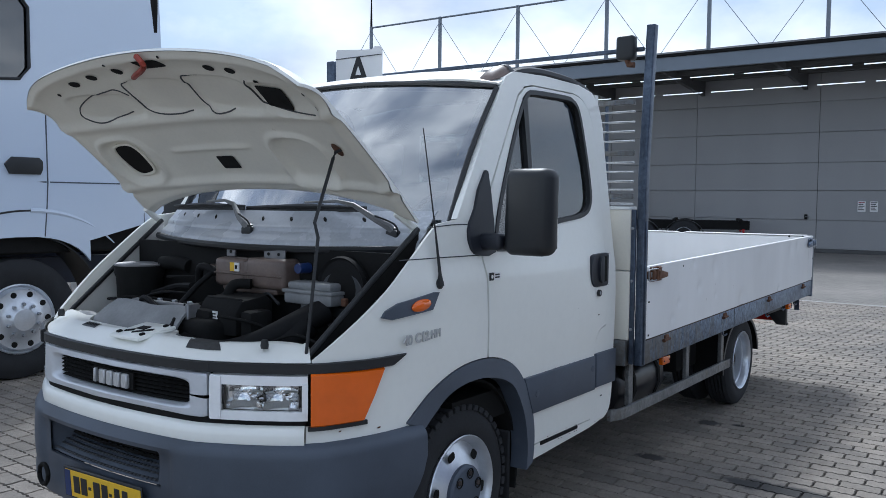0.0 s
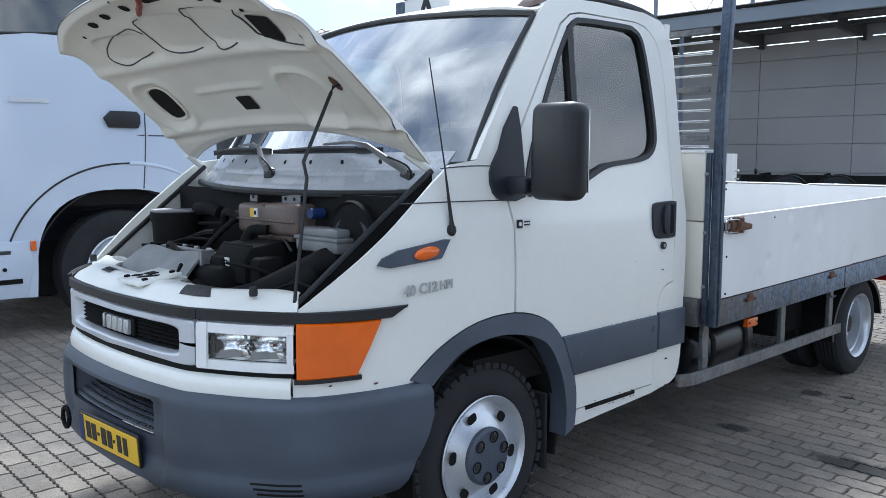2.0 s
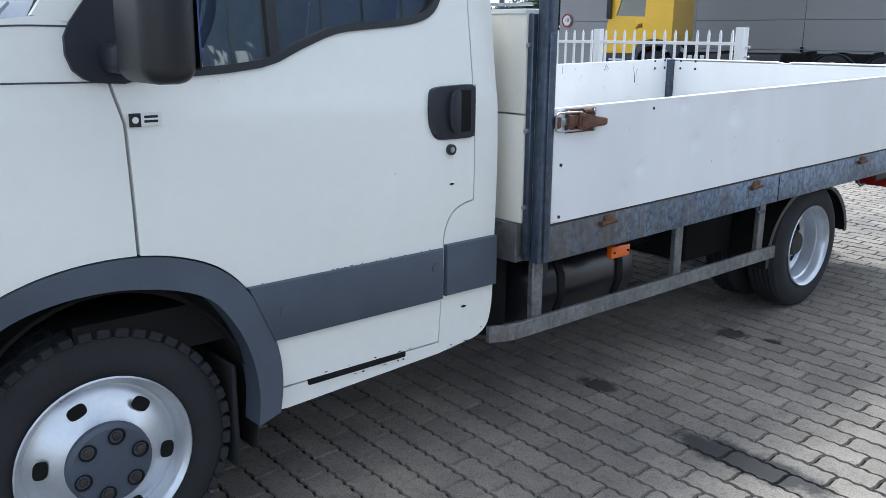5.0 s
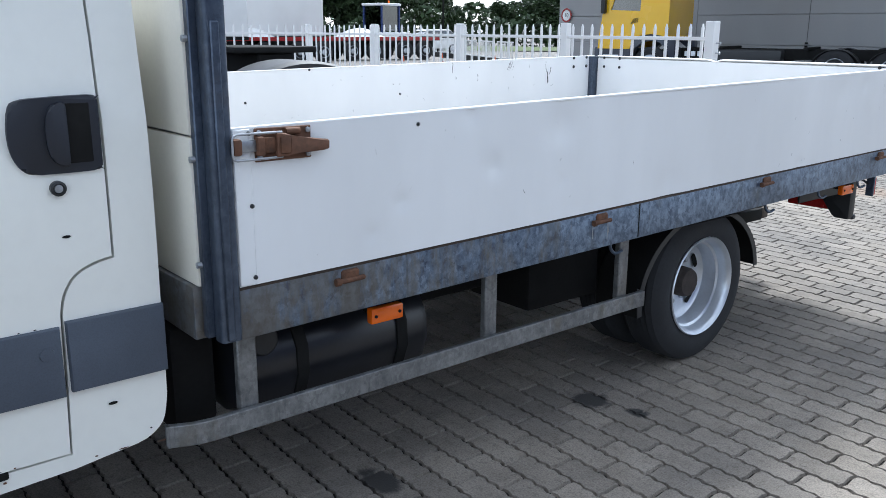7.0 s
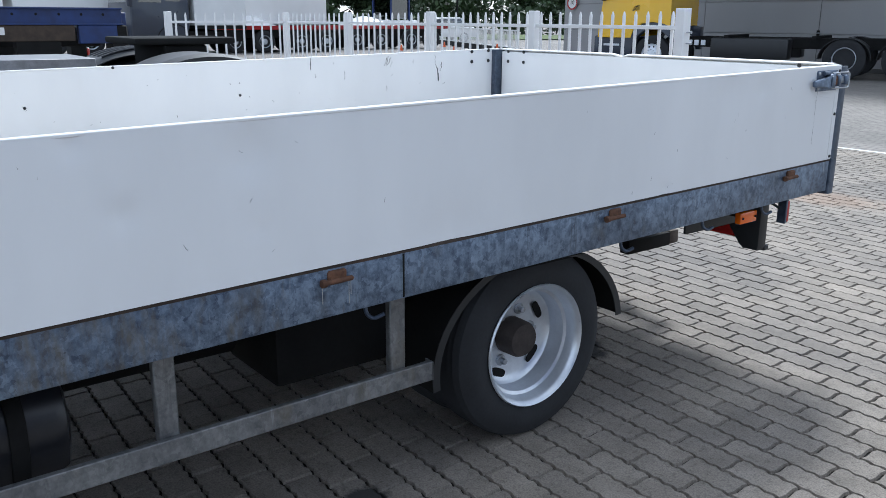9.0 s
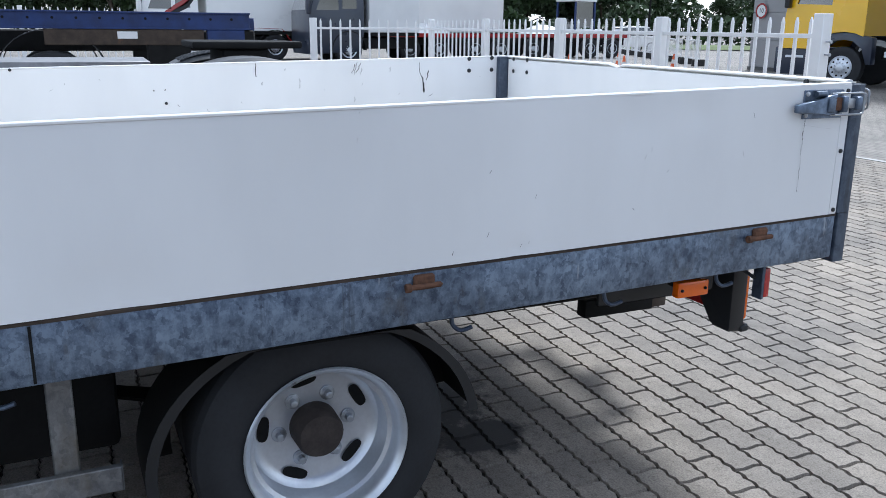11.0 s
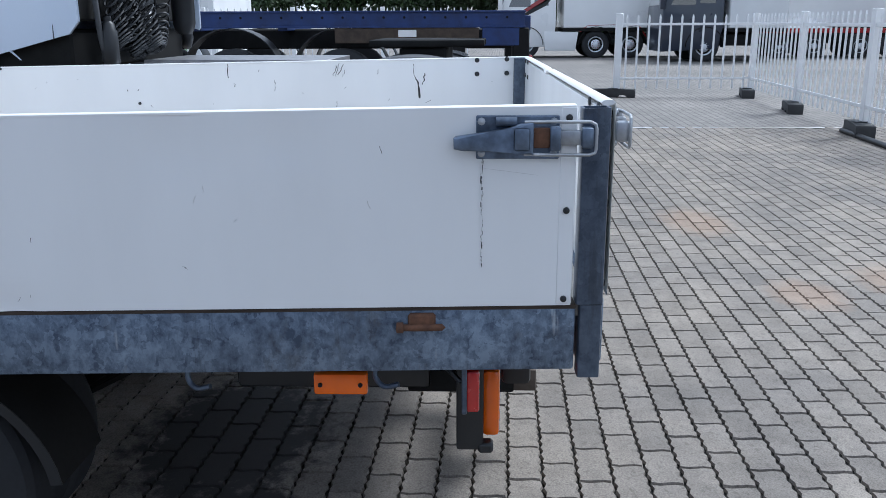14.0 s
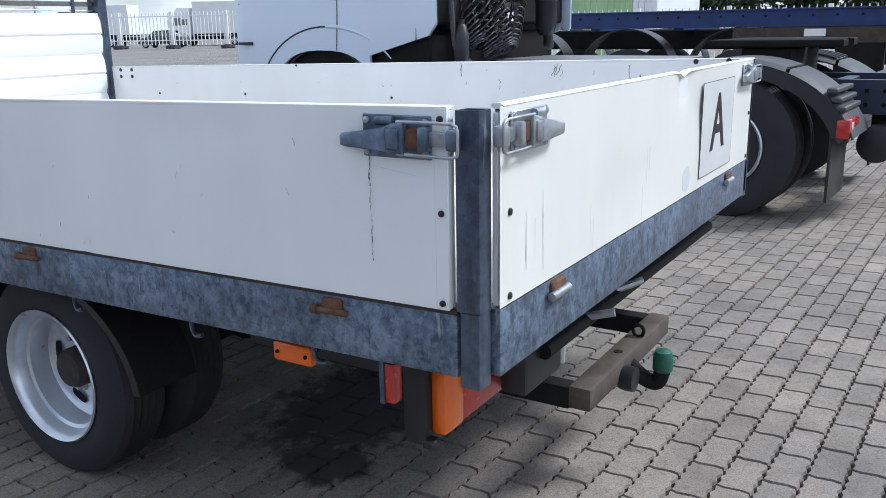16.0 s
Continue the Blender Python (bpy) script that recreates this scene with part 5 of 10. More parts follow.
for c, w in (((-0.52, -0.74, 0.955), 0.14), ((0.10, -0.80, 0.945), 0.13)):
    bm = B()
    bmesh.ops.create_uvsphere(bm, u_segments=20, v_segments=12, radius=1, matrix=Matrix.Translation(c) @ Matrix.Diagonal((w, 0.07, 0.085, 1)))
    part("shroud_bulge", bm, RESM, airbox)
for k in range(4):
    part("duct_clip", box(B(), (-0.31 + 0.10 * k, -0.606, 1.09), (-0.29 + 0.10 * k, -0.588, 1.108), 0.003), STEEL, airbox)
bm = B()
prism(bm, [(-0.635, 1.0), (-0.635, 1.09), (-0.60, 1.135), (-0.47, 1.15), (-0.44, 1.12), (-0.44, 1.0)], "x", 0.10, 0.33, 0.012)
box(bm, (0.11, -0.60, 1.0), (0.32, -0.585, 1.142), 0.004)
box(bm, (0.33, -0.62, 0.95), (0.40, -0.50, 1.10), 0.02, 2)
fuse = part("fuse_box", bm, UNDER, truck, "black ribbed box with a small label")
part("box_label", box(B(), (0.16, -0.640, 1.045), (0.225, -0.6355, 1.09)), WHITEP, fuse)
for k in range(3):
    part("label_bar", box(B(), (0.168, -0.6415, 1.053 + 0.012 * k), (0.217, -0.640, 1.058 + 0.012 * k)), UNDER, fuse)
part("elbow", tube(B(), curve_pts([(0.14, -0.52, 1.12), (0.16, -0.50, 1.18), (0.22, -0.46, 1.185)], 5), 0.022, 10), UNDER, fuse)
part("cam_cover", box(B(), (-0.30, -0.60, 0.86), (0.0, -0.42, 1.0), 0.03, 2), ALUCAST, truck, "dusty cast engine cover")
random.seed(31)
for k in range(9):
    a = Vector((random.uniform(-0.45, 0.2), random.uniform(-0.62, -0.42), random.uniform(0.98, 1.12)))
    d = a + Vector((random.uniform(0.1, 0.45), random.uniform(-0.08, 0.12), random.uniform(-0.10, 0.10)))
    mid = (a + d) / 2 + Vector((0, random.uniform(-0.05, 0.05), random.uniform(0.0, 0.07)))
    part("wire_loom", tube(B(), curve_pts([a, mid, d], 6), random.choice([0.006, 0.009, 0.013]), 7), ENGR if k % 3 else BLACKP, truck)
for pts, r in (([(0.36, -0.78, 0.78), (0.40, -0.72, 0.86), (0.52, -0.62, 0.92), (0.58, -0.50, 1.06)], 0.055), ([(-0.02, -0.44, 1.22), (-0.10, -0.46, 1.24), (-0.14, -0.44, 1.17)], 0.017), ([(-0.28, -0.58, 1.03), (-0.12, -0.62, 1.05), (0.02, -0.62, 1.05)], 0.030)):
    part("hose", tube(B(), curve_pts(pts, 7), r, 12), ENGR, truck)
part("servo_ring", lathe(B(), [(-0.395, 0.118), (-0.385, 0.128), (-0.375, 0.118)], (0.66, 0, 1.14), "y", 30), GREYG, truck)
part("bay_bolt", lathe(B(), [(0.0, 0.010), (0.008, 0.009)], (0.83, -0.46, 1.06), "x", 8), YELLOWP, truck)
for y, z in ((-0.42, 1.05), (-0.55, 1.02), (-0.62, 0.98)):
    part("wall_stud", lathe(B(), [(-0.712, 0.010), (-0.704, 0.009)], (0, y, z), "x", 8), UNDER, truck)

# open bonnet
HD, HN, HO = Vector((0, -0.787, 0.617)), Vector((0, 0.617, 0.787)), Vector((0, -0.20, 1.448))


HC, HW = 0.08, 0.84


def hood_k(x):
    return min(1, abs(x - HC) / HW)


def hood_edge(x):
    return 0.985 - 0.085 * hood_k(x) ** 2 - 0.09 * hood_k(x) ** 8


def hood_start(x):
    """The rear edge follows the windscreen's curve."""
    return 0.035 + 0.115 * (1 - hood_k(x) ** 3)


def hood_pt(w, s, n):
    """w across in -1..1, s along in 0..1, n metres out from the hinge plane."""
    x = HC + w * HW
    along = hood_start(x) + s * (hood_edge(x) - hood_start(x))
    return HO + HD * along + HN * n + Vector((x, 0, 0))


def hood_out(w, s):
    """Crowned sheet; its far half is raised more to fit the camera's view."""
    edge_rise = 0.030 if w < 0 else 0.008
    return (-0.02 + 0.08 * (1 - w * w) + 0.022 * w ** 4 + edge_rise * w * w * s + 0.03 * math.sin(math.pi * min(1, s * 1.05)) * (1 - 0.5 * w * w)
            - 0.045 * max(0, (s - 0.86) / 0.14) ** 2 - 0.02 * max(0, abs(w) - 0.9) / 0.1)


POCKETS = ((-0.35, 0.715, 0.200, 0.078), (0.07, 0.730, 0.190, 0.100), (0.41, 0.725, 0.165, 0.098), (0.72, 0.695, 0.145, 0.080))


def hood_in(w, s):
    """Inner skin: stiffening frame with shallow pockets near the lip and a broad field."""
    n = hood_out(w, s) - 0.012
    x = HC + w * HW
    y = hood_start(x) + s * (hood_edge(x) - hood_start(x))
    edge = min(1, (1 - abs(w)) / 0.05, s / 0.05, (1 - s) / 0.04)
    n -= 0.028 * max(0, min(1, edge))
    ridge = 0.600 + 0.05 * (x - 0.1) ** 2
    n -= 0.014 * math.exp(-((y - ridge) / 0.028) ** 2)
    for cx, cy, rx, ry in POCKETS:
        q = ((abs(x - cx) / rx) ** 4 + (abs(y - cy + 0.10 * (x - cx)) / ry) ** 4) ** 0.25
        n += 0.014 / (1 + math.exp((q - 0.98) * 40))
    for cx, cy in ((-0.52, 0.395), (0.55, 0.355)):
        q = (abs((x - cx) / 0.135) ** 3 + abs((y - cy) / 0.125) ** 3) ** (1 / 3)
        n += 0.016 / (1 + math.exp((q - 0.95) * 30))
        n -= 0.012 * math.exp(-((q - 1.14) / 0.11) ** 2)
    n -= 0.010 * math.exp(-((y - 0.425) / 0.014) ** 2) * math.exp(-(max(0, abs(x - 0.02) - 0.20) / 0.04) ** 2)
    n -= 0.016 * math.exp(-((y - 0.235) / 0.022) ** 2)
    n += 0.010 * math.exp(-((y - 0.19) / 0.018) ** 2)
    return n


bm = B()
grid(bm, lambda a, b: hood_pt(2 * a - 1, b, hood_out(2 * a - 1, b)), 72, 40)
hood = part("bonnet", bm, WHITE, truck, "white bonnet raised on a thin stay")
bm = B()
grid(bm, lambda a, b: hood_pt((2 * a - 1) * 0.995, 0.004 + 0.992 * b, hood_in(2 * a - 1, b)), 130, 110)
part("bonnet_inner", bm, HOODIN, hood, "cream pressed inner skin of the bonnet")
bm = B()
def lip(side):
    def f(a, b):
        if side == 0:
            w, s = 2 * a - 1, 1.0
        elif side == 3:
            w, s = 2 * a - 1, 0.0
        else:
            w, s = (1 if side == 1 else -1), a
        o, i = hood_out(w, s), hood_in(w, s)
        return hood_pt(w, s, o + (i - o) * b)
    return f
for side in range(4):
    grid(bm, lip(side), 36, 1)
part("bonnet_rim", bm, WHITE, hood)


def on_inner(x, y, d=0.004):
    w = (x - HC) / HW
    s = max(0.0, (y - hood_start(x)) / (hood_edge(x) - hood_start(x)))
    return hood_pt(w, s, hood_in(w, s) - d)


def inner_patch(x, y, rx, ry, nseg=20, power=2.0, d=0.003, turn=0.0):
    bm = B()
    vs = []
    for i in range(nseg):
        t = 2 * math.pi * i / nseg
        c, s = math.cos(t), math.sin(t)
        a = rx * abs(c) ** (2 / power) * (1 if c > 0 else -1)
        b = ry * abs(s) ** (2 / power) * (1 if s > 0 else -1)
        a, b = a * math.cos(turn) - b * math.sin(turn), a * math.sin(turn) + b * math.cos(turn)
        vs.append(bm.verts.new(on_inner(x + a, y + b, d)))
    c = bm.verts.new(on_inner(x, y, d))
    for i in range(nseg):
        bm.faces.new((vs[i], vs[(i + 1) % nseg], c))
    return bm


for x, y, rx, ry in ((-0.36, 0.87, 0.030, 0.019), (-0.22, 0.888, 0.028, 0.019), (-0.04, 0.897, 0.026, 0.021), (0.48, 0.868, 0.028, 0.018), (0.58, 0.85, 0.026, 0.017), (0.66, 0.79, 0.012, 0.010), (-0.04, 0.95, 0.008, 0.006), (-0.52, 0.83, 0.010, 0.009), (0.30, 0.955, 0.007, 0.006), (0.84, 0.715, 0.018, 0.011), (0.86, 0.67, 0.018, 0.010)):
    part("bonnet_hole", inner_patch(x, y, rx, ry), UNDER, hood)
opening = part("bonnet_opening", inner_patch(-0.52, 0.395, 0.072, 0.088, 28, 3.2, 0.003, 0.15), UNDER, hood)
part("opening_rim", tube(B(), [on_inner(-0.52 + 0.080 * abs(math.cos(t)) ** 0.65 * (1 if math.cos(t) > 0 else -1), 0.395 + 0.096 * abs(math.sin(t)) ** 0.65 * (1 if math.sin(t) > 0 else -1), 0.004) for t in [2 * math.pi * i / 32 for i in range(33)]], 0.007, 6, False), HOODIN, opening)
part("bonnet_pad", inner_patch(0.07, 0.343, 0.054, 0.036, 32, 12.0, 0.004), UNDER, hood, "black square pad")
part("bonnet_label", inner_patch(0.665, 0.698, 0.066, 0.054, 32, 12.0, 0.004, -0.12), UNDER, hood)
part("latch_recess", inner_patch(0.19, 0.918, 0.075, 0.030, 32, 6.0, 0.003), UNDER, hood)
bm = B()
tube(bm, curve_pts([on_inner(0.20, 0.975, 0.012), on_inner(0.235, 0.95, 0.03), on_inner(0.17, 0.915, 0.035), on_inner(0.10, 0.89, 0.03), on_inner(0.03, 0.862, 0.015)], 4), 0.011, 8)
part("bonnet_catch", bm, mat("red_catch_paint", (0.30, 0.04, 0.02), 0.5, var=0.2, scale=30), hood, "rusty red bonnet catch")
SEAMS = ([(-0.14, 0.76), (-0.18, 0.80), (-0.24, 0.80), (-0.38, 0.78), (-0.52, 0.73), (-0.54, 0.68), (-0.46, 0.642), (-0.32, 0.648), (-0.24, 0.66)],
         [(-0.08, 0.828), (-0.12, 0.815), (-0.125, 0.72), (-0.115, 0.665), (-0.06, 0.638), (0.04, 0.63), (0.12, 0.632)],
         [(0.34, 0.82), (0.27, 0.83), (0.24, 0.78), (0.22, 0.68), (0.24, 0.64), (0.28, 0.622), (0.38, 0.635)],
         [(0.60, 0.795), (0.58, 0.77), (0.575, 0.71), (0.585, 0.665), (0.66, 0.64), (0.82, 0.622)])
for line in SEAMS:
    part("pocket_seam", tube(B(), [on_inner(p.x, p.y, 0.0005) for p in curve_pts([(x, y, 0) for x, y in line], 6)], 0.0032, 6), GREYG, hood)
for x in (0.865, -0.735):
    bm = B()
    tube(bm, [(x, -0.20, 1.34), (x + (0.012 if x > 0 else -0.012), -0.215, 1.43), on_inner(x * 0.985, 0.10, 0.0)], [0.022, 0.018, 0.014], 8)
    part("bonnet_hinge", bm, WHITE, truck)
stay_top = on_inner(0.775, 0.435, 0.012)
part("bonnet_stay", tube(B(), [stay_top + Vector((0.03, 0, 0.01)), stay_top, stay_top + Vector((0.0, -0.01, -0.02)), (0.838, -0.719, 1.456), (0.852, -0.717, 1.405), (0.848, -0.768, 1.01)], 0.0062, 8), BLACKP, truck, "thin black bonnet stay")
part("stay_bush", inner_patch(0.785, 0.44, 0.022, 0.034, 14), RUST, hood)

# wipers, antenna, badges
def wiper(arm, b0, b1):
    pivot = arm[0]
    ob = part("wiper", tube(B(), arm, [0.016, 0.016, 0.013, 0.010, 0.007, 0.005], 8), RESM, truck, "grey wiper arm with a black blade")
    part("wiper_hose", tube(B(), curve_pts([Vector(arm[0]) + Vector((0.03, -0.01, -0.005)), Vector(arm[1]) + Vector((0.045, -0.02, 0.01)), Vector(arm[2]) + Vector((0.01, -0.01, 0.012))], 6), 0.004, 6), BLACKP, ob)
    part("wiper_head", box(B(), (-0.03, -0.022, -0.025), (0.03, 0.022, 0.012), 0.008, 2, Matrix.Translation(Vector(arm[0]))), BLACKP, ob)
    bm = B()
    tube(bm, [b0, (Vector(b0) + Vector(b1)) / 2 + Vector((0, -0.012, 0.006)), b1], [0.006, 0.011, 0.006], 6)
    for q in (0.2, 0.4, 0.6, 0.8):
        p = Vector(b0).lerp(Vector(b1), q)
        tube(bm, [p + Vector((-0.06, 0.004, -0.010)), p + Vector((0, -0.010, 0.008)), p + Vector((0.06, 0.004, -0.010))], 0.004, 5)
    box(bm, (-0.5, -0.004, -0.018), (0.5, 0.004, -0.004), 0, 1, Matrix.Translation((Vector(b0) + Vector(b1)) / 2) @ (Vector(b1) - Vector(b0)).to_track_quat("X", "Z").to_matrix().to_4x4() @ Matrix.Diagonal(((Vector(b1) - Vector(b0)).length, 1, 1, 1)))
    part("wiper_blade", bm, BLACKP, ob)
    part("wiper_pivot", lathe(B(), [(-0.02, 0.0), (-0.02, 0.02), (0.02, 0.018), (0.028, 0.0)], pivot, "z", 12), BLACKP, ob)


wiper([(0.777, -0.215, 1.405), (0.765, -0.235, 1.432), (0.715, -0.262, 1.462), (0.625, -0.285, 1.515), (0.53, -0.280, 1.530), (0.34, -0.272, 1.522)], (-0.034, -0.262, 1.497), (0.64, -0.225, 1.505))
wiper([(0.089, -0.355, 1.405), (0.075, -0.372, 1.432), (0.035, -0.365, 1.458), (-0.035, -0.335, 1.512), (-0.12, -0.312, 1.528), (-0.28, -0.285, 1.520)], (-0.60, -0.225, 1.497), (-0.02, -0.285, 1.503))
ant = part("antenna", tube(B(), [(1.020, -0.232, 1.215), (1.020, -0.238, 1.26), (1.010, -0.262, 1.45), (1.005, -0.33, 1.80)], [0.014, 0.007, 0.0030, 0.0022], 8), BLACKP, truck, "thin black whip antenna")
part("antenna_base", lathe(B(), [(0.995, 0.021), (1.020, 0.020), (1.030, 0.0)], (0, -0.232, 1.222), "x", 14), BLACKP, ant)
for txt, size, y in (("40", 0.050, -0.430), ("C12", 0.050, -0.345), ("HPI", 0.042, -0.262)):
    letters("type_badge", txt, size, facing_x(side_x(-0.31, 1.03) + 0.004, y, 1.033 + 0.035 * (y + 0.345)) @ Matrix.Rotation(radians(2), 4, "Z"), BADGE, truck, 0.002, bold=0.0014)
part("dealer_sticker", box(B(), (1.018, 0.108, 1.210), (1.0245, 0.135, 1.242)), INK, door_l, "small dealer sticker")
part("sticker_field", box(B(), (1.018, 0.135, 1.212), (1.0242, 0.185, 1.242)), WHITEP, door_l)
for k in range(2):
    part("sticker_line", box(B(), (1.0235, 0.143, 1.219 + 0.011 * k), (1.0248, 0.177, 1.225 + 0.011 * k)), INK, door_l)
part("sticker_mark", lathe(B(), [(1.0242, 0.008), (1.0252, 0.008), (1.0253, 0.0)], (0, 0.1215, 1.226), "x", 14), WHITEP, door_l)

# door handle and lock
bm = B()
prism(bm, smooth_loop([(1.042, 1.258), (1.062, 1.271), (1.10, 1.275), (1.205, 1.278), (1.222, 1.272), (1.224, 1.255), (1.224, 1.135), (1.221, 1.115), (1.205, 1.110), (1.09, 1.110), (1.062, 1.116), (1.045, 1.135), (1.034, 1.165), (1.032, 1.21)]), "x", 1.0, 1.030, 0.008)
handle = part("door_handle", bm, NAVYP, door_l, "dark plastic door handle")
bm = B()
prism(bm, smooth_loop([(1.118, 1.252), (1.132, 1.262), (1.150, 1.263), (1.152, 1.24), (1.152, 1.15), (1.150, 1.127), (1.132, 1.128), (1.116, 1.142), (1.108, 1.17), (1.107, 1.22)]), "x", 1.02, 1.042, 0.005)
part("handle_grip", bm, NAVYP, handle)
part("handle_recess", box(B(), (1.015, 1.150, 1.128), (1.0315, 1.207, 1.264), 0.004), UNDER, handle)
part("door_lock", lathe(B(), [(1.0, 0.017), (1.036, 0.017), (1.038, 0.012), (1.034, 0.010), (1.035, 0.0)], (0, 1.122, 1.077), "x", 18), BLACKP, door_l)
part("lock_core", lathe(B(), [(1.03, 0.010), (1.037, 0.009), (1.0375, 0.0)], (0, 1.122, 1.077), "x", 14), STEEL, door_l)

# mirrors
for sgn in (1, -1):
    bm = B()
    box(bm, (1.105, 0.045, 1.322), (1.315, 0.165, 1.665), 0.040, 5)
    for v in bm.verts:
        if v.co.x < 1.15:
            v.co.y += 0.02 * (1.15 - v.co.x) / 0.09
        v.co.x += 0.02 * (v.co.z - 1.5)
        if v.co.y < 0.08:
            v.co.x = 1.19 + (v.co.x - 1.19) * 0.93
    mir = part("wing_mirror", bm if sgn > 0 else mirrored(bm), BLACKP, truck, "tall black wing mirror", angle=60)
    bm = B()
    sheet(bm, [(-0.006, 1.345), (0.015, 1.326), (0.045, 1.316), (0.11, 1.312), (0.165, 1.325), (0.172, 1.45), (0.168, 1.58), (0.158, 1.66), (0.145, 1.665), (0.080, 1.585), (0.042, 1.505), (0.0, 1.452), (-0.016, 1.42), (-0.018, 1.38)], [], lambda y, z: side_x(y, z) + 0.014, [0.05, 0.1, 0.15], [1.4, 1.45, 1.5, 1.55, 1.6], 0.03)
    part("mirror_base", bm if sgn > 0 else mirrored(bm), NAVYP, mir)
    bm = B()
    box(bm, (0.98, 0.055, 1.338), (1.10, 0.125, 1.405), 0.02, 3)
    part("mirror_arm", bm if sgn > 0 else mirrored(bm), NAVYP, mir)
    bm = B()
    box(bm, (1.135, 0.168, 1.35), (1.295, 0.172, 1.64), 0.0)
    part("mirror_glass", bm if sgn > 0 else mirrored(bm), MIRRORM, mir, smooth=False)
    if sgn < 0:
        squeeze([mir, *mir.children])


# ---- wheels ----
def tyre(bm, x0, x1, R, r, blocks):
    w = x1 - x0
    prof = [(x0 + 0.012, r - 0.004), (x0 + 0.004, r + 0.01), (x0 - 0.004, r + (R - r) * 0.45), (x0 + 0.006, R - 0.035), (x0 + 0.022, R - 0.010), (x0 + 0.04, R - 0.004)]
    n = 9
    for i in range(n):
        u = x0 + 0.045 + (w - 0.09) * i / (n - 1)
        groove = i in (1, 3, 5, 7)
        prof.append((u - (0.004 if groove else 0), R - (0.014 if groove else 0.0)))
        if groove:
            prof.append((u + 0.004, R - 0.014))
    prof += [(x1 - 0.04, R - 0.004), (x1 - 0.022, R - 0.010), (x1 - 0.006, R - 0.035), (x1 + 0.004, r + (R - r) * 0.45), (x1 - 0.004, r + 0.01), (x1 - 0.012, r - 0.004)]
    lathe(bm, prof, (0, 0, 0), "x", 72, closed=True)
    return bm


def tread(bm, x0, x1, R):
    w = x1 - x0
    for i in range(46):
        t = 2 * math.pi * i / 46
        for side in (0, 1):
            off = 0.07 if side else 0.0
            m = Matrix.Rotation(t + off, 4, "X")
            xa, xb = (x0 + 0.006, x0 + w * 0.30) if side == 0 else (x1 - w * 0.30, x1 - 0.006)
            box(bm, (xa, -0.017, R - 0.022), (xb, 0.017, R + 0.002), 0.003, 1, m @ Matrix.Rotation(0, 4, "X"))
        m = Matrix.Rotation(t + 0.04, 4, "X")
        box(bm, (x0 + w * 0.36, -0.016, R - 0.02), (x0 + w * 0.64, 0.016, R + 0.002), 0.003, 1, m)
    return bm


def bolt_ring(parent, x, rad, n, size, mater, phase=0.0):
    for k in range(n):
        t = 2 * math.pi * k / n + phase
        y, z = rad * math.cos(t), rad * math.sin(t)
        bm = B()
        lathe(bm, [(x - 0.004, size * 1.35), (x + 0.004, size * 1.35), (x + 0.005, size), (x + 0.022, size * 0.92), (x + 0.024, size * 0.5), (x + 0.024, 0.0)], (0, y, z), "x", 8)
        part("wheel_nut", bm, mater, parent, smooth=False)


def slot_holes(parent, x, rad, n, ry, rt, phase):
    for k in range(n):
        t = 2 * math.pi * k / n + phase
        m = Matrix.Rotation(t, 4, "X") @ Matrix.Translation((x, 0, rad))
        bm = B()
        vs = []
        for i in range(16):
            a = 2 * math.pi * i / 16
            c, s = math.cos(a), math.sin(a)
            vs.append(bm.verts.new(m @ Vector((0, rt * abs(c) ** 0.7 * (1 if c > 0 else -1), ry * abs(s) ** 0.7 * (1 if s > 0 else -1)))))
        bm.faces.new(vs)
        part("vent_hole", bm, UNDER, parent, smooth=False)


# front wheels
for sgn in (1, -1):
    wheel = new("front_wheel")
    wheel.parent = truck
    wheel["label"] = "steel front wheel with a worn tyre"
    wheel.matrix_basis = Matrix.Translation((0.0 if sgn > 0 else 0.17, 0, 0.350)) @ (Matrix.Identity(4) if sgn > 0 else Matrix.Rotation(math.pi, 4, "Z"))
    part("tyre", tyre(B(), 0.765, 0.965, 0.350, 0.222, True), RUBBER, wheel, angle=30)
    part("tread", tread(B(), 0.765, 0.965, 0.350), RUBBER, wheel, smooth=False, kind="stuff")
    bm = B()
    lathe(bm, [(0.78, 0.20), (0.80, 0.212), (0.945, 0.212), (0.962, 0.224), (0.970, 0.230), (0.974, 0.226), (0.966, 0.214), (0.952, 0.206), (0.925, 0.198), (0.925, 0.190), (0.938, 0.172), (0.955, 0.14), (0.968, 0.118), (0.972, 0.108), (0.965, 0.100), (0.93, 0.095), (0.93, 0.0)], (0, 0, 0), "x", 56)
    part("rim", bm, RIM, wheel, "silver painted steel rim")
    slot_holes(wheel, 0.957, 0.163, 6, 0.019, 0.025, 0.384)
    cap = part("hub_cap", lathe(B(), [(0.955, 0.112), (0.985, 0.110), (0.995, 0.100), (0.998, 0.0)], (0, 0, 0), "x", 40), PLASTIC, wheel, "grey plastic hub cap")
    bolt_ring(wheel, 0.978, 0.078, 6, 0.013, HUBM, 0.3)
    for k in range(6):
        t = math.pi * k / 3 + 0.3
        part("nut_recess", lathe(B(), [(0.990, 0.017), (0.9995, 0.023), (1.0005, 0.021), (0.999, 0.018)], (0, 0.078 * math.cos(t), 0.078 * math.sin(t)), "x", 16, True), UNDER, cap)
    bm = B()
    lathe(bm, [(0.60, 0.0), (0.60, 0.13), (0.70, 0.15), (0.76, 0.15), (0.76, 0.0)], (0, 0, 0), "x", 24)
    part("brake_disc", bm, UNDER, wheel)

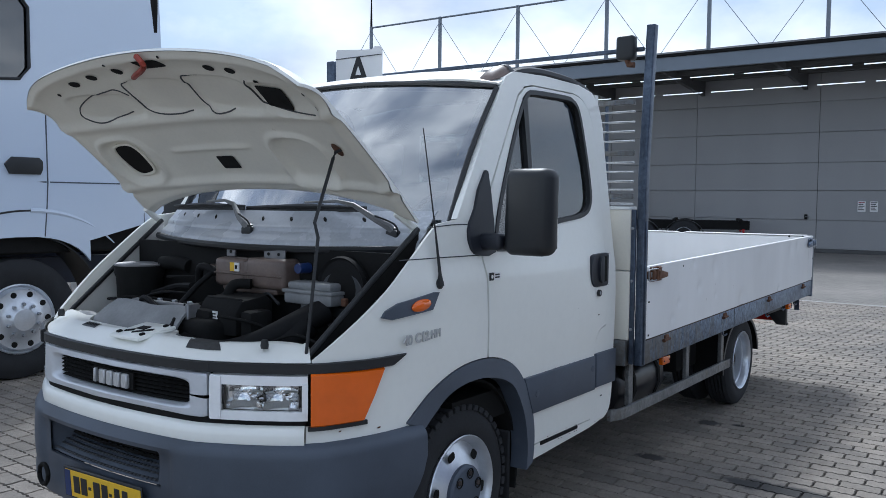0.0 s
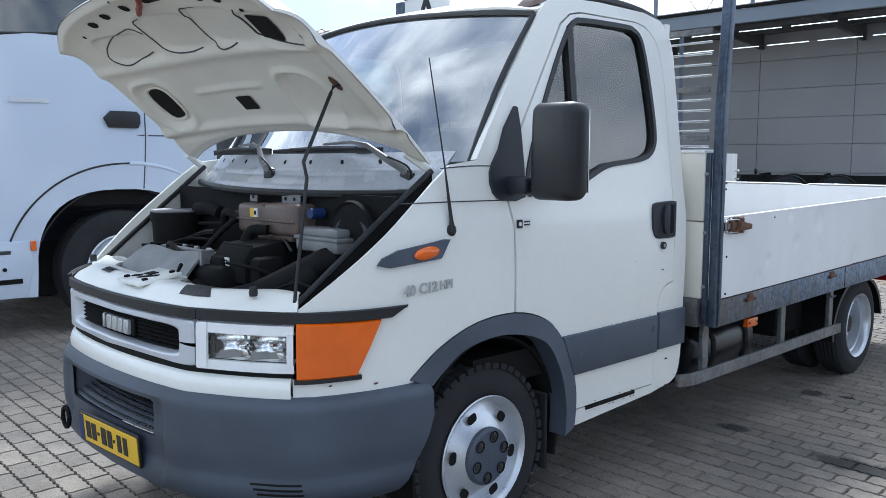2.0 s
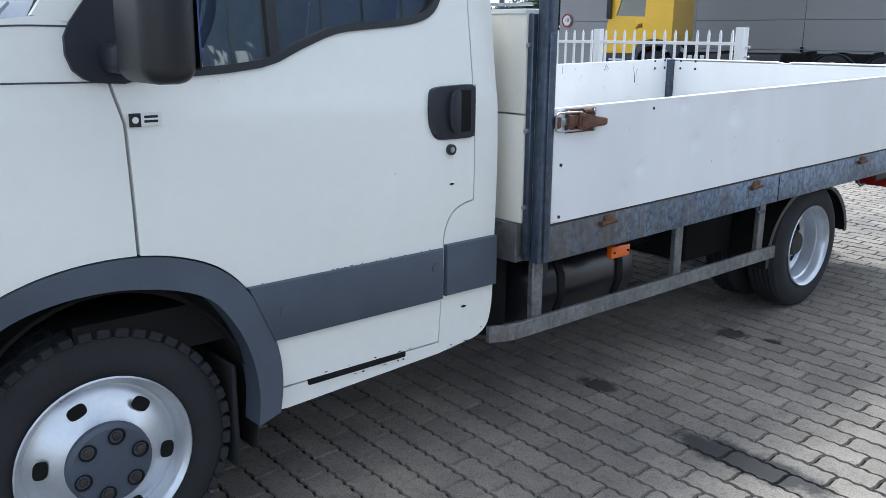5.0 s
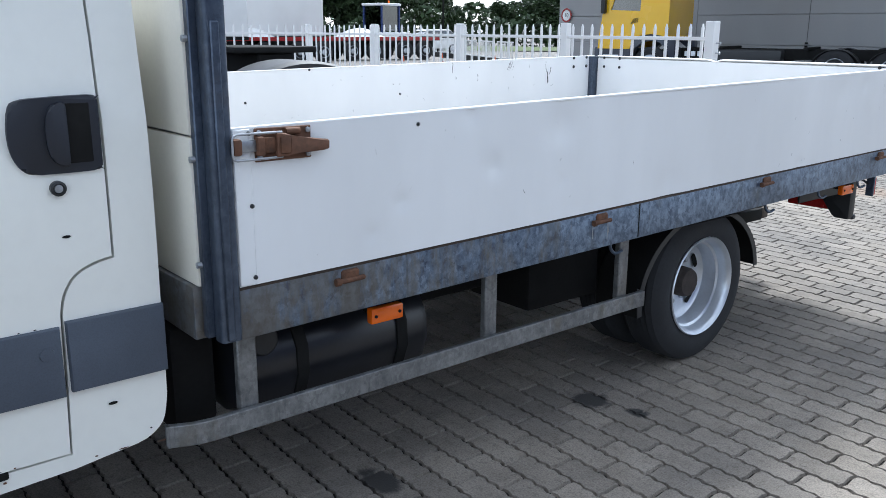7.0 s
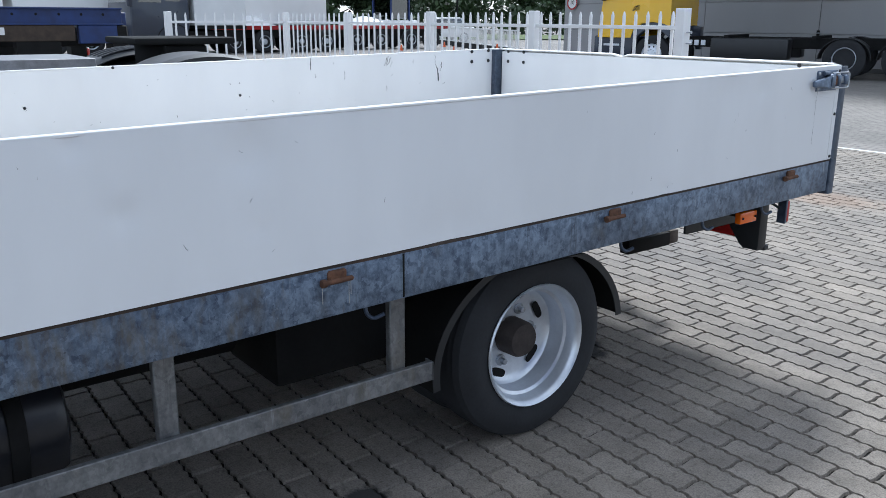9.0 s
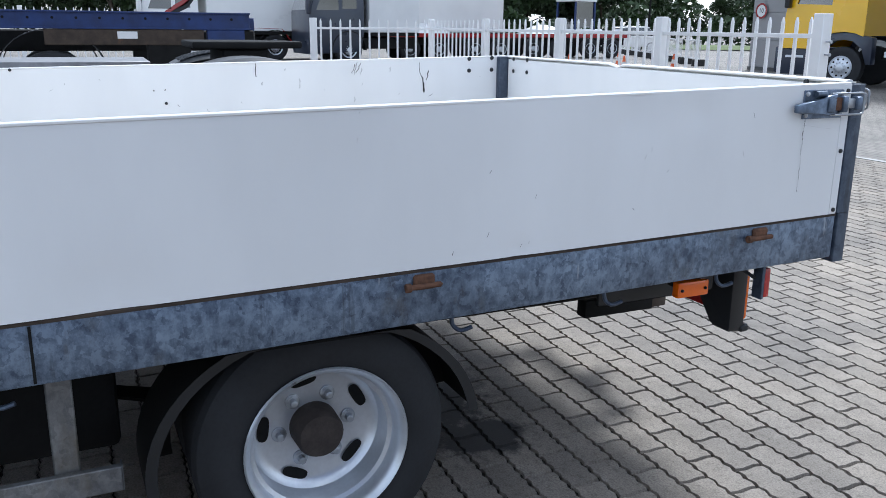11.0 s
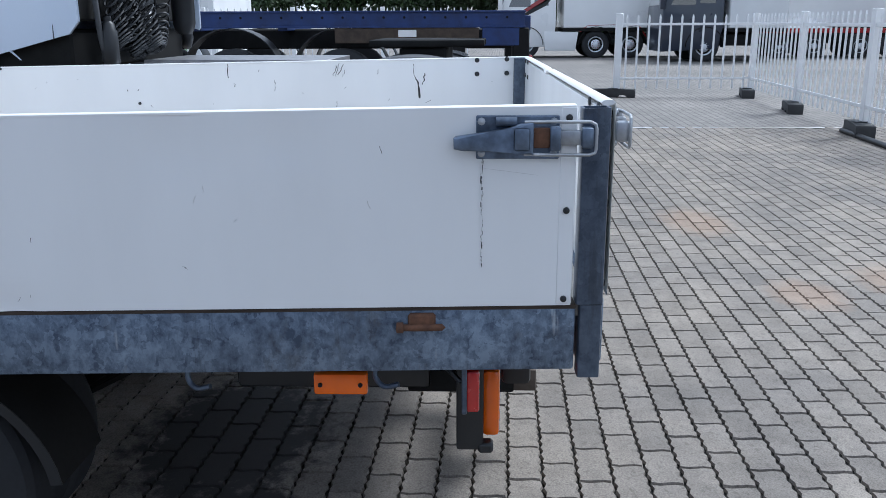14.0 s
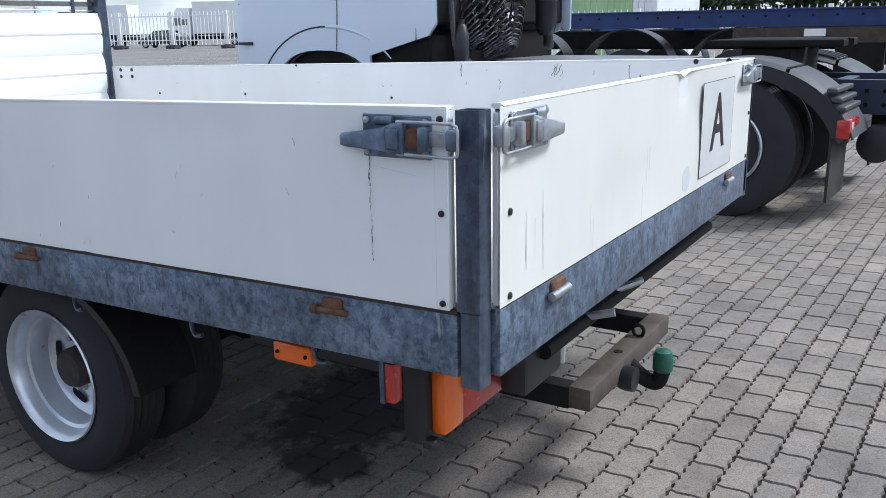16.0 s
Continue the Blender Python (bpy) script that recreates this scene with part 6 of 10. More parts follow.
# rear twin wheels
for sgn in (1, -1):
    wheel = new("rear_wheel")
    wheel.parent = truck
    wheel["label"] = "twin rear wheel with a deep silver rim"
    wheel.matrix_basis = Matrix.Translation((0, 3.75, 0.342)) @ (Matrix.Identity(4) if sgn > 0 else Matrix.Rotation(math.pi, 4, "Z"))
    part("tyre", tyre(B(), 0.785, 0.980, 0.342, 0.216, False), RUBBER, wheel, angle=30)
    part("tyre", tyre(B(), 0.535, 0.730, 0.342, 0.216, False), RUBBER, wheel, angle=30)
    bm = B()
    lathe(bm, [(0.74, 0.19), (0.80, 0.206), (0.955, 0.206), (0.972, 0.216), (0.980, 0.222), (0.985, 0.218), (0.976, 0.206), (0.962, 0.199), (0.930, 0.195), (0.925, 0.184), (0.86, 0.180), (0.852, 0.172), (0.845, 0.160), (0.842, 0.150), (0.836, 0.10), (0.835, 0.0)], (0, 0, 0), "x", 56)
    part("rim", bm, RIM, wheel, "deep silver painted steel rim")
    slot_holes(wheel, 0.847, 0.142, 5, 0.016, 0.037, 0.20)
    bolt_ring(wheel, 0.842, 0.098, 6, 0.012, STEEL, 0.1)
    for k in range(6):
        t = math.pi * k / 3 + 0.1
        part("washer", lathe(B(), [(0.836, 0.021), (0.842, 0.021), (0.844, 0.018), (0.844, 0.0)], (0, 0.098 * math.cos(t), 0.098 * math.sin(t)), "x", 14), STEEL, wheel)
    bm = B()
    lathe(bm, [(0.83, 0.068), (0.90, 0.066), (0.915, 0.058), (0.918, 0.0)], (0, 0, 0), "x", 32)
    part("hub", bm, HUBM, wheel, "rusty axle hub")
    bm = B()
    lathe(bm, [(0.50, 0.0), (0.50, 0.17), (0.70, 0.17), (0.70, 0.0)], (0, 0, 0), "x", 24)
    part("brake_drum", bm, UNDER, wheel)

# sill: dark step slot, chips and rust spots
part("sill_slot", box(B(), (0.955, 0.585, 0.411), (side_x(0.75, 0.42) + 0.006, 0.955, 0.430), 0.004), UNDER, truck, "dark slot along the sill")
random.seed(17)
for k in range(15):
    y = random.uniform(0.50, 1.32)
    z = random.choice([0.395, 0.405, 0.436, 0.44])
    w, h = random.uniform(0.003, 0.016), random.uniform(0.001, 0.0035)
    pts = [(y + w * math.cos(a) * random.uniform(0.6, 1), z + h * math.sin(a) * random.uniform(0.6, 1)) for a in [2 * math.pi * i / 8 for i in range(8)]]
    bm = B()
    bm.faces.new([bm.verts.new((side_x(p[0], p[1]) + 0.0045, p[0], p[1])) for p in pts])
    part("rust_spot", bm, RUST if k % 3 else UNDER, truck, smooth=False)
for k in range(13):
    y = random.uniform(0.42, 1.09)
    z = 0.757 + random.uniform(0, 0.002)
    w = random.uniform(0.002, 0.006)
    bm = B()
    bm.faces.new([bm.verts.new((side_x(y, z) + 0.0045, y + a, z + b)) for a, b in ((-w, 0), (w, 0), (w * 0.6, 0.0025), (-w * 0.5, 0.002))])
    part("paint_chip", bm, UNDER, truck, smooth=False)
random.seed(77)
for k in range(16):
    y = random.uniform(-0.72, -0.42)
    z = 0.705 + 0.02 * (y + 0.58) + random.uniform(-0.0015, 0.0015)
    w = random.uniform(0.004, 0.016)
    bm = B()
    bm.faces.new([bm.verts.new((side_x(y + a, z) + 0.0048, y + a, z + b)) for a, b in ((-w, 0), (-w * 0.3, -0.001), (w, 0.0004), (w * 0.6, 0.002), (-w * 0.5, 0.0015))])
    part("rust_spot", bm, RUST, truck, smooth=False)
for y, z, w in ((1.13, 0.965, 0.010), (1.20, 0.535, 0.012), (0.9, 1.02, 0.003), (0.35, 1.31, 0.002), (-0.70, 0.745, 0.008), (-0.55, 0.735, 0.010)):
    bm = B()
    bm.faces.new([bm.verts.new((side_x(y, z) + 0.0045, y + w * math.cos(a), z + 0.35 * w * math.sin(a))) for a in [2 * math.pi * i / 8 for i in range(8)]])
    part("paint_chip", bm, RUST if y < 0 else UNDER, truck, smooth=False)
# ---- flatbed truck: bed ----
def sy(y):
    return y if y < 1.52 else 1.52 + (y - 1.52) * 1.0268


def bz(y):
    return 0.0172 * (y - 1.5)


def lift(bm):
    """The bed rises a little towards the rear."""
    for v in bm.verts:
        v.co.y = sy(v.co.y)
        v.co.z += bz(v.co.y)
    return bm


def bed(name, bm, material, label="", parent=None, **k):
    return part(name, lift(bm), material, parent or truck, label, **k)


H0, H1 = 0.797, 1.188


def dented(x, y0, y1, z0, z1, out):
    """Board with soft dents."""
    dents = [(2.625, 1.108, 0.040, 0.0085), (2.335, 1.008, 0.024, 0.006), (3.205, 0.832, 0.045, 0.0075), (2.24, 1.166, 0.020, 0.005), (1.99, 0.945, 0.016, 0.006), (1.895, 0.866, 0.016, 0.005), (2.637, 0.925, 0.012, 0.004), (4.48, 1.12, 0.05, 0.005), (4.142, 0.812, 0.018, 0.005), (4.68, 1.13, 0.03, 0.004), (3.65, 1.06, 0.06, 0.003)]
    bm = B()
    def f(a, b):
        y, z = y0 + (y1 - y0) * a, z0 + (z1 - z0) * b
        d = sum(1.15 * h * math.exp(-((y - cy) ** 2 + (z - cz) ** 2) / (2 * r * r)) for cy, cz, r, h in dents)
        d += 0.002 * math.sin(y * 2.3)
        return (x - out * min(d, 0.0068 + 0.25 * (d - 0.0068) if d > 0.0068 else d), y, z)
    grid(bm, f, 260, 28)
    return bm


# near side board: core, faced sheet and top edge profile
side_a = bed("side_board", dented(1.118, 1.499, 5.228, H0, H1, 1), ALU, "white coated side board, dented and scratched", smooth=True)
bed("board_core", box(B(), (1.094, 1.499, H0), (1.1105, 5.228, H1 - 0.004), 0.002), ALU, "", side_a)
bed("board_edge", box(B(), (1.092, 1.499, H1 - 0.004), (1.119, 5.228, H1 + 0.004), 0.002), WHITEP, "", side_a)
bed("board_end", box(B(), (1.112, 5.199, H0 + 0.002), (1.1205, 5.2295, H1), 0.002), ALU, "", side_a)
bed("board_end", box(B(), (1.112, 1.500, H0 + 0.002), (1.1225, 1.545, H1), 0.002), ALU, "", side_a)
side_b = bed("side_board", box(B(), (-1.130, 1.520, H0), (-1.105, 5.30, H1), 0.003), ALU, "white coated side board, scuffed inside")
bed("board_edge", box(B(), (-1.132, 1.520, H1 - 0.003), (-1.103, 5.30, H1 + 0.004), 0.002), WHITEP, "", side_b)


def rivet(x, y, z, side, parent, mater=UNDER, r=0.010, tilt=True):
    bm = lathe(B(), [(0.0, r), (0.004, r * 0.9), (0.006, 0.0)], (0, 0, 0), "x", 12)
    for v in bm.verts:
        if side == "x":
            v.co = Vector((x + v.co.x, y + v.co.y, z + v.co.z))
        elif side == "-x":
            v.co = Vector((x - v.co.x, y + v.co.y, z + v.co.z))
        elif side == "y":
            v.co = Vector((x + v.co.y, y + v.co.x, z + v.co.z))
        else:
            v.co = Vector((x + v.co.y, y - v.co.x, z + v.co.z))
    part("rivet", bm, mater, parent)


for z in (1.168, 0.990, 0.811):
    rivet(1.1205, 5.313, z + bz(5.3), "x", side_a, BLACKP, 0.0068)
for z in (1.178, 1.0, 0.818):
    rivet(1.1225, 1.541, z, "x", side_a, BLACKP, 0.006)
rivet(1.118, 2.06, 1.168, "x", side_a, BLACKP, 0.006)
for y, z in ((5.080, 1.182), (5.080, 1.122), (5.208, 1.184), (5.208, 1.123), (1.60, 1.17), (1.60, 1.13), (1.70, 1.17), (1.70, 1.13), (1.93, 1.03), (2.62, 1.03), (3.6, 1.02), (3.0, 1.185)):
    rivet(-1.105, sy(y), z + bz(y), "x", side_b, BLACKP, 0.011 if y > 5 or y < 1.8 else 0.007)




# scratches on the far board's inner face
def scratch(pts, w, parent, x=-1.1042, mater=INK):
    bm = B()
    vs = []
    for y, z in pts:
        a = w * random.uniform(0.4, 1.0)
        vs.append((bm.verts.new((x, sy(y) - a, z + bz(y))), bm.verts.new((x, sy(y) + a, z + bz(y)))))
    for (a, b), (c, d) in zip(vs, vs[1:]):
        bm.faces.new((a, b, d, c))
    part("scratch", bm, mater, parent, smooth=False)


random.seed(5)
def wobble(y, z0, z1, lean=0.0, n=7, j=0.004):
    return [(y + lean * i / (n - 1) + random.uniform(-j, j), z0 + (z1 - z0) * i / (n - 1)) for i in range(n)]
for y, z0, z1, lean, w in ((4.83, 1.02, 1.105, -0.01, 0.0035), (4.815, 1.10, 1.17, -0.012, 0.0012), (4.845, 1.08, 1.13, 0.008, 0.0018), (4.00, 1.125, 1.188, 0.0, 0.0018), (4.025, 1.085, 1.10, 0.0, 0.0015), (4.20, 1.09, 1.11, 0.0, 0.001), (4.20, 1.065, 1.083, 0.0, 0.001), (4.47, 0.99, 1.015, 0, 0.0008),
                           (4.455, 1.125, 1.17, 0.018, 0.0014), (4.465, 1.12, 1.18, 0.02, 0.0010), (4.48, 1.13, 1.175, 0.02, 0.0016), (4.495, 1.12, 1.15, 0.015, 0.0008), (4.65, 1.13, 1.15, 0.0, 0.0007), (3.55, 1.075, 1.082, 0.0, 0.002), (3.60, 1.076, 1.084, 0.0, 0.002), (4.86, 1.0, 1.012, 0.02, 0.002)):
    scratch(wobble(y, z0, z1, lean), 1.5 * w, side_b)
# the long scrape below the rear catch
random.seed(23)
for k in range(30):
    z0 = 1.098 - 0.0072 * k
    scratch(wobble(5.055 + random.uniform(-0.0022, 0.0022), z0, z0 - random.uniform(0.004, 0.013), 0.0, 4, 0.0008), random.uniform(0.0004, 0.0022) * (1 - 0.018 * k), side_a, 1.1232, SCUFF if k % 3 == 1 else GREYG)

for k in range(26):
    y, z = random.uniform(1.7, 5.1), random.uniform(0.82, 1.18)
    scratch(wobble(y, z, z + random.uniform(0.004, 0.016), random.uniform(-0.01, 0.01), 4, 0.001), random.uniform(0.0004, 0.0011), side_a, 1.1222, random.choice([GREYG, SCUFF, SCUFF]))
for k in range(34):
    y, z = random.uniform(1.8, 5.2), random.uniform(0.86, 1.17)
    scratch(wobble(y, z, z + random.uniform(0.003, 0.012), random.uniform(-0.012, 0.012), 4, 0.002), random.uniform(0.0006, 0.0016), side_b, -1.1040, random.choice([GREYG, INK, SCUFF]))
scratch([(5.05 + 0.004 * i, 1.078 - 0.0006 * i) for i in range(28)], 0.0022, side_a, 1.1226, SCUFF)

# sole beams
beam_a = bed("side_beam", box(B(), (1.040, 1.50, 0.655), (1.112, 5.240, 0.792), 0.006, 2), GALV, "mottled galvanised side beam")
bed("beam_lip", box(B(), (1.06, 1.50, 0.786), (1.1132, 5.240, 0.7955), 0.002), LIPM, "", beam_a)
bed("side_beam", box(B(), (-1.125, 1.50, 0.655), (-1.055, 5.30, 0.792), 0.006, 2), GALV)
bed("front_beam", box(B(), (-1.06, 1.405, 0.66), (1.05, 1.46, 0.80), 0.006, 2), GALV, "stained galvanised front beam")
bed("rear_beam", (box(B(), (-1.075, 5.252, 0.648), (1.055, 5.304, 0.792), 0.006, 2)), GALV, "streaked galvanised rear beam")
for y in (3.05,):
    bed("weld_seam", box(B(), (1.111, y, 0.66), (1.1135, y + 0.006, 0.785), 0.001), UNDER, "", beam_a)
# unseen floor, its colour raised to bounce light onto the far board
bed("bed_floor", box(B(), (-1.14, 1.46, 0.765), (1.092, 5.27, 0.794)), mat("worn_plywood", (0.60, 0.56, 0.50), 0.8, var=0.2, scale=5, stretch=(1, 0.2, 1)), "unseen bed floor, kept pale to bounce light")
for k in range(7):
    y = 1.75 + 0.55 * k
    bed("cross_member", box(B(), (-1.05, y - 0.03, 0.64), (1.04, y + 0.03, 0.764), 0.004), UNDER)

# hinges along the beam
def hinge(y, h, mater=RUST):
    ob = bed("board_hinge", box(B(), (1.104, y - 0.032, h - 0.022), (1.122, y + 0.022, h + 0.016), 0.005), mater, "rusty board hinge")
    bed("hinge_pin", lathe(B(), [(y - 0.055, 0.007), (y - 0.054, 0.011), (y - 0.042, 0.011), (y - 0.04, 0.007), (y + 0.035, 0.007), (y + 0.042, 0.0)], (1.122, 0, h - 0.012), "y", 10), RUST, "", ob)
    if 2.5 < y < 3.0:
        for dy, h2 in ((-0.048, 0.040), (0.030, 0.055), (0.036, 0.030)):
            bed("drip", box(B(), (1.1115, y + dy, h - 0.03 - h2), (1.1134, y + dy + 0.0016, h - 0.022), 0.0005), SCUFF, "pale run of water scale", ob)
for y in (1.825, 2.85, 3.90, 4.945):
    hinge(y, 0.766)

# corner posts
def post(x0, x1, y0, y1, h0, h1, label, wall=0.005):
    bm = B()
    loop = [(x0, y0), (x1, y0), (x1, y1), (x0, y1)]
    inner = [(x0 + wall, y0 + wall), (x1 - wall, y0 + wall), (x1 - wall, y1 - wall), (x0 + wall, y1 - wall)]
    def ring(pts, z):
        return [bm.verts.new((x, y, z)) for x, y in pts]
    a, b, c, d = ring(loop, h0), ring(loop, h1), ring(inner, h1), ring(inner, h1 - 0.15)
    for r, s in ((a, b), (b, c), (c, d)):
        for i in range(4):
            bm.faces.new((r[i], r[(i + 1) % 4], s[(i + 1) % 4], s[i]))
    bm.faces.new(a)
    bm.faces.new(d)
    es = [e for e in bm.edges if abs(e.verts[0].co.z - e.verts[1].co.z) > 0.05 and (e.verts[0].co.xy - Vector(e.verts[0].co.xy)).length < 1 and min(v.co.z for v in e.verts) < h0 + 0.01]
    bmesh.ops.bevel(bm, geom=es, offset=0.006, segments=2, affect="EDGES", profile=0.5)
    return bed("corner_post", bm, GALV2, label)


post(1.066, 1.1155, 5.2395, 5.2920, 0.796, 1.184, "dark galvanised corner post, open at its top")
post(1.068, 1.1165, 5.2470, 5.2910, 0.640, 0.795, "galvanised corner post foot")
post(-1.140, -1.070, 5.237, 5.300, 0.640, 1.186, "dark galvanised corner post")
def lean(bm):
    """The post's top leans outwards."""
    for v in bm.verts:
        v.co.x += 0.028 * max(0, (v.co.z - 1.70) / 0.75)
    return bm


bm = B()
for z0, z1 in ((0.665, 1.20), (1.20, 1.70), (1.70, 2.465)):
    box(bm, (1.085, 1.440, z0), (1.132, 1.495, z1))
bmesh.ops.remove_doubles(bm, verts=bm.verts, dist=0.0005)
bmesh.ops.delete(bm, geom=[f for f in bm.faces if all(abs(v.co.z - z) < 0.001 for v in f.verts for z in (1.20,)) or all(abs(v.co.z - 1.70) < 0.001 for v in f.verts)], context="FACES_ONLY")
bmesh.ops.bevel(bm, geom=[e for e in bm.edges if abs(e.verts[0].co.z - e.verts[1].co.z) > 0.1], offset=0.010, segments=3, affect="EDGES", profile=0.5)
fp = part("front_post", lean(bm), GALV2, truck, "tall grey steel front post")
part("post_channel", box(B(), (1.131, 1.452, 0.67), (1.1385, 1.474, 1.44), 0.003), GALV2, fp)
part("post_edge", box(B(), (1.062, 1.422, 0.67), (1.086, 1.446, 1.50), 0.003), GALV2, fp)
for z in (0.86, 1.12, 1.40):
    part("post_bolt", lathe(B(), [(1.408, 0.0), (1.410, 0.008), (1.423, 0.008)], (1.074, 0, z), "y", 8), STEEL, fp)
fq = part("front_post", box(B(), (-1.14, 1.395, 0.665), (-1.068, 1.492, 2.465), 0.008, 2), GALV2, truck, "tall grey steel front post")
part("post_weld", tube(B(), [(-1.078 + 0.004 * math.sin(z * 31), 1.497, z) for z in [0.82 + 0.03 * i for i in range(30)]], 0.016, 6), GALV2, fq)

# headboard: white pressed planks
for k in range(3):
    z0, z1 = 0.80 + 0.235 * k, 1.032 + 0.235 * k
    bm = B()
    def plank(a, b):
        z = z0 + (z1 - z0) * b
        y = 1.478 + 0.018 * math.sin(math.pi * b) ** 0.6
        if 0.42 < b < 0.58:
            y -= 0.010
        return (-1.065 + 2.12 * a, y, z)
    grid(bm, plank, 2, 24, 0.02)
    bed("headboard_plank", bm, ALU, "white pressed headboard plank")
# front sheets in cream, which stands in for light reflected onto them
for k, (z0, z1) in enumerate(((0.80, 1.17), (1.175, 1.50))):
    part("headboard_front", box(B(), (-1.06, 1.415, z0), (1.062, 1.435, z1), 0.006, 2), HOODIN, truck, "headboard sheet toned cream for reflected light")
part("headboard_top", box(B(), (-1.065, 1.41, 1.498), (1.06, 1.50, 1.515), 0.003), ALU, truck)

# rack over the headboard
for z in (2.07, 1.80, 1.57):
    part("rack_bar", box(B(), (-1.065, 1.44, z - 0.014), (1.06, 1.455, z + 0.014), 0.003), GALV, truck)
for k, z in enumerate((2.02, 1.965, 1.915, 1.865, 1.75, 1.70, 1.65, 1.605, 1.53)):
    part("rack_rod", tube(B(), [(-1.065, 1.447, z), (-0.5, 1.447, z + 0.006 * math.sin(k)), (0.4, 1.447, z - 0.006 * math.cos(k * 2)), (1.06, 1.447, z)], 0.006, 6), STEEL, truck)
for x in (0.90, 0.30, -0.30, -0.92):
    part("rack_upright", tube(B(), [(x, 1.46, 1.50), (x - 0.01, 1.46, 2.07)], 0.010, 6), GALV2, truck)
part("cross_bar", box(B(), (-1.065, 1.44, 2.333), (1.10, 1.465, 2.355), 0.004), GALV2, truck, "galvanised cross bar above the cab")
bm = B()
box(bm, (0.965, 1.385, 2.285), (1.065, 1.455, 2.415), 0.02, 3)
spot = part("work_light", bm, BLACKP, truck, "black work light on the post")
part("light_bracket", tube(B(), [(1.02, 1.42, 2.29), (1.03, 1.42, 2.262), (1.06, 1.42, 2.26)], 0.016, 8), RUST, spot)
part("light_glass", box(B(), (0.978, 1.455, 2.298), (1.052, 1.460, 2.402), 0.002), CLEARL, spot)
bm = B()
prism(bm, [(-1.06, 2.26), (-0.66, 2.26), (-0.66, 2.50), (-0.675, 2.525), (-0.72, 2.53), (-0.745, 2.512), (-0.80, 2.515), (-1.05, 2.535), (-1.06, 2.52)], "y", 1.405, 1.412)
wsign = part("warning_sign", bm, WHITEP, truck, "white plate with a black letter on the rack")
letters("sign_letter", "A", 0.30, facing_front(-0.86, 1.4045, 2.355), INK, wsign, 0.001, bold=0.004)
part("sign_fold", box(B(), (-1.06, 1.400, 2.47), (-0.66, 1.405, 2.475)), GREYG, wsign)

# catches: base plate, lever, bow and keeper
def catch(name, m, mater, lever, label):
    """Local x along the board towards the post, y up, z out."""
    def go(bm):
        bmesh.ops.transform(bm, matrix=m, verts=bm.verts)
        return bm
    ob = part(name, go(box(B(), (-0.082, -0.041, 0.0), (0.075, 0.041, 0.006), 0.002)), mater, truck, label)
    bm = B()
    prism(bm, [(-0.124, -0.020), (-0.125, 0.000), (-0.120, 0.004), (-0.05, 0.014), (-0.02, 0.020), (0.0, 0.027), (0.0255, 0.030), (0.0255, -0.031), (0.0, -0.029), (-0.02, -0.026), (-0.11, -0.023)], "z", 0.010, 0.028, 0.005)
    part("catch_lever", go(bm), lever, ob)
    part("lever_rib", go(box(B(), (-0.012, -0.022, 0.026), (0.018, 0.020, 0.033), 0.005, 2)), lever, ob)
    part("catch_hook", go(box(B(), (0.0245, -0.019, 0.006), (0.057, 0.019, 0.020), 0.004, 2)), RUST, ob, "orange rusted hook")
    part("catch_clip", go(box(B(), (0.056, -0.024, 0.005), (0.076, 0.022, 0.026), 0.004, 2)), lever, ob)
    part("catch_tongue", go(box(B(), (0.074, -0.014, 0.005), (0.116, 0.014, 0.015), 0.003, 2)), STEEL, ob)
    bm = B()
    bow = [(0.008, 0.030, 0.020), (0.06, 0.031, 0.022), (0.130, 0.031, 0.022), (0.140, 0.026, 0.022), (0.142, 0.018, 0.022), (0.142, -0.020, 0.022), (0.140, -0.027, 0.022), (0.130, -0.031, 0.022), (0.06, -0.031, 0.022), (0.008, -0.030, 0.020)]
    tube(bm, bow, 0.0032, 8)
    part("catch_bow", go(bm), STEEL, ob, "bent steel wire bow")
    part("keeper", go(box(B(), (0.115, -0.020, -0.004), (0.138, 0.020, 0.024), 0.006, 2)), lever, ob)
    for x in (-0.072, 0.064):
        for y in (-0.030, 0.030):
            part("catch_bolt", go(lathe(B(), [(0.005, 0.0075), (0.010, 0.007), (0.012, 0.0)], (x, y, 0), "z", 8)), STEEL, ob)
    part("catch_roller", go(lathe(B(), [(-0.045, 0.0), (-0.045, 0.009), (-0.006, 0.009), (-0.006, 0.0)], (0, 0.030, 0.012), "x", 10)), lever, ob)
    return ob


R3 = Matrix(((0, 0, 1, 0), (1, 0, 0, 0), (0, 1, 0, 0), (0, 0, 0, 1)))
RUSTL = mat("rusty_catch", (0.15, 0.075, 0.045), 0.75, metal=0.3, var=0.3, scale=25, stain=(0.08, 0.045, 0.03), stain_amt=0.3, stain_scale=18)
BLUESTEEL = mat("blue_grey_catch", (0.15, 0.19, 0.26), 0.42, metal=0.6, var=0.4, scale=26, stain=(0.17, 0.10, 0.055), stain_amt=0.16, stain_scale=26, bump=0.0008, bscale=70)
catch("board_catch", Matrix.Translation((1.1185, 5.220, 1.197)) @ R3, BLUESTEEL, BLUESTEEL, "blue-grey steel catch on the side board")
catch("board_catch", Matrix.Translation((1.120, 1.630, 1.148)) @ R3 @ Matrix.Diagonal((-1, 1, 1, 1)), RUSTL, RUSTL, "brown rusty catch on the side board")
RB = Matrix(((-1, 0, 0, 0), (0, 0, 1, 0), (0, 1, 0, 0), (0, 0, 0, 1)))
RBm = RB @ Matrix.Diagonal((-1, 1, 1, 1))
catch("board_catch", Matrix.Translation((0.955, 5.411, 1.203)) @ RBm, STEEL, STEEL, "worn zinc catch on the tailboard")
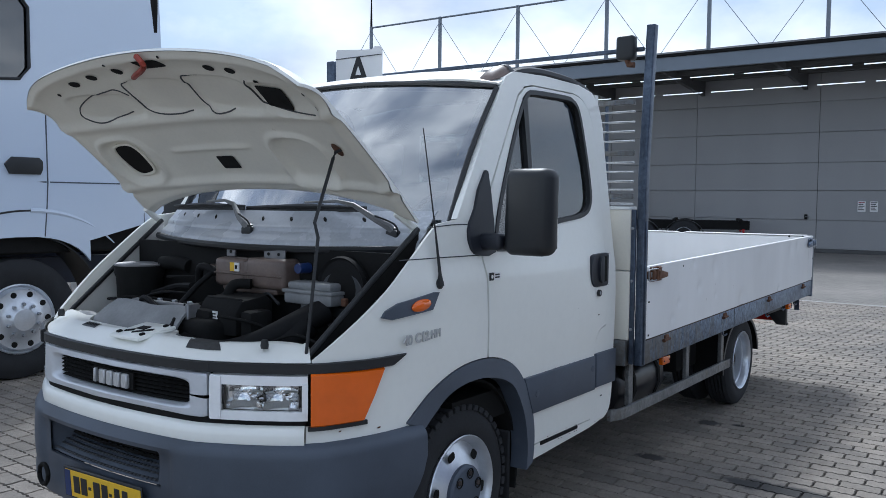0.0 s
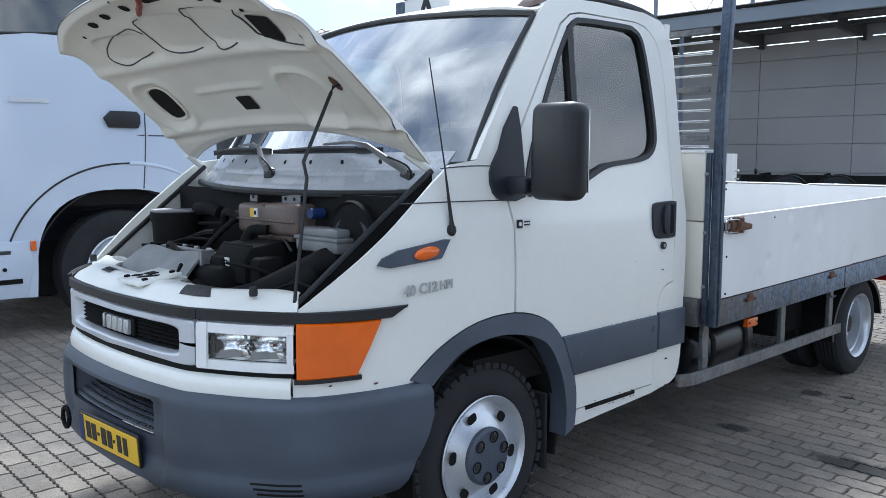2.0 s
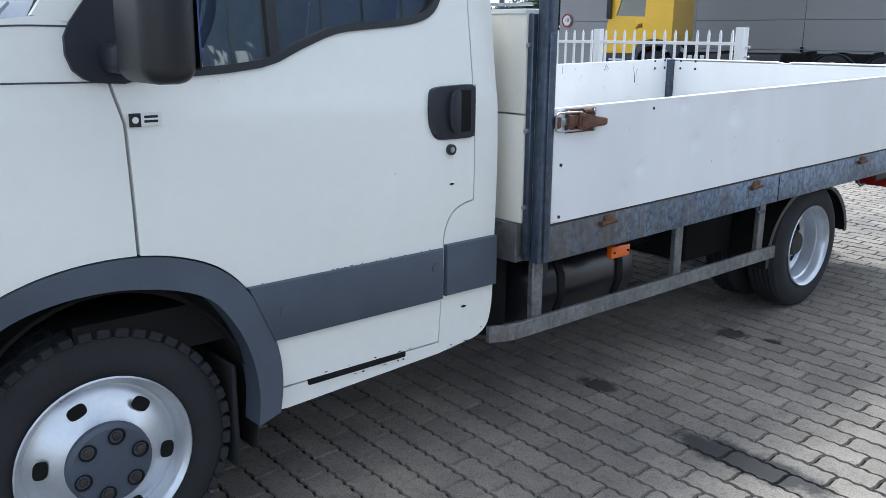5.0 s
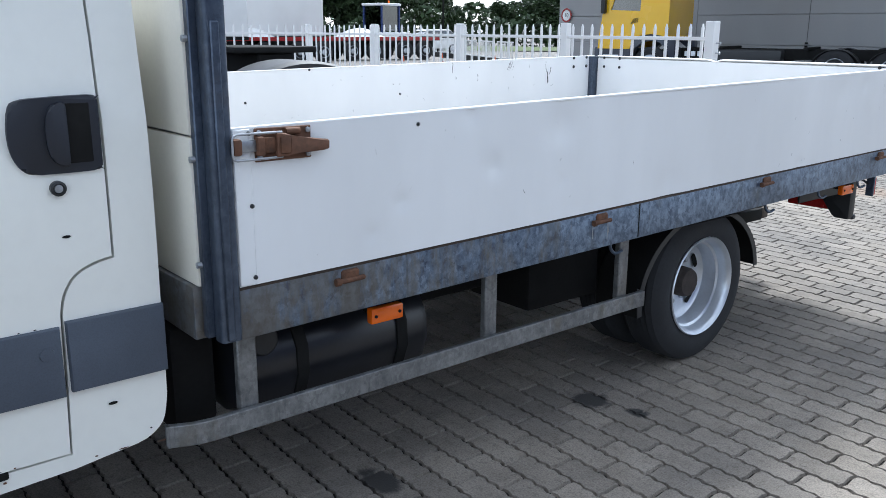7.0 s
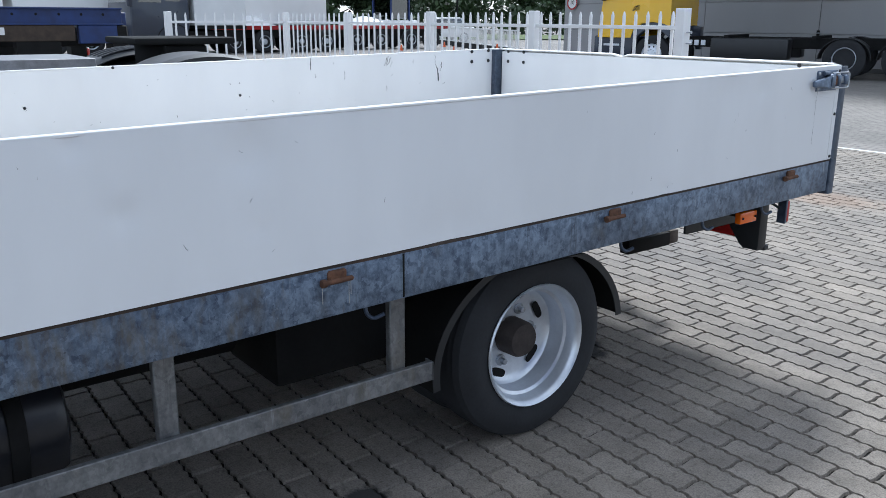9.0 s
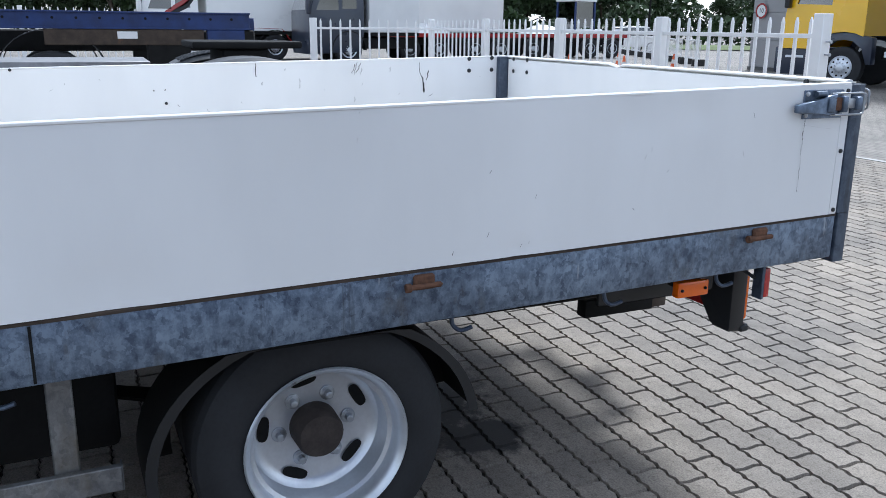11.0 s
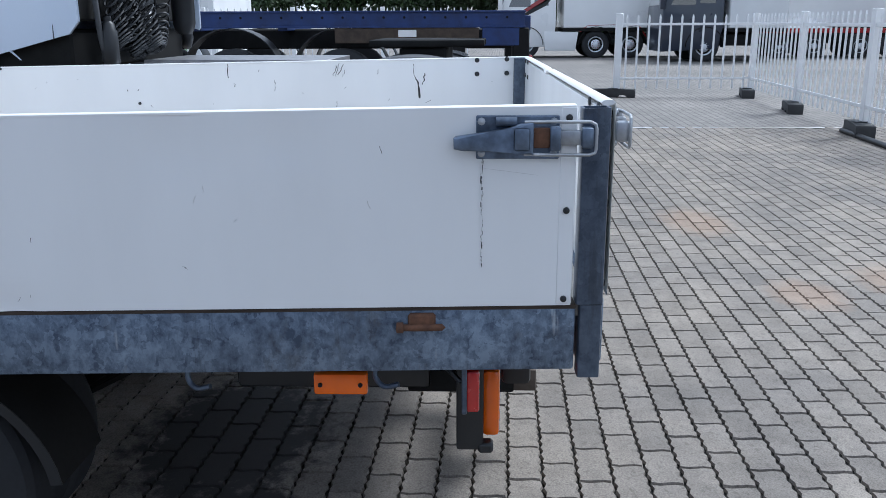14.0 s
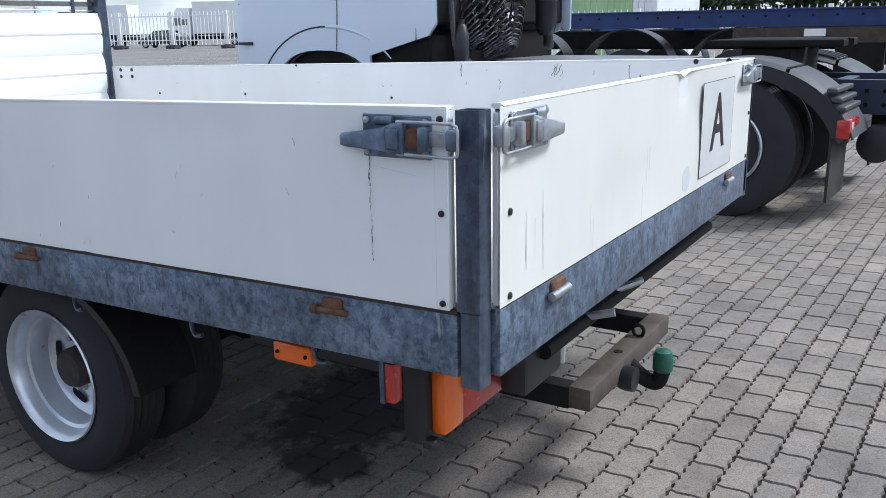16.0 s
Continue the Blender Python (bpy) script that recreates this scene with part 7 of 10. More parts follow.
catch("board_catch", Matrix.Translation((-0.965, 5.411, 1.203)) @ RB, STEEL, STEEL, "worn zinc catch on the tailboard")

# tailboard
bm = B()
def tail(a, b):
    x, z = 1.066 - 2.133 * a, H0 + (H1 - H0) * b
    d = 0.016 * math.exp(-((x + 0.15) ** 2 / 0.006 + (z - 1.15) ** 2 / 0.004)) + 0.008 * math.exp(-((x + 0.30) ** 2 / 0.012 + (z - 1.06) ** 2 / 0.008)) + 0.006 * math.exp(-((x - 0.35) ** 2 / 0.05 + (z - 0.9) ** 2 / 0.01))
    kink = 0.014 * math.exp(-((x + 0.12) / 0.03) ** 2) * max(0, (b - 0.8) / 0.2)
    return (x, 5.3075 - d, z - kink)
grid(bm, tail, 90, 16)
# board paint darkened and creamed to set how the sunlit tail looks
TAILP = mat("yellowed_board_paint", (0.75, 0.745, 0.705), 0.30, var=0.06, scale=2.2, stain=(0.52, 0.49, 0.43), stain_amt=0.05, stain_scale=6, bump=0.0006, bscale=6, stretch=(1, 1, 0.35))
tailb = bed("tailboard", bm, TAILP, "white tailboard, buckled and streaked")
bed("tail_core", (box(B(), (-1.065, 5.284, H0), (1.052, 5.2965, H1 - 0.012), 0.002)), ALU, "", tailb)
bm = B()
def tedge(a, b):
    x = 1.053 - 2.12 * a
    kink = 0.014 * math.exp(-((x + 0.12) / 0.03) ** 2)
    t = 2 * math.pi * b
    return (x, 5.295 + 0.014 * math.cos(t), H1 - kink + 0.006 * math.sin(t))
grid(bm, tedge, 60, 8)
bmesh.ops.remove_doubles(bm, verts=bm.verts, dist=0.0004)
bmesh.ops.holes_fill(bm, edges=bm.edges, sides=12)
bed("tail_edge", bm, WHITEP, "", tailb)
for x in (1.025, -1.04):
    for z in (1.165, 0.985, 0.815):
        rivet(x, 5.4085, z + bz(5.3), "y", tailb, BLACKP, 0.008)
for x in (-1.005, -0.868, 0.90, 1.02):
    for z in (1.244, 1.184):
        rivet(x, 5.3835, z, "-y", tailb, BLACKP, 0.010)
for x in (0.79, -0.763):
    y = 5.406
    hb = part("tail_hinge", box(B(), (x - 0.035, y - 0.015, 0.80 + 0.01), (x + 0.035, y + 0.010, 0.855), 0.005), RUST, truck, "rusty tailboard hinge")
    part("hinge_pin", lathe(B(), [(x - 0.042, 0.0), (x - 0.042, 0.010), (x + 0.05, 0.010), (x + 0.052, 0.0)], (0, y + 0.012, 0.825), "x", 10), STEEL, hb)
bm = box(B(), (-0.21, -0.155, 0.0), (0.21, 0.155, 0.003), 0.001)
asign = part("letter_plate", bm, mat("dull_white_plate", (0.60, 0.61, 0.60), 0.45, var=0.05, scale=6), truck, "white plate with a large black letter")
asign.matrix_basis = Matrix.Translation((-0.552, 5.4095, 1.052)) @ RB
part("plate_frame", tube(B(), [(-0.21, -0.155, 0.002), (0.21, -0.155, 0.002), (0.21, 0.155, 0.002), (-0.21, 0.155, 0.002), (-0.21, -0.155, 0.002)], 0.0014, 6, False), GREYG, asign)
letters("plate_letter", "A", 0.27, Matrix.Translation((0, 0.005, 0.004)), INK, asign, 0.0008, bold=0.003)
for k, (x, z) in enumerate(((-0.20, 0.89),)):
    part("round_sticker", lathe(B(), [(0.0, 0.042), (0.0012, 0.042), (0.0014, 0.0)], (x, 5.4085, z + 0.03), "y", 24), mat("pale_sticker", (0.66, 0.67, 0.68), 0.5, var=0.08), truck)
random.seed(9)
for k in range(16):
    x = random.choice([0.93, 0.86, 0.99, 0.6, 0.2, -0.6, -0.9]) + random.uniform(-0.03, 0.03)
    z0 = random.uniform(0.95, 1.1)
    bm = B()
    w = random.uniform(0.0003, 0.0008)
    pts = [(x + random.uniform(-0.001, 0.001), z0 - random.uniform(0.05, 0.12) * i / 3) for i in range(4)]
    vs = [(bm.verts.new((px - w, 5.4105, pz)), bm.verts.new((px + w, 5.4105, pz))) for px, pz in pts]
    for (a, b), (c, d) in zip(vs, vs[1:]):
        bm.faces.new((a, b, d, c))
    part("dirt_streak", bm, SCUFF, tailb, smooth=False)

# ---- flatbed truck: underside ----
TANKB = mat("dusty_black_tank", (0.012, 0.013, 0.017), 0.32, var=0.25, scale=5, stain=(0.05, 0.05, 0.05), stain_amt=0.10, stain_scale=4)
for x in (0.42, -0.42):
    part("chassis_rail", box(B(), (x - 0.035, -0.5, 0.44), (x + 0.035, 5.15, 0.63), 0.006), UNDER, truck)
    bm = B()
    for k in range(3):
        pts = [(x * 1.15, 3.1 + 0.08 * k, 0.42 - 0.02 * k), (x * 1.15, 3.75, 0.30 - 0.018 * k), (x * 1.15, 4.25 - 0.08 * k, 0.50 - 0.03 * k)]
        tube(bm, curve_pts(pts, 6), 0.022, 4)
    part("leaf_spring", bm, UNDER, truck)
bm = B()
tube(bm, [(-0.75, 3.75, 0.342), (-0.16, 3.75, 0.342), (-0.14, 3.75, 0.342), (0.14, 3.75, 0.342), (0.16, 3.75, 0.342), (0.75, 3.75, 0.342)], [0.06, 0.06, 0.15, 0.15, 0.06, 0.06], 14)
part("rear_axle", bm, UNDER, truck)
part("front_axle", tube(B(), [(-0.75, 0, 0.32), (0.75, 0, 0.32)], 0.05, 10), UNDER, truck)
part("drive_shaft", tube(B(), [(0, 0.6, 0.45), (0, 3.6, 0.40)], 0.045, 10), UNDER, truck)
part("gearbox", box(B(), (-0.25, -0.4, 0.35), (0.25, 1.0, 0.6), 0.05, 2), UNDER, truck)
part("exhaust", tube(B(), curve_pts([(-0.5, 0.6, 0.40), (-0.55, 2.0, 0.42), (-0.55, 2.8, 0.45), (-0.6, 3.3, 0.5)], 5), 0.04, 10), RUST, truck)
bm = B()
prism(bm, [(0.52, 0.40), (0.60, 0.345), (0.86, 0.345), (0.93, 0.375), (0.960, 0.45), (0.955, 0.53), (0.92, 0.59), (0.84, 0.62), (0.60, 0.62), (0.52, 0.58)], "y", 1.55, 2.24, 0.035)
tank = part("fuel_tank", bm, TANKB, truck, "dusty black plastic fuel tank")
for y0 in (1.74, 2.10):
    bm = B()
    prism(bm, [(0.515, 0.395), (0.60, 0.339), (0.862, 0.339), (0.936, 0.37), (0.967, 0.45), (0.962, 0.534), (0.925, 0.596), (0.84, 0.626), (0.60, 0.626), (0.515, 0.585)], "y", y0, y0 + 0.04, 0.004)
    part("tank_strap", bm, UNDER, tank)
part("tank_shield", box(B(), (0.45, 1.38, 0.34), (0.92, 1.52, 0.66), 0.04, 2), UNDER, truck)
part("filler_cap", lathe(B(), [(0.90, 0.045), (0.955, 0.045), (0.962, 0.038), (0.963, 0.0)], (0, 1.64, 0.575), "x", 20), BLACKP, tank)
part("tool_box", box(B(), (0.45, 2.85, 0.36), (0.80, 3.26, 0.64), 0.02, 2), UNDER, truck, "dark box below the bed")
part("air_tank", tube(B(), [(0.55, 2.3, 0.52), (0.55, 2.8, 0.52)], 0.10, 16), UNDER, truck)

# side guard
bm = B()
guard_pts = [(0.996, 1.332, 0.400), (1.009, 1.360, 0.400), (1.023, 1.395, 0.400), (1.030, 1.44, 0.400)]
def guard_bar(a, b):
    path = curve_pts(guard_pts, 4) + [Vector((1.030, 1.44 + (3.245 - 1.44) * i / 6, 0.400 + 0.004 * i / 6)) for i in range(1, 7)]
    k = a * (len(path) - 1)
    i = min(int(k), len(path) - 2)
    p = path[i].lerp(path[i + 1], k - i)
    d = (path[i + 1] - path[i]).normalized()
    nrm = Vector((d.y, -d.x, 0))
    ring = [(0.0, -0.030), (0.016, -0.030), (0.018, -0.028), (0.018, 0.028), (0.016, 0.030), (0.0, 0.030), (-0.004, 0.0)]
    c = ring[round(b * 7) % 7]
    return p + nrm * c[0] + Vector((0, 0, c[1]))
grid(bm, guard_bar, 18, 7)
guard = part("side_guard", bm, GALV3, truck, "weathered galvanised side guard rail")
part("guard_end", box(B(), (1.012, 3.243, 0.374), (1.048, 3.247, 0.434)), GALV3, guard)
part("guard_end", box(B(), (0.993, 1.328, 0.370), (1.016, 1.334, 0.430)), GALV3, guard)
for y0, y1 in ((1.525, 1.582), (2.415, 2.470), (3.105, 3.160)):
    part("guard_post", box(B(), (1.000, y0, 0.42), (1.026, y1, 0.665 + bz(y0)), 0.004), GALV3, guard)
for y, z in ((1.995, 0.612), (4.853, 0.664)):
    ob = part("side_marker", box(B(), (1.03, y - 0.058, z - 0.028), (1.058, y + 0.058, z + 0.020), 0.006, 2), AMBER, truck, "orange side marker lamp")
    for dy in (-0.043, 0.043):
        rivet(1.058, y + dy, z - 0.004, "x", ob, UNDER, 0.005)
    part("marker_bracket", box(B(), (1.0, y - 0.05, z), (1.03, y + 0.05, z + 0.05)), UNDER, ob)
for y in (3.02, 4.08, 4.55, 4.95):
    z = 0.652 + bz(y)
    part("rope_hook", tube(B(), curve_pts([(1.06, y - 0.02, z + 0.01), (1.065, y - 0.02, z - 0.03), (1.072, y, z - 0.048), (1.078, y + 0.03, z - 0.04)], 5), 0.006, 8), GALV2, truck)

# rear mudguards
for sgn in (1, -1):
    bm = B()
    def guard_f(a, b):
        t = math.pi * (0.03 + 1.01 * a)
        r = 0.445
        return (sgn * (0.765 + 0.215 * b), 3.74 + r * math.cos(t), min(0.335 + r * math.sin(t) * 0.80, 0.64))
    grid(bm, guard_f, 28, 4, 0.006)
    mg = part("mudguard", bm, UNDER, truck, "black rear mudguard")
    bm = B()
    def lipf(a, b):
        t = math.pi * (0.03 + 1.01 * a)
        r = 0.445 - 0.028 * b
        return (sgn * 0.982, 3.74 + r * math.cos(t), min(0.335 + r * math.sin(t) * 0.80, 0.64))
    grid(bm, lipf, 28, 1, 0.004)
    part("mudguard_lip", bm, BLACKP, mg)
    bm = B()
    def skirt(a, b):
        t = math.pi * (0.03 + 1.01 * a)
        q = 0.445 - 0.085 * b
        return (sgn * 0.768, 3.74 + q * math.cos(t), min(0.335 + q * math.sin(t) * 0.80, 0.64 - 0.06 * b))
    grid(bm, skirt, 28, 2, 0.004)
    part("mudguard_skirt", bm, UNDER, mg)

# rear lamps and under-run bar
for sgn in (1, -1):
    def side(bm):
        return bm if sgn > 0 else mirrored(bm)
    bm = B()
    prism(bm, [(0.962, 0.668), (0.72, 0.672), (0.80, 0.560), (0.872, 0.468), (0.885, 0.455), (0.956, 0.455), (0.962, 0.470)], "y", 5.100, 5.162, 0.006)
    box(bm, (0.55, 5.12, 0.60), (0.90, 5.165, 0.66), 0.012, 2)
    box(bm, (0.93, 5.150, 0.448), (0.965, 5.185, 0.474), 0.006)
    lb = part("lamp_bracket", side(bm), BLACKP, truck, "black rear lamp bracket")
    part("lamp_amber", side(box(B(), (0.845, 5.16, 0.478), (0.936, 5.200, 0.640), 0.010, 2)), AMBER, lb, "amber part of the rear lamp")
    part("lamp_red", side(box(B(), (0.58, 5.16, 0.48), (0.845, 5.196, 0.640), 0.008, 2)), RED, lb, "red part of the rear lamp")
    part("bracket_plate", side(box(B(), (0.925, 4.60, 0.60), (0.94, 5.04, 0.665), 0.01, 2)), BLACKP, lb)
    mk = part("outline_lamp", side(box(B(), (1.030, 5.122, 0.600), (1.064, 5.150, 0.694), 0.006, 2)), RED, truck, "small red outline lamp")
    part("lamp_back", side(box(B(), (1.028, 5.112, 0.597), (1.068, 5.1235, 0.725), 0.002)), GALV2, mk)
    part("lamp_wire", side(tube(B(), curve_pts([(0.93, 5.0, 0.66), (1.0, 5.06, 0.69), (1.04, 5.11, 0.66)], 5), 0.006, 6)), BLACKP, mk)
part("under_run_bar", tube(B(), [(-0.95, 5.30, 0.60), (0.62, 5.30, 0.60)], 0.022, 10), UNDER, truck, "black bar under the tail")
plate_lamp = part("plate_lamp", box(B(), (0.475, 5.215, 0.50), (0.70, 5.290, 0.645), 0.014, 2), BLACKP, truck, "black number plate lamp with a pale lens")
part("lamp_lens", box(B(), (0.467, 5.245, 0.512), (0.4765, 5.296, 0.635), 0.006, 2), CLEARL, plate_lamp, "pale clear lens")
for k, (a, b) in enumerate((((0.35, 5.30, 0.61), (0.33, 5.38, 0.63)), ((0.10, 5.30, 0.62), (0.06, 5.37, 0.65)))):
    part("tail_hook", tube(B(), [a, b], 0.012, 8), STEEL, truck)

# tow bar
TB = mat("rusty_tow_bar", (0.105, 0.085, 0.07), 0.75, metal=0.35, var=0.25, scale=14, stain=(0.06, 0.045, 0.035), stain_amt=0.2, stain_scale=8)
bm = B()
box(bm, (-0.36, 5.265, 0.335), (0.375, 5.335, 0.405), 0.008, 2)
tow = part("tow_bar", bm, TB, truck, "rusty square tow bar with a ball")
for x in (0.345, -0.33):
    part("tow_arm", box(B(), (x - 0.03, 4.95, 0.33), (x + 0.03, 5.27, 0.40), 0.008, 2), UNDER, tow)
part("ball_neck", tube(B(), curve_pts([(0.02, 5.32, 0.355), (0.005, 5.37, 0.31), (0.0, 5.41, 0.305), (0.0, 5.425, 0.35)], 5), 0.026, 10), UNDER, tow)
bm = B()
lathe(bm, [(0.34, 0.020), (0.35, 0.031), (0.385, 0.032), (0.41, 0.026), (0.417, 0.012), (0.418, 0.0)], (0.0, 5.425, 0), "z", 20)
part("ball_cover", bm, GREENCAP, tow, "green cover on the tow ball")
part("socket", lathe(B(), [(5.33, 0.036), (5.35, 0.040), (5.375, 0.038), (5.38, 0.0)], (0.11, 0, 0.345), "y", 20), BLACKP, tow)
part("ring_eye", tube(B(), [(-0.10, 5.31 + 0.018 * math.cos(t), 0.425 + 0.02 * math.sin(t)) for t in [2 * math.pi * i / 14 for i in range(15)]], 0.006, 6, False), UNDER, tow)
part("bar_hole", lathe(B(), [(0.404, 0.014), (0.407, 0.014), (0.4075, 0.0)], (0.06, 5.30, 0), "z", 14), UNDER, tow)
# ---- white palisade fence on black blocks ----
def pales(bm, x0, x1, n, h, w=0.034, d=0.02):
    for i in range(n):
        x = x0 + (x1 - x0) * (i + 0.5) / n
        prism(bm, [(x - w / 2, 0.16), (x + w / 2, 0.16), (x + w / 2, h - 0.02), (x, h + 0.03), (x - w / 2, h - 0.02)], "y", -d / 2, d / 2)


def fence_panel(a, b, h=1.50, n=13, group="yard fence", base_z=0.0, post_end=False, scale=1.0, label="white steel palisade fence panel with pointed pales"):
    a, b = Vector((*a, 0)), Vector((*b, 0))
    length = (b - a).length / scale
    rz = math.degrees(math.atan2(b.y - a.y, b.x - a.x))
    f = thing("palisade_fence", label, "fence", (a.x, a.y, base_z), rz, group)
    f.scale = (scale, scale, scale)
    bm = B()
    w = 0.034
    prism(bm, [(-w / 2, 0.16), (w / 2, 0.16), (w / 2, h - 0.02), (0, h + 0.03), (-w / 2, h - 0.02)], "y", -0.011, 0.011)
    first = part("pale", bm, FENCEW, f, smooth=False)
    for i in range(n):
        m = Matrix.Translation((0.05 + (length - 0.1) * (i + 0.5) / n, 0, 0))
        if i == 0:
            first.matrix_basis = m
        else:
            share(first, "pale", f, m)
    for z in (0.35, h - 0.15):
        bm = B()
        box(bm, (0.04, -0.028, z - 0.022), (length - 0.04, -0.012, z + 0.022), 0.003)
        part("rail", bm, FENCEW, f, smooth=False)
    bm = B()
    box(bm, (-0.062, -0.05, 0.10), (0.062, 0.05, h + 0.045), 0.006)
    part("fence_post", bm, FENCEW, f)
    if post_end:
        bm = B()
        box(bm, (length - 0.065, -0.06, 0.10), (length + 0.065, 0.06, h + 0.06), 0.006)
        part("fence_post", bm, FENCEW, f)
        for z in (0.75, 0.83, 1.18, 1.30):
            bm = B()
            lathe(bm, [(0.06, 0.008), (0.115, 0.008), (0.115, 0.016), (0.13, 0.016)], (length, 0, z), "x", 8)
            part("bolt", bm, STEEL, f)
    return f


def fence_block(x, y, rz, z=0.0, scale=1.0, group="fence feet"):
    bk = thing("fence_block", "black recycled plastic foot block under a fence post", "fence foot", (x, y, z), rz, group)
    bk.scale = (scale, scale, scale)
    bm = B()
    prism(bm, [(-0.42, 0), (-0.28, 0), (-0.25, 0.05), (-0.13, 0.05), (-0.10, 0), (0.10, 0), (0.13, 0.05), (0.25, 0.05), (0.28, 0), (0.42, 0),
               (0.42, 0.12), (0.40, 0.15), (0.13, 0.16), (-0.13, 0.16), (-0.40, 0.15), (-0.42, 0.12)], "y", -0.115, 0.115, 0.008)
    part("block", bm, BLOCKM, bk)
    bm = B()
    box(bm, (-0.09, -0.09, 0.155), (0.09, 0.09, 0.172), 0.005)
    part("socket", bm, BLACKP, bk)
    return bk


fx = [(-13.8, 8.05), (-13.8, 10.6), (-11.0, 10.42), (-8.2, 10.22), (-5.65, 10.05), (-3.15, 9.95)]
for i in range(5):
    fence_panel(fx[i], fx[i + 1], post_end=(i == 4), n=12 if i == 0 else 13)
for i, (x, y) in enumerate(fx):
    fence_block(x - (0.30 if i == 5 else 0.0), y - (0.0 if i == 5 else 0.06), -14 + (90 if i == 0 else 0))

# ---- traffic cones ----
def cone(x, y, h, body, label, bands, rz=0.0, group="traffic cones"):
    c = thing("traffic_cone", label, "traffic cone", (x, y, 0), rz, group)
    s = h / 0.72
    bm = B()
    w = 0.20 * s
    box(bm, (-w, -w, 0), (w, w, 0.035 * s), 0.012 * s, 2)
    part("base", bm, body, c)

    def rad(z):
        return (0.155 - 0.125 * (z / h)) * s
    bm = B()
    lathe(bm, [(0.03 * s, 0.175 * s), (0.05 * s, 0.16 * s), (0.07 * s, rad(0.07 * s)), (h * 0.5, rad(h * 0.5)), (h * 0.99, rad(h * 0.99)), (h, rad(h) * 0.7)], (0, 0, 0), "z", 24)
    part("cone_body", bm, body, c)
    for a, b in bands:
        bm = B()
        lathe(bm, [(a * h, rad(a * h) + 0.001), (a * h, rad(a * h) + 0.004), (b * h, rad(b * h) + 0.004), (b * h, rad(b * h) + 0.001)], (0, 0, 0), "z", 24)
        part("reflective_band", bm, REFLW, c)
    return c


cone(-4.12, 9.62, 0.58, BROWNORANGE, "tall faded brown-orange cone with dirty white bands", [(0.36, 0.56), (0.70, 0.86)], 12)
cone(-3.76, 9.52, 0.60, ORANGEP, "tall orange-red traffic cone with white bands", [(0.30, 0.50), (0.66, 0.84)], -9)
cone(-3.42, 9.48, 0.34, ORANGEP, "small orange traffic cone with one white band", [(0.42, 0.70)], 20)
cone(-13.0, 6.65, 0.36, ORANGEP, "small plain orange cone alone on the paving", [], 5)
for x, y in ((-21.9, 19.3), (-20.2, 20.3), (-24.2, 23.0), (-21.5, 23.4)):
    cone(x, y, 0.55, ORANGEP, "orange and white cone out in the yard", [(0.4, 0.65)], 8)

pipe = thing("ground_pipe", "dark hose lying on the paving along the fence", "pipe", (-6.4, 9.75, 0))
bm = B()
tube(bm, curve_pts([(-2.0, 0.28, 0.032), (-0.9, 0.19, 0.032), (0.5, 0.06, 0.032), (1.95, -0.12, 0.032)], 5), 0.032, 10)
part("hose", bm, BLACKP, pipe)
bm = B()
lathe(bm, [(1.95, 0.034), (1.96, 0.042), (2.06, 0.042), (2.07, 0.03)], (0, -0.125, 0.036), "x", 14)
part("end_cap", bm, YELLOWP, pipe, "yellow end cap")

# ---- pale tractor unit parked alongside ----
tr = thing("tractor_unit", "pale blue-white tractor unit with dark windows, no trailer", "truck", (-5.33, 0, 0), -2.9)
TX = 1.25


def lorry_wheel(parent, x, y, z, R, side, rim_r, width=0.30, rimm=RIM, dish=0.05, name="wheel", hubm=None, holes=10):
    e = new(name)
    e.parent = parent
    e.matrix_basis = Matrix.Translation((x, y, z)) @ (Matrix.Identity(4) if side > 0 else Matrix.Rotation(math.pi, 4, "Z"))
    w = width
    bm = B()
    lathe(bm, [(-w, rim_r), (-w, R * 0.88), (-w * 0.9, R * 0.98), (-w * 0.8, R), (-w * 0.66, R), (-w * 0.65, R - 0.012), (-w * 0.62, R - 0.012), (-w * 0.61, R), (-w * 0.39, R), (-w * 0.38, R - 0.012), (-w * 0.35, R - 0.012), (-w * 0.34, R),
               (-w * 0.2, R), (-w * 0.08, R * 0.98), (0, R * 0.88), (0.008, R * 0.75), (-0.012, rim_r * 1.02), (-0.03, rim_r * 0.97)], (0, 0, 0), "x", 44)
    part("tyre", bm, RUBBER, e)
    bm = B()
    lathe(bm, [(-0.10, rim_r * 0.97), (-0.004, rim_r * 0.99), (0.004, rim_r * 0.96), (-0.02, rim_r * 0.90), (-dish, rim_r * 0.84), (-dish, rim_r * 0.60), (-dish + 0.015, rim_r * 0.52), (-dish + 0.03, rim_r * 0.36), (-dish + 0.05, rim_r * 0.30), (-dish + 0.06, 0.01)], (0, 0, 0), "x", 36)
    part("rim", bm, rimm, e)
    for k in range(holes):
        t = 2 * math.pi * k / holes
        bm = B()
        lathe(bm, [(-0.004, rim_r * 0.085), (0.003, rim_r * 0.085)], (-dish, rim_r * 0.72 * math.cos(t), rim_r * 0.72 * math.sin(t)), "x", 10)
        part("hand_hole", bm, UNDER, e)
    for k in range(10):
        t = 2 * math.pi * (k + 0.5) / 10
        bm = B()
        lathe(bm, [(-dish, 0.016), (-dish + 0.04, 0.014)], (0.012, rim_r * 0.44 * math.cos(t), rim_r * 0.44 * math.sin(t)), "x", 6)
        part("wheel_nut", bm, hubm or STEEL, e, smooth=False)
    return e


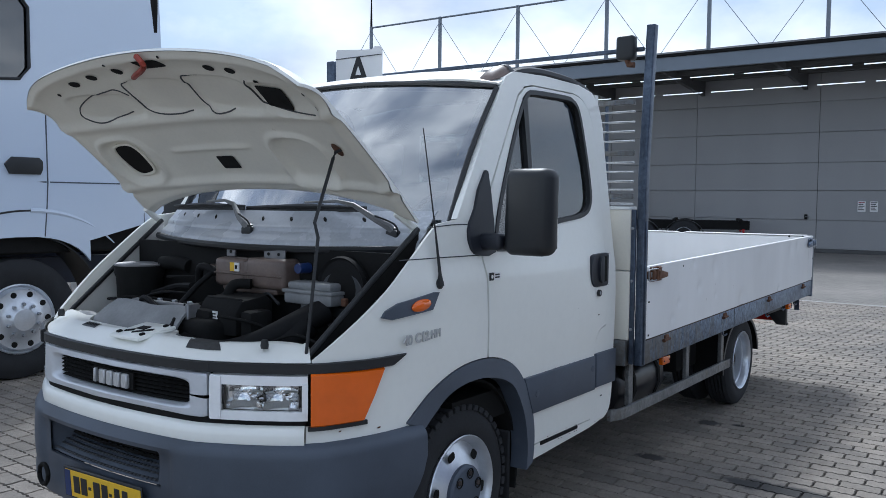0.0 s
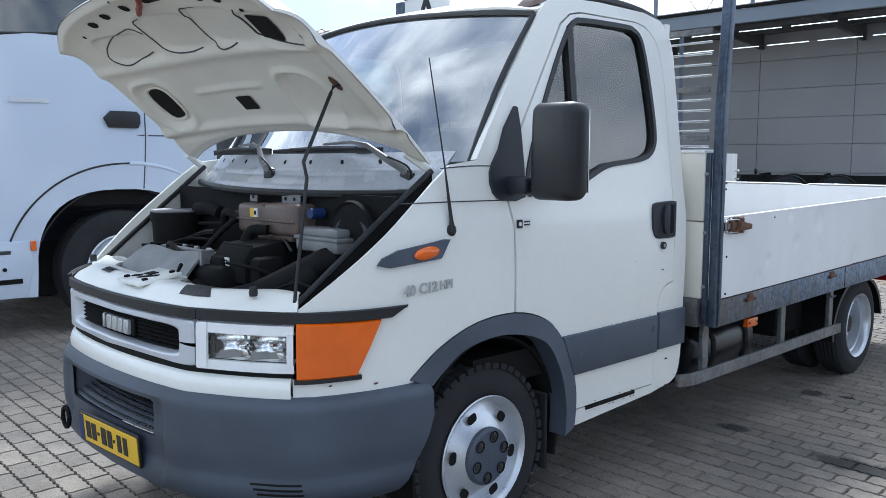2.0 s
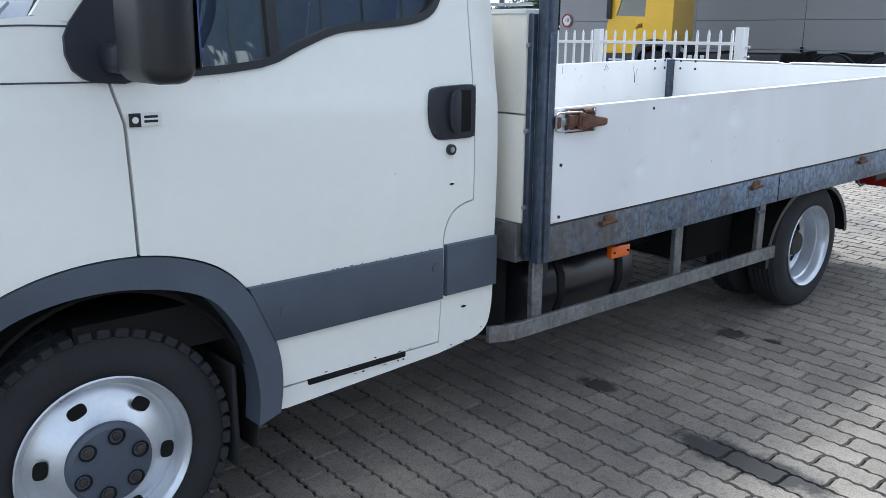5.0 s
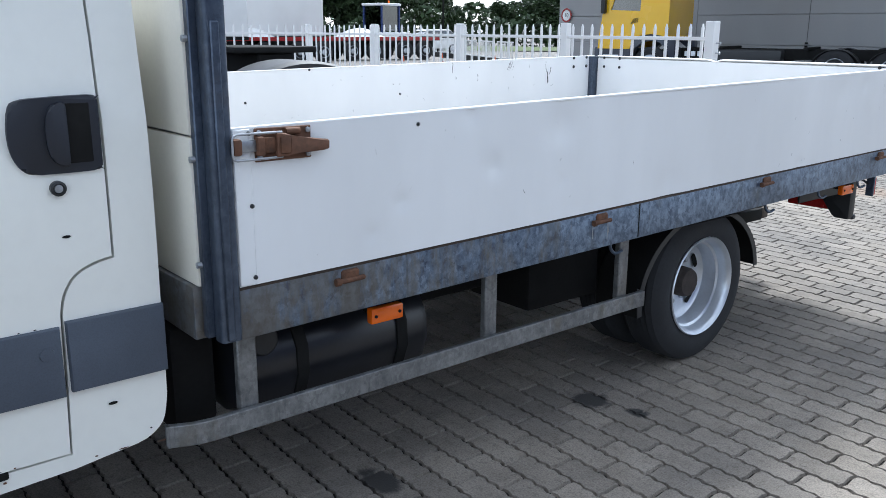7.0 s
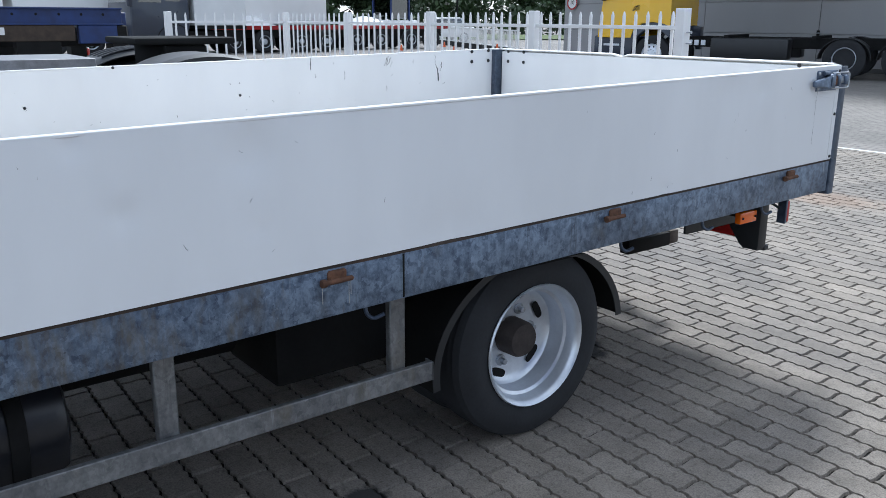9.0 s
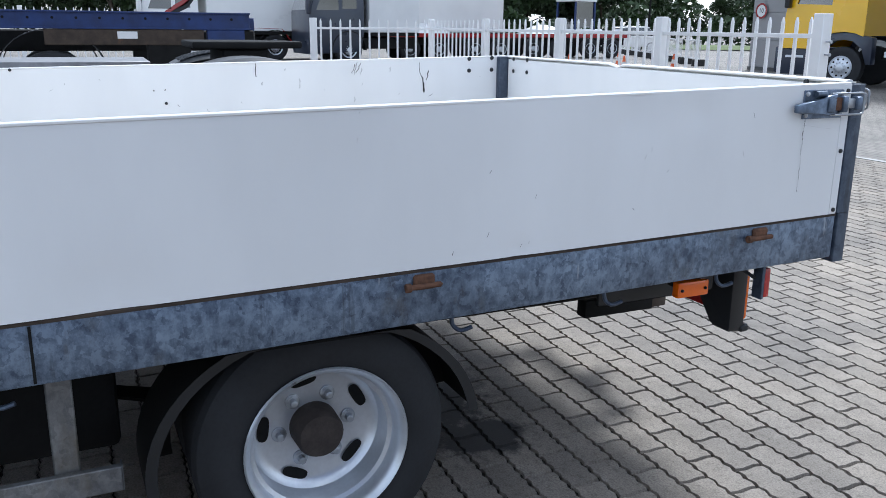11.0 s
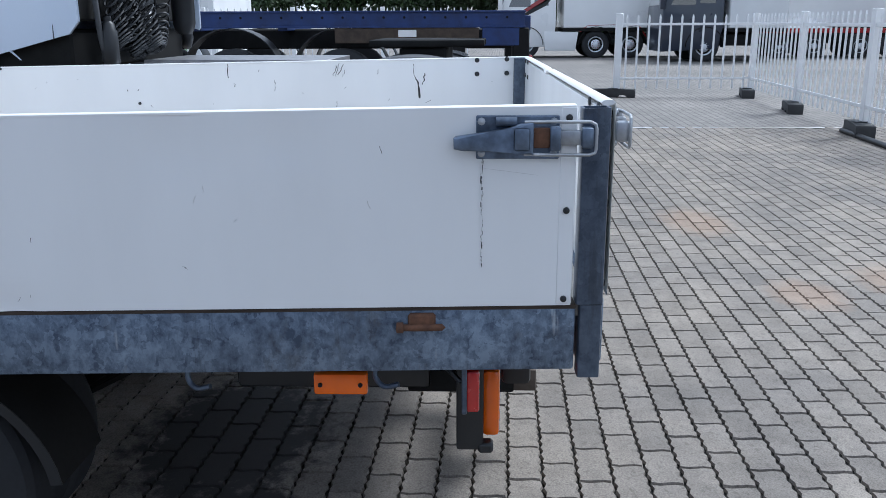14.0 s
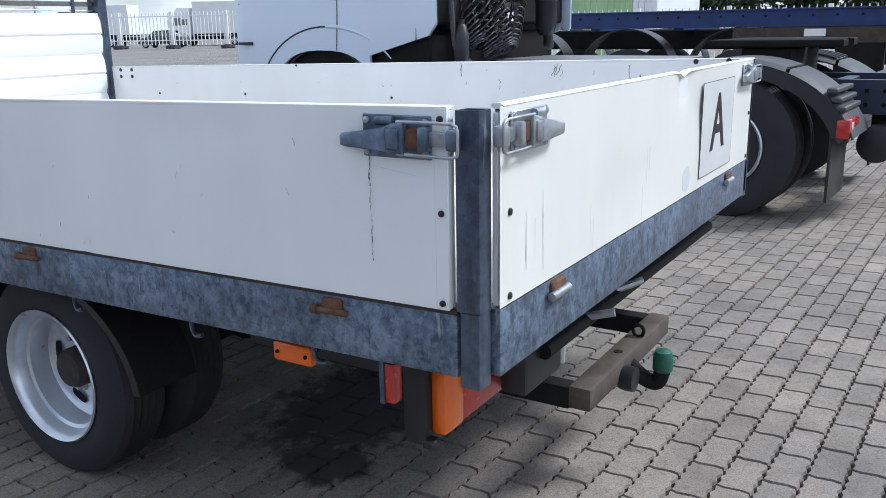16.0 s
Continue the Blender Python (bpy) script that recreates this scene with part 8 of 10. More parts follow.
def arch_pts(c, a, b, p, t0, t1, n=18):
    out = []
    for i in range(n + 1):
        t = t0 + (t1 - t0) * i / n
        out.append((c[0] - a * math.copysign(abs(math.cos(t)) ** (2 / p), math.cos(t)), c[1] + b * abs(math.sin(t)) ** (2 / p)))
    return out


arch = arch_pts((0.88, 0.53), 0.70, 0.67, 2.6, 0.0, math.pi * 0.80)
cab_out = [(-0.36, 0.34), (0.17, 0.34), (0.18, 0.53)] + arch + [(1.47, 1.155), (2.13, 1.325), (2.21, 1.42), (2.21, 3.72), (1.4, 3.78), (0.25, 3.45), (-0.10, 3.20), (-0.38, 2.25), (-0.44, 1.9), (-0.44, 0.5)]


def cab_x(y, z):
    x = TX
    if y < 0.35:
        x -= 0.16 * ((0.35 - y) / 0.8) ** 2
    if z > 2.3:
        x -= 0.05 * (z - 2.3) ** 1.5
    if z > 3.3:
        x -= 0.25 * (z - 3.3) ** 2
    return x


win = [(-0.08, 2.42), (0.55, 2.47), (0.88, 2.50), (0.96, 2.60), (0.97, 3.10), (0.90, 3.19), (0.25, 3.16), (0.08, 3.02), (-0.14, 2.5)]
bm = B()
sheet(bm, cab_out, [win], cab_x, (-0.2, 0.0, 0.2), (0.8, 1.3, 1.9, 2.4, 2.8, 3.2, 3.4, 3.6), 0.03)
part("cab_side", bm, TRUCKW, tr)
bm2 = B()
sheet(bm2, cab_out, [win], cab_x, (-0.2, 0.0, 0.2), (0.8, 1.3, 1.9, 2.4, 2.8, 3.2, 3.4, 3.6), 0.03)
part("cab_side", mirrored(bm2), TRUCKW, tr)
bm2.free()
for sgn in (1, -1):
    bm = B()
    sheet(bm, [(c[0], c[1]) for c in win], [], lambda y, z: (cab_x(y, z) - 0.02), (0.2,), (2.8,), 0.006)
    part("window", mirrored(bm) if sgn < 0 else bm, GLASSD, tr)
    bm = B()
    loop = [(sgn * (cab_x(*p) + 0.004), p[0], p[1]) for p in win]
    tube(bm, loop + loop[:1], 0.014, 6)
    part("window_seal", bm, BLACKP, tr)
    bm = B()
    prism(bm, [(0.74, 1.80), (0.78, 1.72), (1.03, 1.72), (1.05, 1.76), (1.05, 1.83), (1.02, 1.86), (0.80, 1.86)], "x", sgn * (TX - 0.01), sgn * (TX + 0.03), 0.006)
    part("door_handle", bm, BLACKP, tr)
    for ln in ([(1.09, 3.4), (1.09, 2.2), (1.10, 1.65), (1.09, 1.45), (1.07, 1.20)], [(2.0, 3.7), (2.0, 1.29)], [(1.12, 1.66), (2.2, 1.66)],
               [(-0.36, 1.66), (1.09, 1.66)]):
        bm = B()
        tube(bm, [(sgn * (cab_x(*p) + 0.0005), *p) for p in ln], 0.006, 5)
        part("panel_gap", bm, PLASTIC, tr)
    bm = B()
    tube(bm, [(sgn * (cab_x(*p) - 0.002), *p) for p in arch_pts((0.95, 0.45), 1.02, 0.97, 2.1, 0.35, math.pi * 0.50)], 0.009, 6)
    part("step_gap", bm, BLACKP, tr)
    bm = B()
    tube(bm, [(sgn * (cab_x(*p) - 0.014), *p) for p in arch_pts((0.95, 0.45), 1.02, 0.97, 2.1, math.pi * 0.50, math.pi * 0.76)], [0.022 * (1 - (i / 18) ** 2) + 0.004 for i in range(19)], 8)
    part("wing_crease", bm, TRUCKW, tr)
    bm = B()
    for z0 in (0.62, 0.95, 1.25):
        box(bm, (sgn * (TX - 0.10), -0.30, z0), (sgn * (TX - 0.03), -0.10, z0 + 0.03), 0.006)
    part("steps", bm, BLACKP, tr)
    bm = B()
    box(bm, (sgn * (TX - 0.16), -0.40, 0.36), (sgn * (TX - 0.05), -0.26, 1.05), 0.02, 2)
    part("corner_lamp", bm, CLEARL, tr)
    bm = B()
    box(bm, (sgn * (TX - 0.02), 0.13, 0.72), (sgn * (TX + 0.012), 0.17, 0.80), 0.004)
    part("side_marker", bm, AMBER, tr)
    bm = B()
    box(bm, (sgn * (TX + 0.02), -0.46, 2.35), (sgn * (TX + 0.24), -0.26, 3.0), 0.06, 3)
    part("mirror_housing", bm, TRUCKW, tr)
    lorry_wheel(tr, sgn * (TX - 0.06), 0.88, 0.51, 0.51, sgn, 0.30, dish=-0.03)
    bm = B()
    grid(bm, lambda u, v, s=sgn: Vector((s * (TX - 0.42 + 0.40 * v), 0.88 - 0.72 * math.cos(math.pi * u), 0.50 + 0.72 * math.sin(math.pi * u))), 18, 2, 0.012)
    part("wheel_arch_liner", bm, BLACKP, tr)
# front, roof, back of the cab
bm = B()
sec = [(-0.44, 0.5), (-0.44, 1.9), (-0.38, 2.25), (-0.10, 3.20), (0.25, 3.45), (1.4, 3.78), (2.21, 3.72)]
for (y0, z0), (y1, z1) in zip(sec, sec[1:]):
    vs = [bm.verts.new(p) for p in ((-cab_x(y0, z0), y0, z0), (0, y0 - 0.10, z0), (cab_x(y0, z0), y0, z0), (cab_x(y1, z1), y1, z1), (0, y1 - 0.10, z1), (-cab_x(y1, z1), y1, z1))]
    bm.faces.new((vs[0], vs[1], vs[4], vs[5]))
    bm.faces.new((vs[1], vs[2], vs[3], vs[4]))
bmesh.ops.remove_doubles(bm, verts=bm.verts, dist=0.001)
bmesh.ops.solidify(bm, geom=bm.faces[:], thickness=0.02)
part("cab_front", bm, TRUCKW, tr)
bm = B()
box(bm, (-TX + 0.05, -0.52, 0.34), (TX - 0.10, -0.30, 0.78), 0.04, 2)
part("bumper", bm, TRUCKW, tr)
# rear wall near-black, standing in for shade and gear behind the cab
bm = B()
box(bm, (-TX + 0.035, 2.12, 1.42), (TX - 0.035, 2.195, 3.65), 0.02)
part("cab_back", bm, UNDER, tr, "rear wall of the cab, blackened for shade and clutter")
bm = B()
box(bm, (-TX + 0.08, 0.0, 1.05), (TX - 0.08, 2.1, 1.35), 0.02)
part("cab_floor", bm, UNDER, tr)
bm = B()
box(bm, (-1.0, -0.2, 2.35), (1.0, 1.6, 2.4), 0.02)
part("cab_interior", bm, SEATM, tr)
for sgn in (1, -1):
    bm = B()
    prism(bm, [(-0.40, 0.34), (0.10, 0.34), (0.16, 0.62), (0.12, 0.80), (-0.40, 0.80)], "x", sgn * (TX - 0.14), sgn * (TX - 0.005), 0.02)
    part("bumper_corner", bm, TRUCKW, tr)
    bm = B()
    box(bm, (sgn * (TX - 0.02), -0.28, 0.46), (sgn * (TX + 0.003), 0.06, 0.50), 0.005)
    part("step_slot", bm, UNDER, tr)
    bm = B()
    box(bm, (sgn * (TX - 0.02), -0.12, 0.70), (sgn * (TX + 0.004), -0.02, 0.73), 0.004)
    part("marker_glass", bm, GREYG, tr)
    for y, z in ((-0.07, 0.58), (-0.30, 0.70), (-0.31, 0.60)):
        bm = B()
        lathe(bm, [(sgn * (TX - 0.01), 0.016), (sgn * (TX + 0.002), 0.016)], (0, y, z), "x", 12)
        part("panel_hole", bm, UNDER, tr)
    bm = B()
    box(bm, (sgn * TX - 0.002, 0.02, 1.90), (sgn * TX + 0.004, 0.32, 1.94), 0.002)
    part("type_mark", bm, SILVER, tr)
# chassis and what stands on it
for sgn in (1, -1):
    bm = B()
    prism(bm, [(0.42 * sgn, 0.72), (0.50 * sgn, 0.72), (0.50 * sgn, 0.97), (0.42 * sgn, 0.97)], "y", 0.4, 5.87)
    part("chassis_rail", bm, NAVYFR, tr, smooth=False)
    for k in range(8):
        bm = B()
        lathe(bm, [(0.499, 0.016), (0.505, 0.016)], (0, 5.42 + 0.12 * (k % 4), 0.79 + 0.10 * (k // 4)), "x", 8)
        part("bolt_hole", bm, UNDER, tr)
    # rear wheels, twin each side
    lorry_wheel(tr, sgn * (TX - 0.02), 4.72, 0.51, 0.52, sgn, 0.29, dish=0.13, width=0.28)
    lorry_wheel(tr, sgn * (TX - 0.36), 4.72, 0.51, 0.52, sgn, 0.29, dish=0.03, width=0.28, holes=0)
    # segmented mudguard
    for a0, a1 in ((0.06, 0.30), (0.31, 0.64), (0.65, 0.93)):
        bm = B()
        grid(bm, lambda u, v, s=sgn, a=a0, b=a1: Vector((s * (TX - 0.66 + 0.64 * v), 4.75 - 0.85 * math.cos(math.pi * (a + (b - a) * u)), 0.48 + (0.655 - 0.05 * max(0, abs(v - 0.5) - 0.42) / 0.08) * math.sin(math.pi * (a + (b - a) * u)))), 14, 10, 0.014)
        part("mudguard", bm, GREYG, tr)
    bm = B()
    grid(bm, lambda u, v, s=sgn: Vector((s * (TX - 0.018), 4.75 - (0.85 - 0.12 * v) * math.cos(math.pi * (0.06 + 0.86 * u)), 0.48 + (0.645 - 0.10 * v) * math.sin(math.pi * (0.06 + 0.86 * u)))), 24, 3, 0.012)
    part("mudguard_side", bm, BLACKP, tr)
    for k in range(4):
        bm = B()
        tube(bm, [(sgn * (TX - 0.60 + 0.16 * k), 4.75 - 0.855 * math.cos(math.pi * t), 0.485 + 0.655 * math.sin(math.pi * t)) for t in [0.34 + 0.30 * j / 8 for j in range(9)]], 0.010, 6)
        part("mudguard_rib", bm, GREYG, tr)
    bm = B()
    for k in range(3):
        box(bm, (sgn * (TX - 0.60), 5.40 + 0.03 * k, 0.92 - 0.06 * k), (sgn * (TX - 0.01), 5.47 + 0.03 * k, 0.955 - 0.06 * k), 0.008)
    part("mudguard_step", bm, GREYG, tr)
    bm = B()
    prism(bm, [(5.45, 0.80), (5.53, 0.74), (5.55, 0.62), (5.50, 0.58), (5.42, 0.70)], "x", sgn * (TX - 0.62), sgn * (TX - 0.02), 0.01)
    part("lamp_bracket", bm, GREYG, tr)
    bm = B()
    box(bm, (sgn * (TX - 0.34), 5.48, 0.62), (sgn * (TX + 0.0), 5.57, 0.75), 0.015, 2)
    part("tail_lamp", bm, RED, tr)
    bm = B()
    box(bm, (sgn * (TX - 0.12), 5.55, 0.645), (sgn * (TX - 0.06), 5.574, 0.73), 0.006)
    part("reversing_lens", bm, CLEARL, tr)
    bm = B()
    box(bm, (sgn * (TX - 0.62), 5.44, 0.17), (sgn * (TX - 0.03), 5.46, 0.66), 0.004)
    part("mud_flap", bm, BLACKP, tr)
for y in (3.0, 4.2, 5.3, 5.80):
    bm = B()
    box(bm, (-0.42, y - 0.05, 0.74), (0.42, y + 0.05, 0.95), 0.01)
    part("cross_member", bm, NAVYFR, tr)
bm = B()
lathe(bm, [(0.15, 0.10), (0.16, 0.135), (0.85, 0.135), (0.86, 0.10)], (-0.2, 5.66, 0.52), "x", 22)
part("air_tank", bm, BLACKP, tr, "round black air tank")
bm = B()
box(bm, (0.3, 5.58, 0.64), (0.42, 5.74, 0.82), 0.01)
part("tank_bracket", bm, UNDER, tr)
bm = B()
prism(bm, [(-0.50, 4.35), (0.50, 4.35), (0.52, 4.9), (0.32, 5.32), (0.12, 5.32), (0.05, 4.95), (-0.05, 4.95), (-0.12, 5.32), (-0.32, 5.32), (-0.52, 4.9)], "z", 1.20, 1.26, 0.015)
part("fifth_wheel_plate", bm, UNDER, tr)
bm = B()
box(bm, (-0.46, 4.6, 0.96), (0.46, 5.0, 1.20), 0.02)
part("fifth_wheel_base", bm, UNDER, tr)
bm = B()
box(bm, (0.55, 2.3, 0.42), (1.15, 3.4, 1.00), 0.08, 3)
part("fuel_tank", bm, SILVER, tr)
bm = B()
box(bm, (-1.15, 2.5, 0.42), (-0.55, 3.9, 1.00), 0.08, 3)
part("fuel_tank", bm, SILVER, tr)
bm = B()
box(bm, (-0.5, 2.4, 0.968), (0.55, 4.0, 1.10), 0.004)
part("catwalk", bm, ALUCAST, tr)
bm = B()
lathe(bm, [(1.30, 0.06), (1.34, 0.088), (1.40, 0.105), (1.78, 0.108), (1.80, 0.118), (1.90, 0.118), (1.92, 0.105), (2.5, 0.105)], (-0.36, 2.44, 0), "z", 22)
exh = part("intake_pipe", bm, BLACKP, tr, "thick black pipe with ribbed collars")
for z in (1.62, 1.68, 1.74):
    part("collar", lathe(B(), [(z, 0.107), (z + 0.006, 0.114), (z + 0.022, 0.114), (z + 0.028, 0.107)], (-0.36, 2.44, 0), "z", 22), BLACKP, exh)
part("outlet", tube(B(), curve_pts([(-0.36, 2.44, 1.36), (-0.38, 2.46, 1.28), (-0.45, 2.42, 1.22), (-0.6, 2.36, 1.20)], 5), 0.05, 12), BLACKP, exh)
bm = B()
prism(bm, [(2.18, 1.36), (2.27, 1.33), (2.29, 1.36), (2.29, 3.4), (2.18, 3.5)], "x", -1.25, -1.215, 0.01)
part("side_fairing", bm, TRUCKW, tr, "pale fairing panel behind the cab")
bm = B()
tube(bm, [(0.9, 2.36, 1.65), (0.9, 2.36, 2.6), (0.4, 2.36, 2.65), (-0.6, 2.36, 2.65)], 0.022, 8)
part("hose_rail", bm, ALUCAST, tr)
part("drain_pipe", tube(B(), curve_pts([(1.16, 2.30, 2.3), (1.15, 2.31, 1.7), (1.13, 2.32, 1.30), (1.06, 2.33, 1.14), (0.90, 2.34, 1.10)], 6), 0.022, 10), GREYG, tr, "upright dark grey pipe")
part("air_dryer", lathe(B(), [(1.08, 0.0), (1.085, 0.05), (1.12, 0.068), (1.34, 0.068), (1.36, 0.055), (1.40, 0.05), (1.42, 0.03), (1.46, 0.03)], (1.07, 2.36, 0), "z", 18), BLACKP, tr)
for k, (xa, xb, hang, rr, yc) in enumerate(((1.02, 0.62, 1.24, 0.085, 2.38), (0.92, 0.40, 1.17, 0.095, 2.44), (0.80, 0.30, 1.20, 0.090, 2.52), (0.66, 0.52, 1.30, 0.080, 2.40))):
    bm = B()
    pts, turns = [], 26
    for i in range(turns * 12):
        s = i / (turns * 12)
        cx = xa + (xb - xa) * s + 0.02 * math.sin(9 * s + k)
        cz = hang + (1.85 - hang) * abs(2 * s - 1) ** 2.2 + 0.02 * math.sin(7 * s)
        ph = 2 * math.pi * turns * s
        side = (2 * s - 1) * 1.1
        pts.append((cx + rr * math.cos(ph) * math.cos(side), yc + rr * math.sin(ph) * 0.75, cz + rr * math.cos(ph) * math.sin(side) + rr * 0.5 * math.sin(ph)))
    tube(bm, pts, 0.0095, 5)
    part("coiled_air_hose", bm, BLACKP, tr)
for k in range(5):
    x = 0.98 - 0.17 * k
    part("air_pipe", tube(B(), curve_pts([(x, 2.21, 2.2), (x - 0.02, 2.25, 1.8), (x + 0.05 * (-1) ** k, 2.26, 1.45), (x - 0.10, 2.24, 1.20)], 5), 0.012, 7), (GREYG, BLACKP)[k % 2], tr)
part("valve_block", box(B(), (0.30, 2.20, 1.45), (0.62, 2.30, 1.62), 0.02, 2), GREYG, tr)
part("cable_box", box(B(), (-0.16, 2.20, 1.30), (0.22, 2.27, 1.62), 0.02, 2), BLACKP, tr)
part("warning_plate", box(B(), (0.03, 2.28, 1.44), (0.15, 2.29, 1.53), 0.003), WHITEP, tr)
part("coupling_head", lathe(B(), [(0, 0.02), (0.01, 0.035), (0.09, 0.035), (0.10, 0.02), (0.10, 0.0)], (0.36, 2.36, 1.62), "z", 12), RED, tr)

# ---- blue container chassis trailer ----
bt = thing("container_trailer", "dark blue skeletal container trailer with rusty fittings", "trailer", (-11.4, 0, 0))
for sgn in (1, -1):
    X = sgn * 1.10
    bm = B()
    box(bm, (X - 0.04, -4.6, 1.33), (X + 0.04, 6.03, 1.56), 0.006)
    part("side_beam", bm, BLUEP, bt, smooth=False)
    for z in (1.335, 1.555):
        bm = B()
        box(bm, (X - 0.07, -4.6, z - 0.012), (X + 0.07, 6.04, z + 0.012), 0.003)
        part("flange", bm, BLUEP, bt, smooth=False)
    for k in range(34):
        bm = B()
        lathe(bm, [(X + sgn * 0.038, 0.02), (X + sgn * 0.043, 0.02)], (0, -4.3 + 0.305 * k, 1.47), "x", 8)
        part("lashing_hole", bm, UNDER, bt)
    bm = B()
    box(bm, (X - 0.10, 3.2, 1.10), (X + 0.06, 5.35, 1.32), 0.01)
    part("inner_beam", bm, LIPM, bt, "dark rusty cross beam")
    bm = B()
    box(bm, (X - 0.06, 5.40, 1.06), (X + 0.065, 5.95, 1.32), 0.01)
    part("locker", bm, BLUEP, bt)
    bm = B()
    box(bm, (X + 0.05 * sgn, 4.15, 1.19), (X + 0.07 * sgn, 4.42, 1.29), 0.002)
    part("data_plate", bm, WHITEP, bt)
    for yy in (-0.05, 1.62, 3.28):
        lorry_wheel(bt, X + sgn * 0.04, yy, 0.50, 0.52, sgn, 0.29, dish=0.06, width=0.36)
        bm = B()
        grid(bm, lambda u, v, s=sgn, q=yy: Vector((X + s * (-0.36 + 0.40 * v), q - 0.72 * math.cos(math.pi * u), 0.58 + 0.73 * math.sin(math.pi * (0.04 + 0.92 * u)))), 18, 2, 0.012)
        part("mudguard", bm, BLACKP, bt)
    bm = B()
    box(bm, (X - 0.16, 4.55, 0.72), (X + 0.05, 5.15, 1.14), 0.015)
    part("tool_box", bm, UNDER, bt, "black box with peeling white paint")
    bm = B()
    box(bm, (X - 0.25, 5.85, 0.66), (X + 0.06, 6.10, 1.32), 0.02)
    part("rear_frame", bm, UNDER, bt)
    bm = B()
    box(bm, (X - 0.22, 6.10, 0.80), (X + 0.05, 6.15, 0.92), 0.01)
    part("tail_lamp", bm, RED, bt)
    bm = B()
    box(bm, (X - 0.05, -4.4, 0.05), (X + 0.05, -4.25, 1.33), 0.01)
    part("landing_leg", bm, UNDER, bt)
for yy in (-4.5, -2.5, -0.6, 1.1, 2.4, 3.7, 6.05):
    bm = B()
    box(bm, (-1.06, yy - 0.07, 1.28), (1.06, yy + 0.07, 1.50), 0.01)
    part("cross_member", bm, BLUEP, bt)
bm = B()
box(bm, (-1.15, 5.95, 0.50), (1.15, 6.07, 0.64), 0.015)
part("bumper_bar", bm, UNDER, bt)
bm = B()
box(bm, (-0.45, -4.5, 1.0), (0.45, 5.9, 1.3), 0.02)
part("main_rail", bm, UNDER, bt)

# ---- yellow truck in front of the hall ----
yt = thing("yellow_truck", "yellow lorry with a long bare dark chassis", "truck", (-13.0, 22.4, 0), 19)
for sgn in (1, -1):
    Y = -1.2 * sgn
    bm = B()
    # profile seen from the side: x along the truck, front at the low end
    out = [(-1.58, 1.28), (-1.60, 0.95), (-0.62, 0.95), (-0.55, 1.18), (-0.30, 1.34), (0.0, 1.38), (0.30, 1.34), (0.48, 1.27), (0.50, 1.28), (0.50, 3.35), (-0.85, 3.40), (-1.15, 3.20), (-1.46, 2.15)]
    hole = [(-1.24, 2.05), (-0.35, 2.02), (-0.32, 2.75), (-1.02, 2.78)]
    sheet(bm, out, [hole], lambda y, z: 0.0, (), (), 0.03)
    for v in bm.verts:
        v.co = Vector((v.co.y, Y + v.co.x * sgn, v.co.z))
    part("cab_side", bm, YELT, yt)
    bm = B()
    prism(bm, hole, "y", Y + 0.01 * sgn, Y + 0.016 * sgn)
    part("window", bm, GLASSD, yt)
    bm = B()
    prism(bm, [(-0.62, 1.66), (-0.40, 1.70), (-0.36, 1.80), (-0.40, 1.84), (-0.55, 1.80)], "y", Y - 0.03 * sgn, Y + 0.0 * sgn)
    part("door_handle", bm, BLACKP, yt)
    for ln in ([(-0.24, 1.38), (-0.20, 1.9), (-0.22, 2.9), (-0.3, 3.1)], [(0.35, 1.35), (0.35, 3.3)], [(-0.22, 1.86), (0.5, 1.86)]):
        bm = B()
        tube(bm, [(p[0], Y - 0.002 * sgn, p[1]) for p in ln], 0.007, 5)
        part("panel_gap", bm, UNDER, yt)
    bm = B()
    out = [(-1.58, 0.30), (-0.62, 0.30), (-0.60, 0.62), (-0.48, 0.98), (-0.25, 1.16), (0.0, 1.20), (0.25, 1.16), (0.48, 0.98), (0.60, 0.6), (0.72, 0.6), (0.70, 1.24), (0.30, 1.33), (0, 1.37), (-0.3, 1.33), (-0.55, 1.17), (-0.62, 0.94), (-1.58, 0.94)]
    prism(bm, out, "y", Y + 0.005 * sgn, Y + 0.30 * sgn, 0.01)
    part("lower_cab_panel", bm, DARKT, yt)
    bm = B()
    box(bm, (-1.42, min(Y - 0.01 * sgn, Y + 0.02 * sgn), 0.72), (-0.95, max(Y - 0.01 * sgn, Y + 0.02 * sgn), 0.78), 0.004)
    part("step_plate", bm, SILVER, yt)
    bm = B()
    box(bm, (-1.50, Y - 0.22 if sgn > 0 else Y + 0.02, 1.95), (-1.36, Y - 0.02 if sgn > 0 else Y + 0.22, 2.75), 0.04, 2)
    part("mirror_housing", bm, BLACKP, yt)
    for wx in (0.0, 4.95, 6.3):
        e = lorry_wheel(yt, wx, Y + 0.02 * sgn, 0.51, 0.51, 1, 0.29, dish=0.0 if wx == 0 else 0.12)
        e.matrix_basis = Matrix.Translation((wx, Y + 0.02 * sgn, 0.51)) @ Matrix.Rotation(radians(-90 if sgn > 0 else 90), 4, "Z")
        if wx:
            bm = B()
            grid(bm, lambda u, v, q=wx, s=sgn, w=Y: Vector((q - 0.62 * math.cos(math.pi * u), w + s * 0.55 * v, 0.50 + 0.53 * math.sin(math.pi * u))), 14, 2, 0.014)
            part("mudguard", bm, BLACKP, yt)
    bm = B()
    box(bm, (0.7, Y * 0.36 - 0.05, 0.72), (8.3, Y * 0.36 + 0.05, 1.0), 0.01)
    part("chassis_rail", bm, UNDER, yt)
    bm = B()
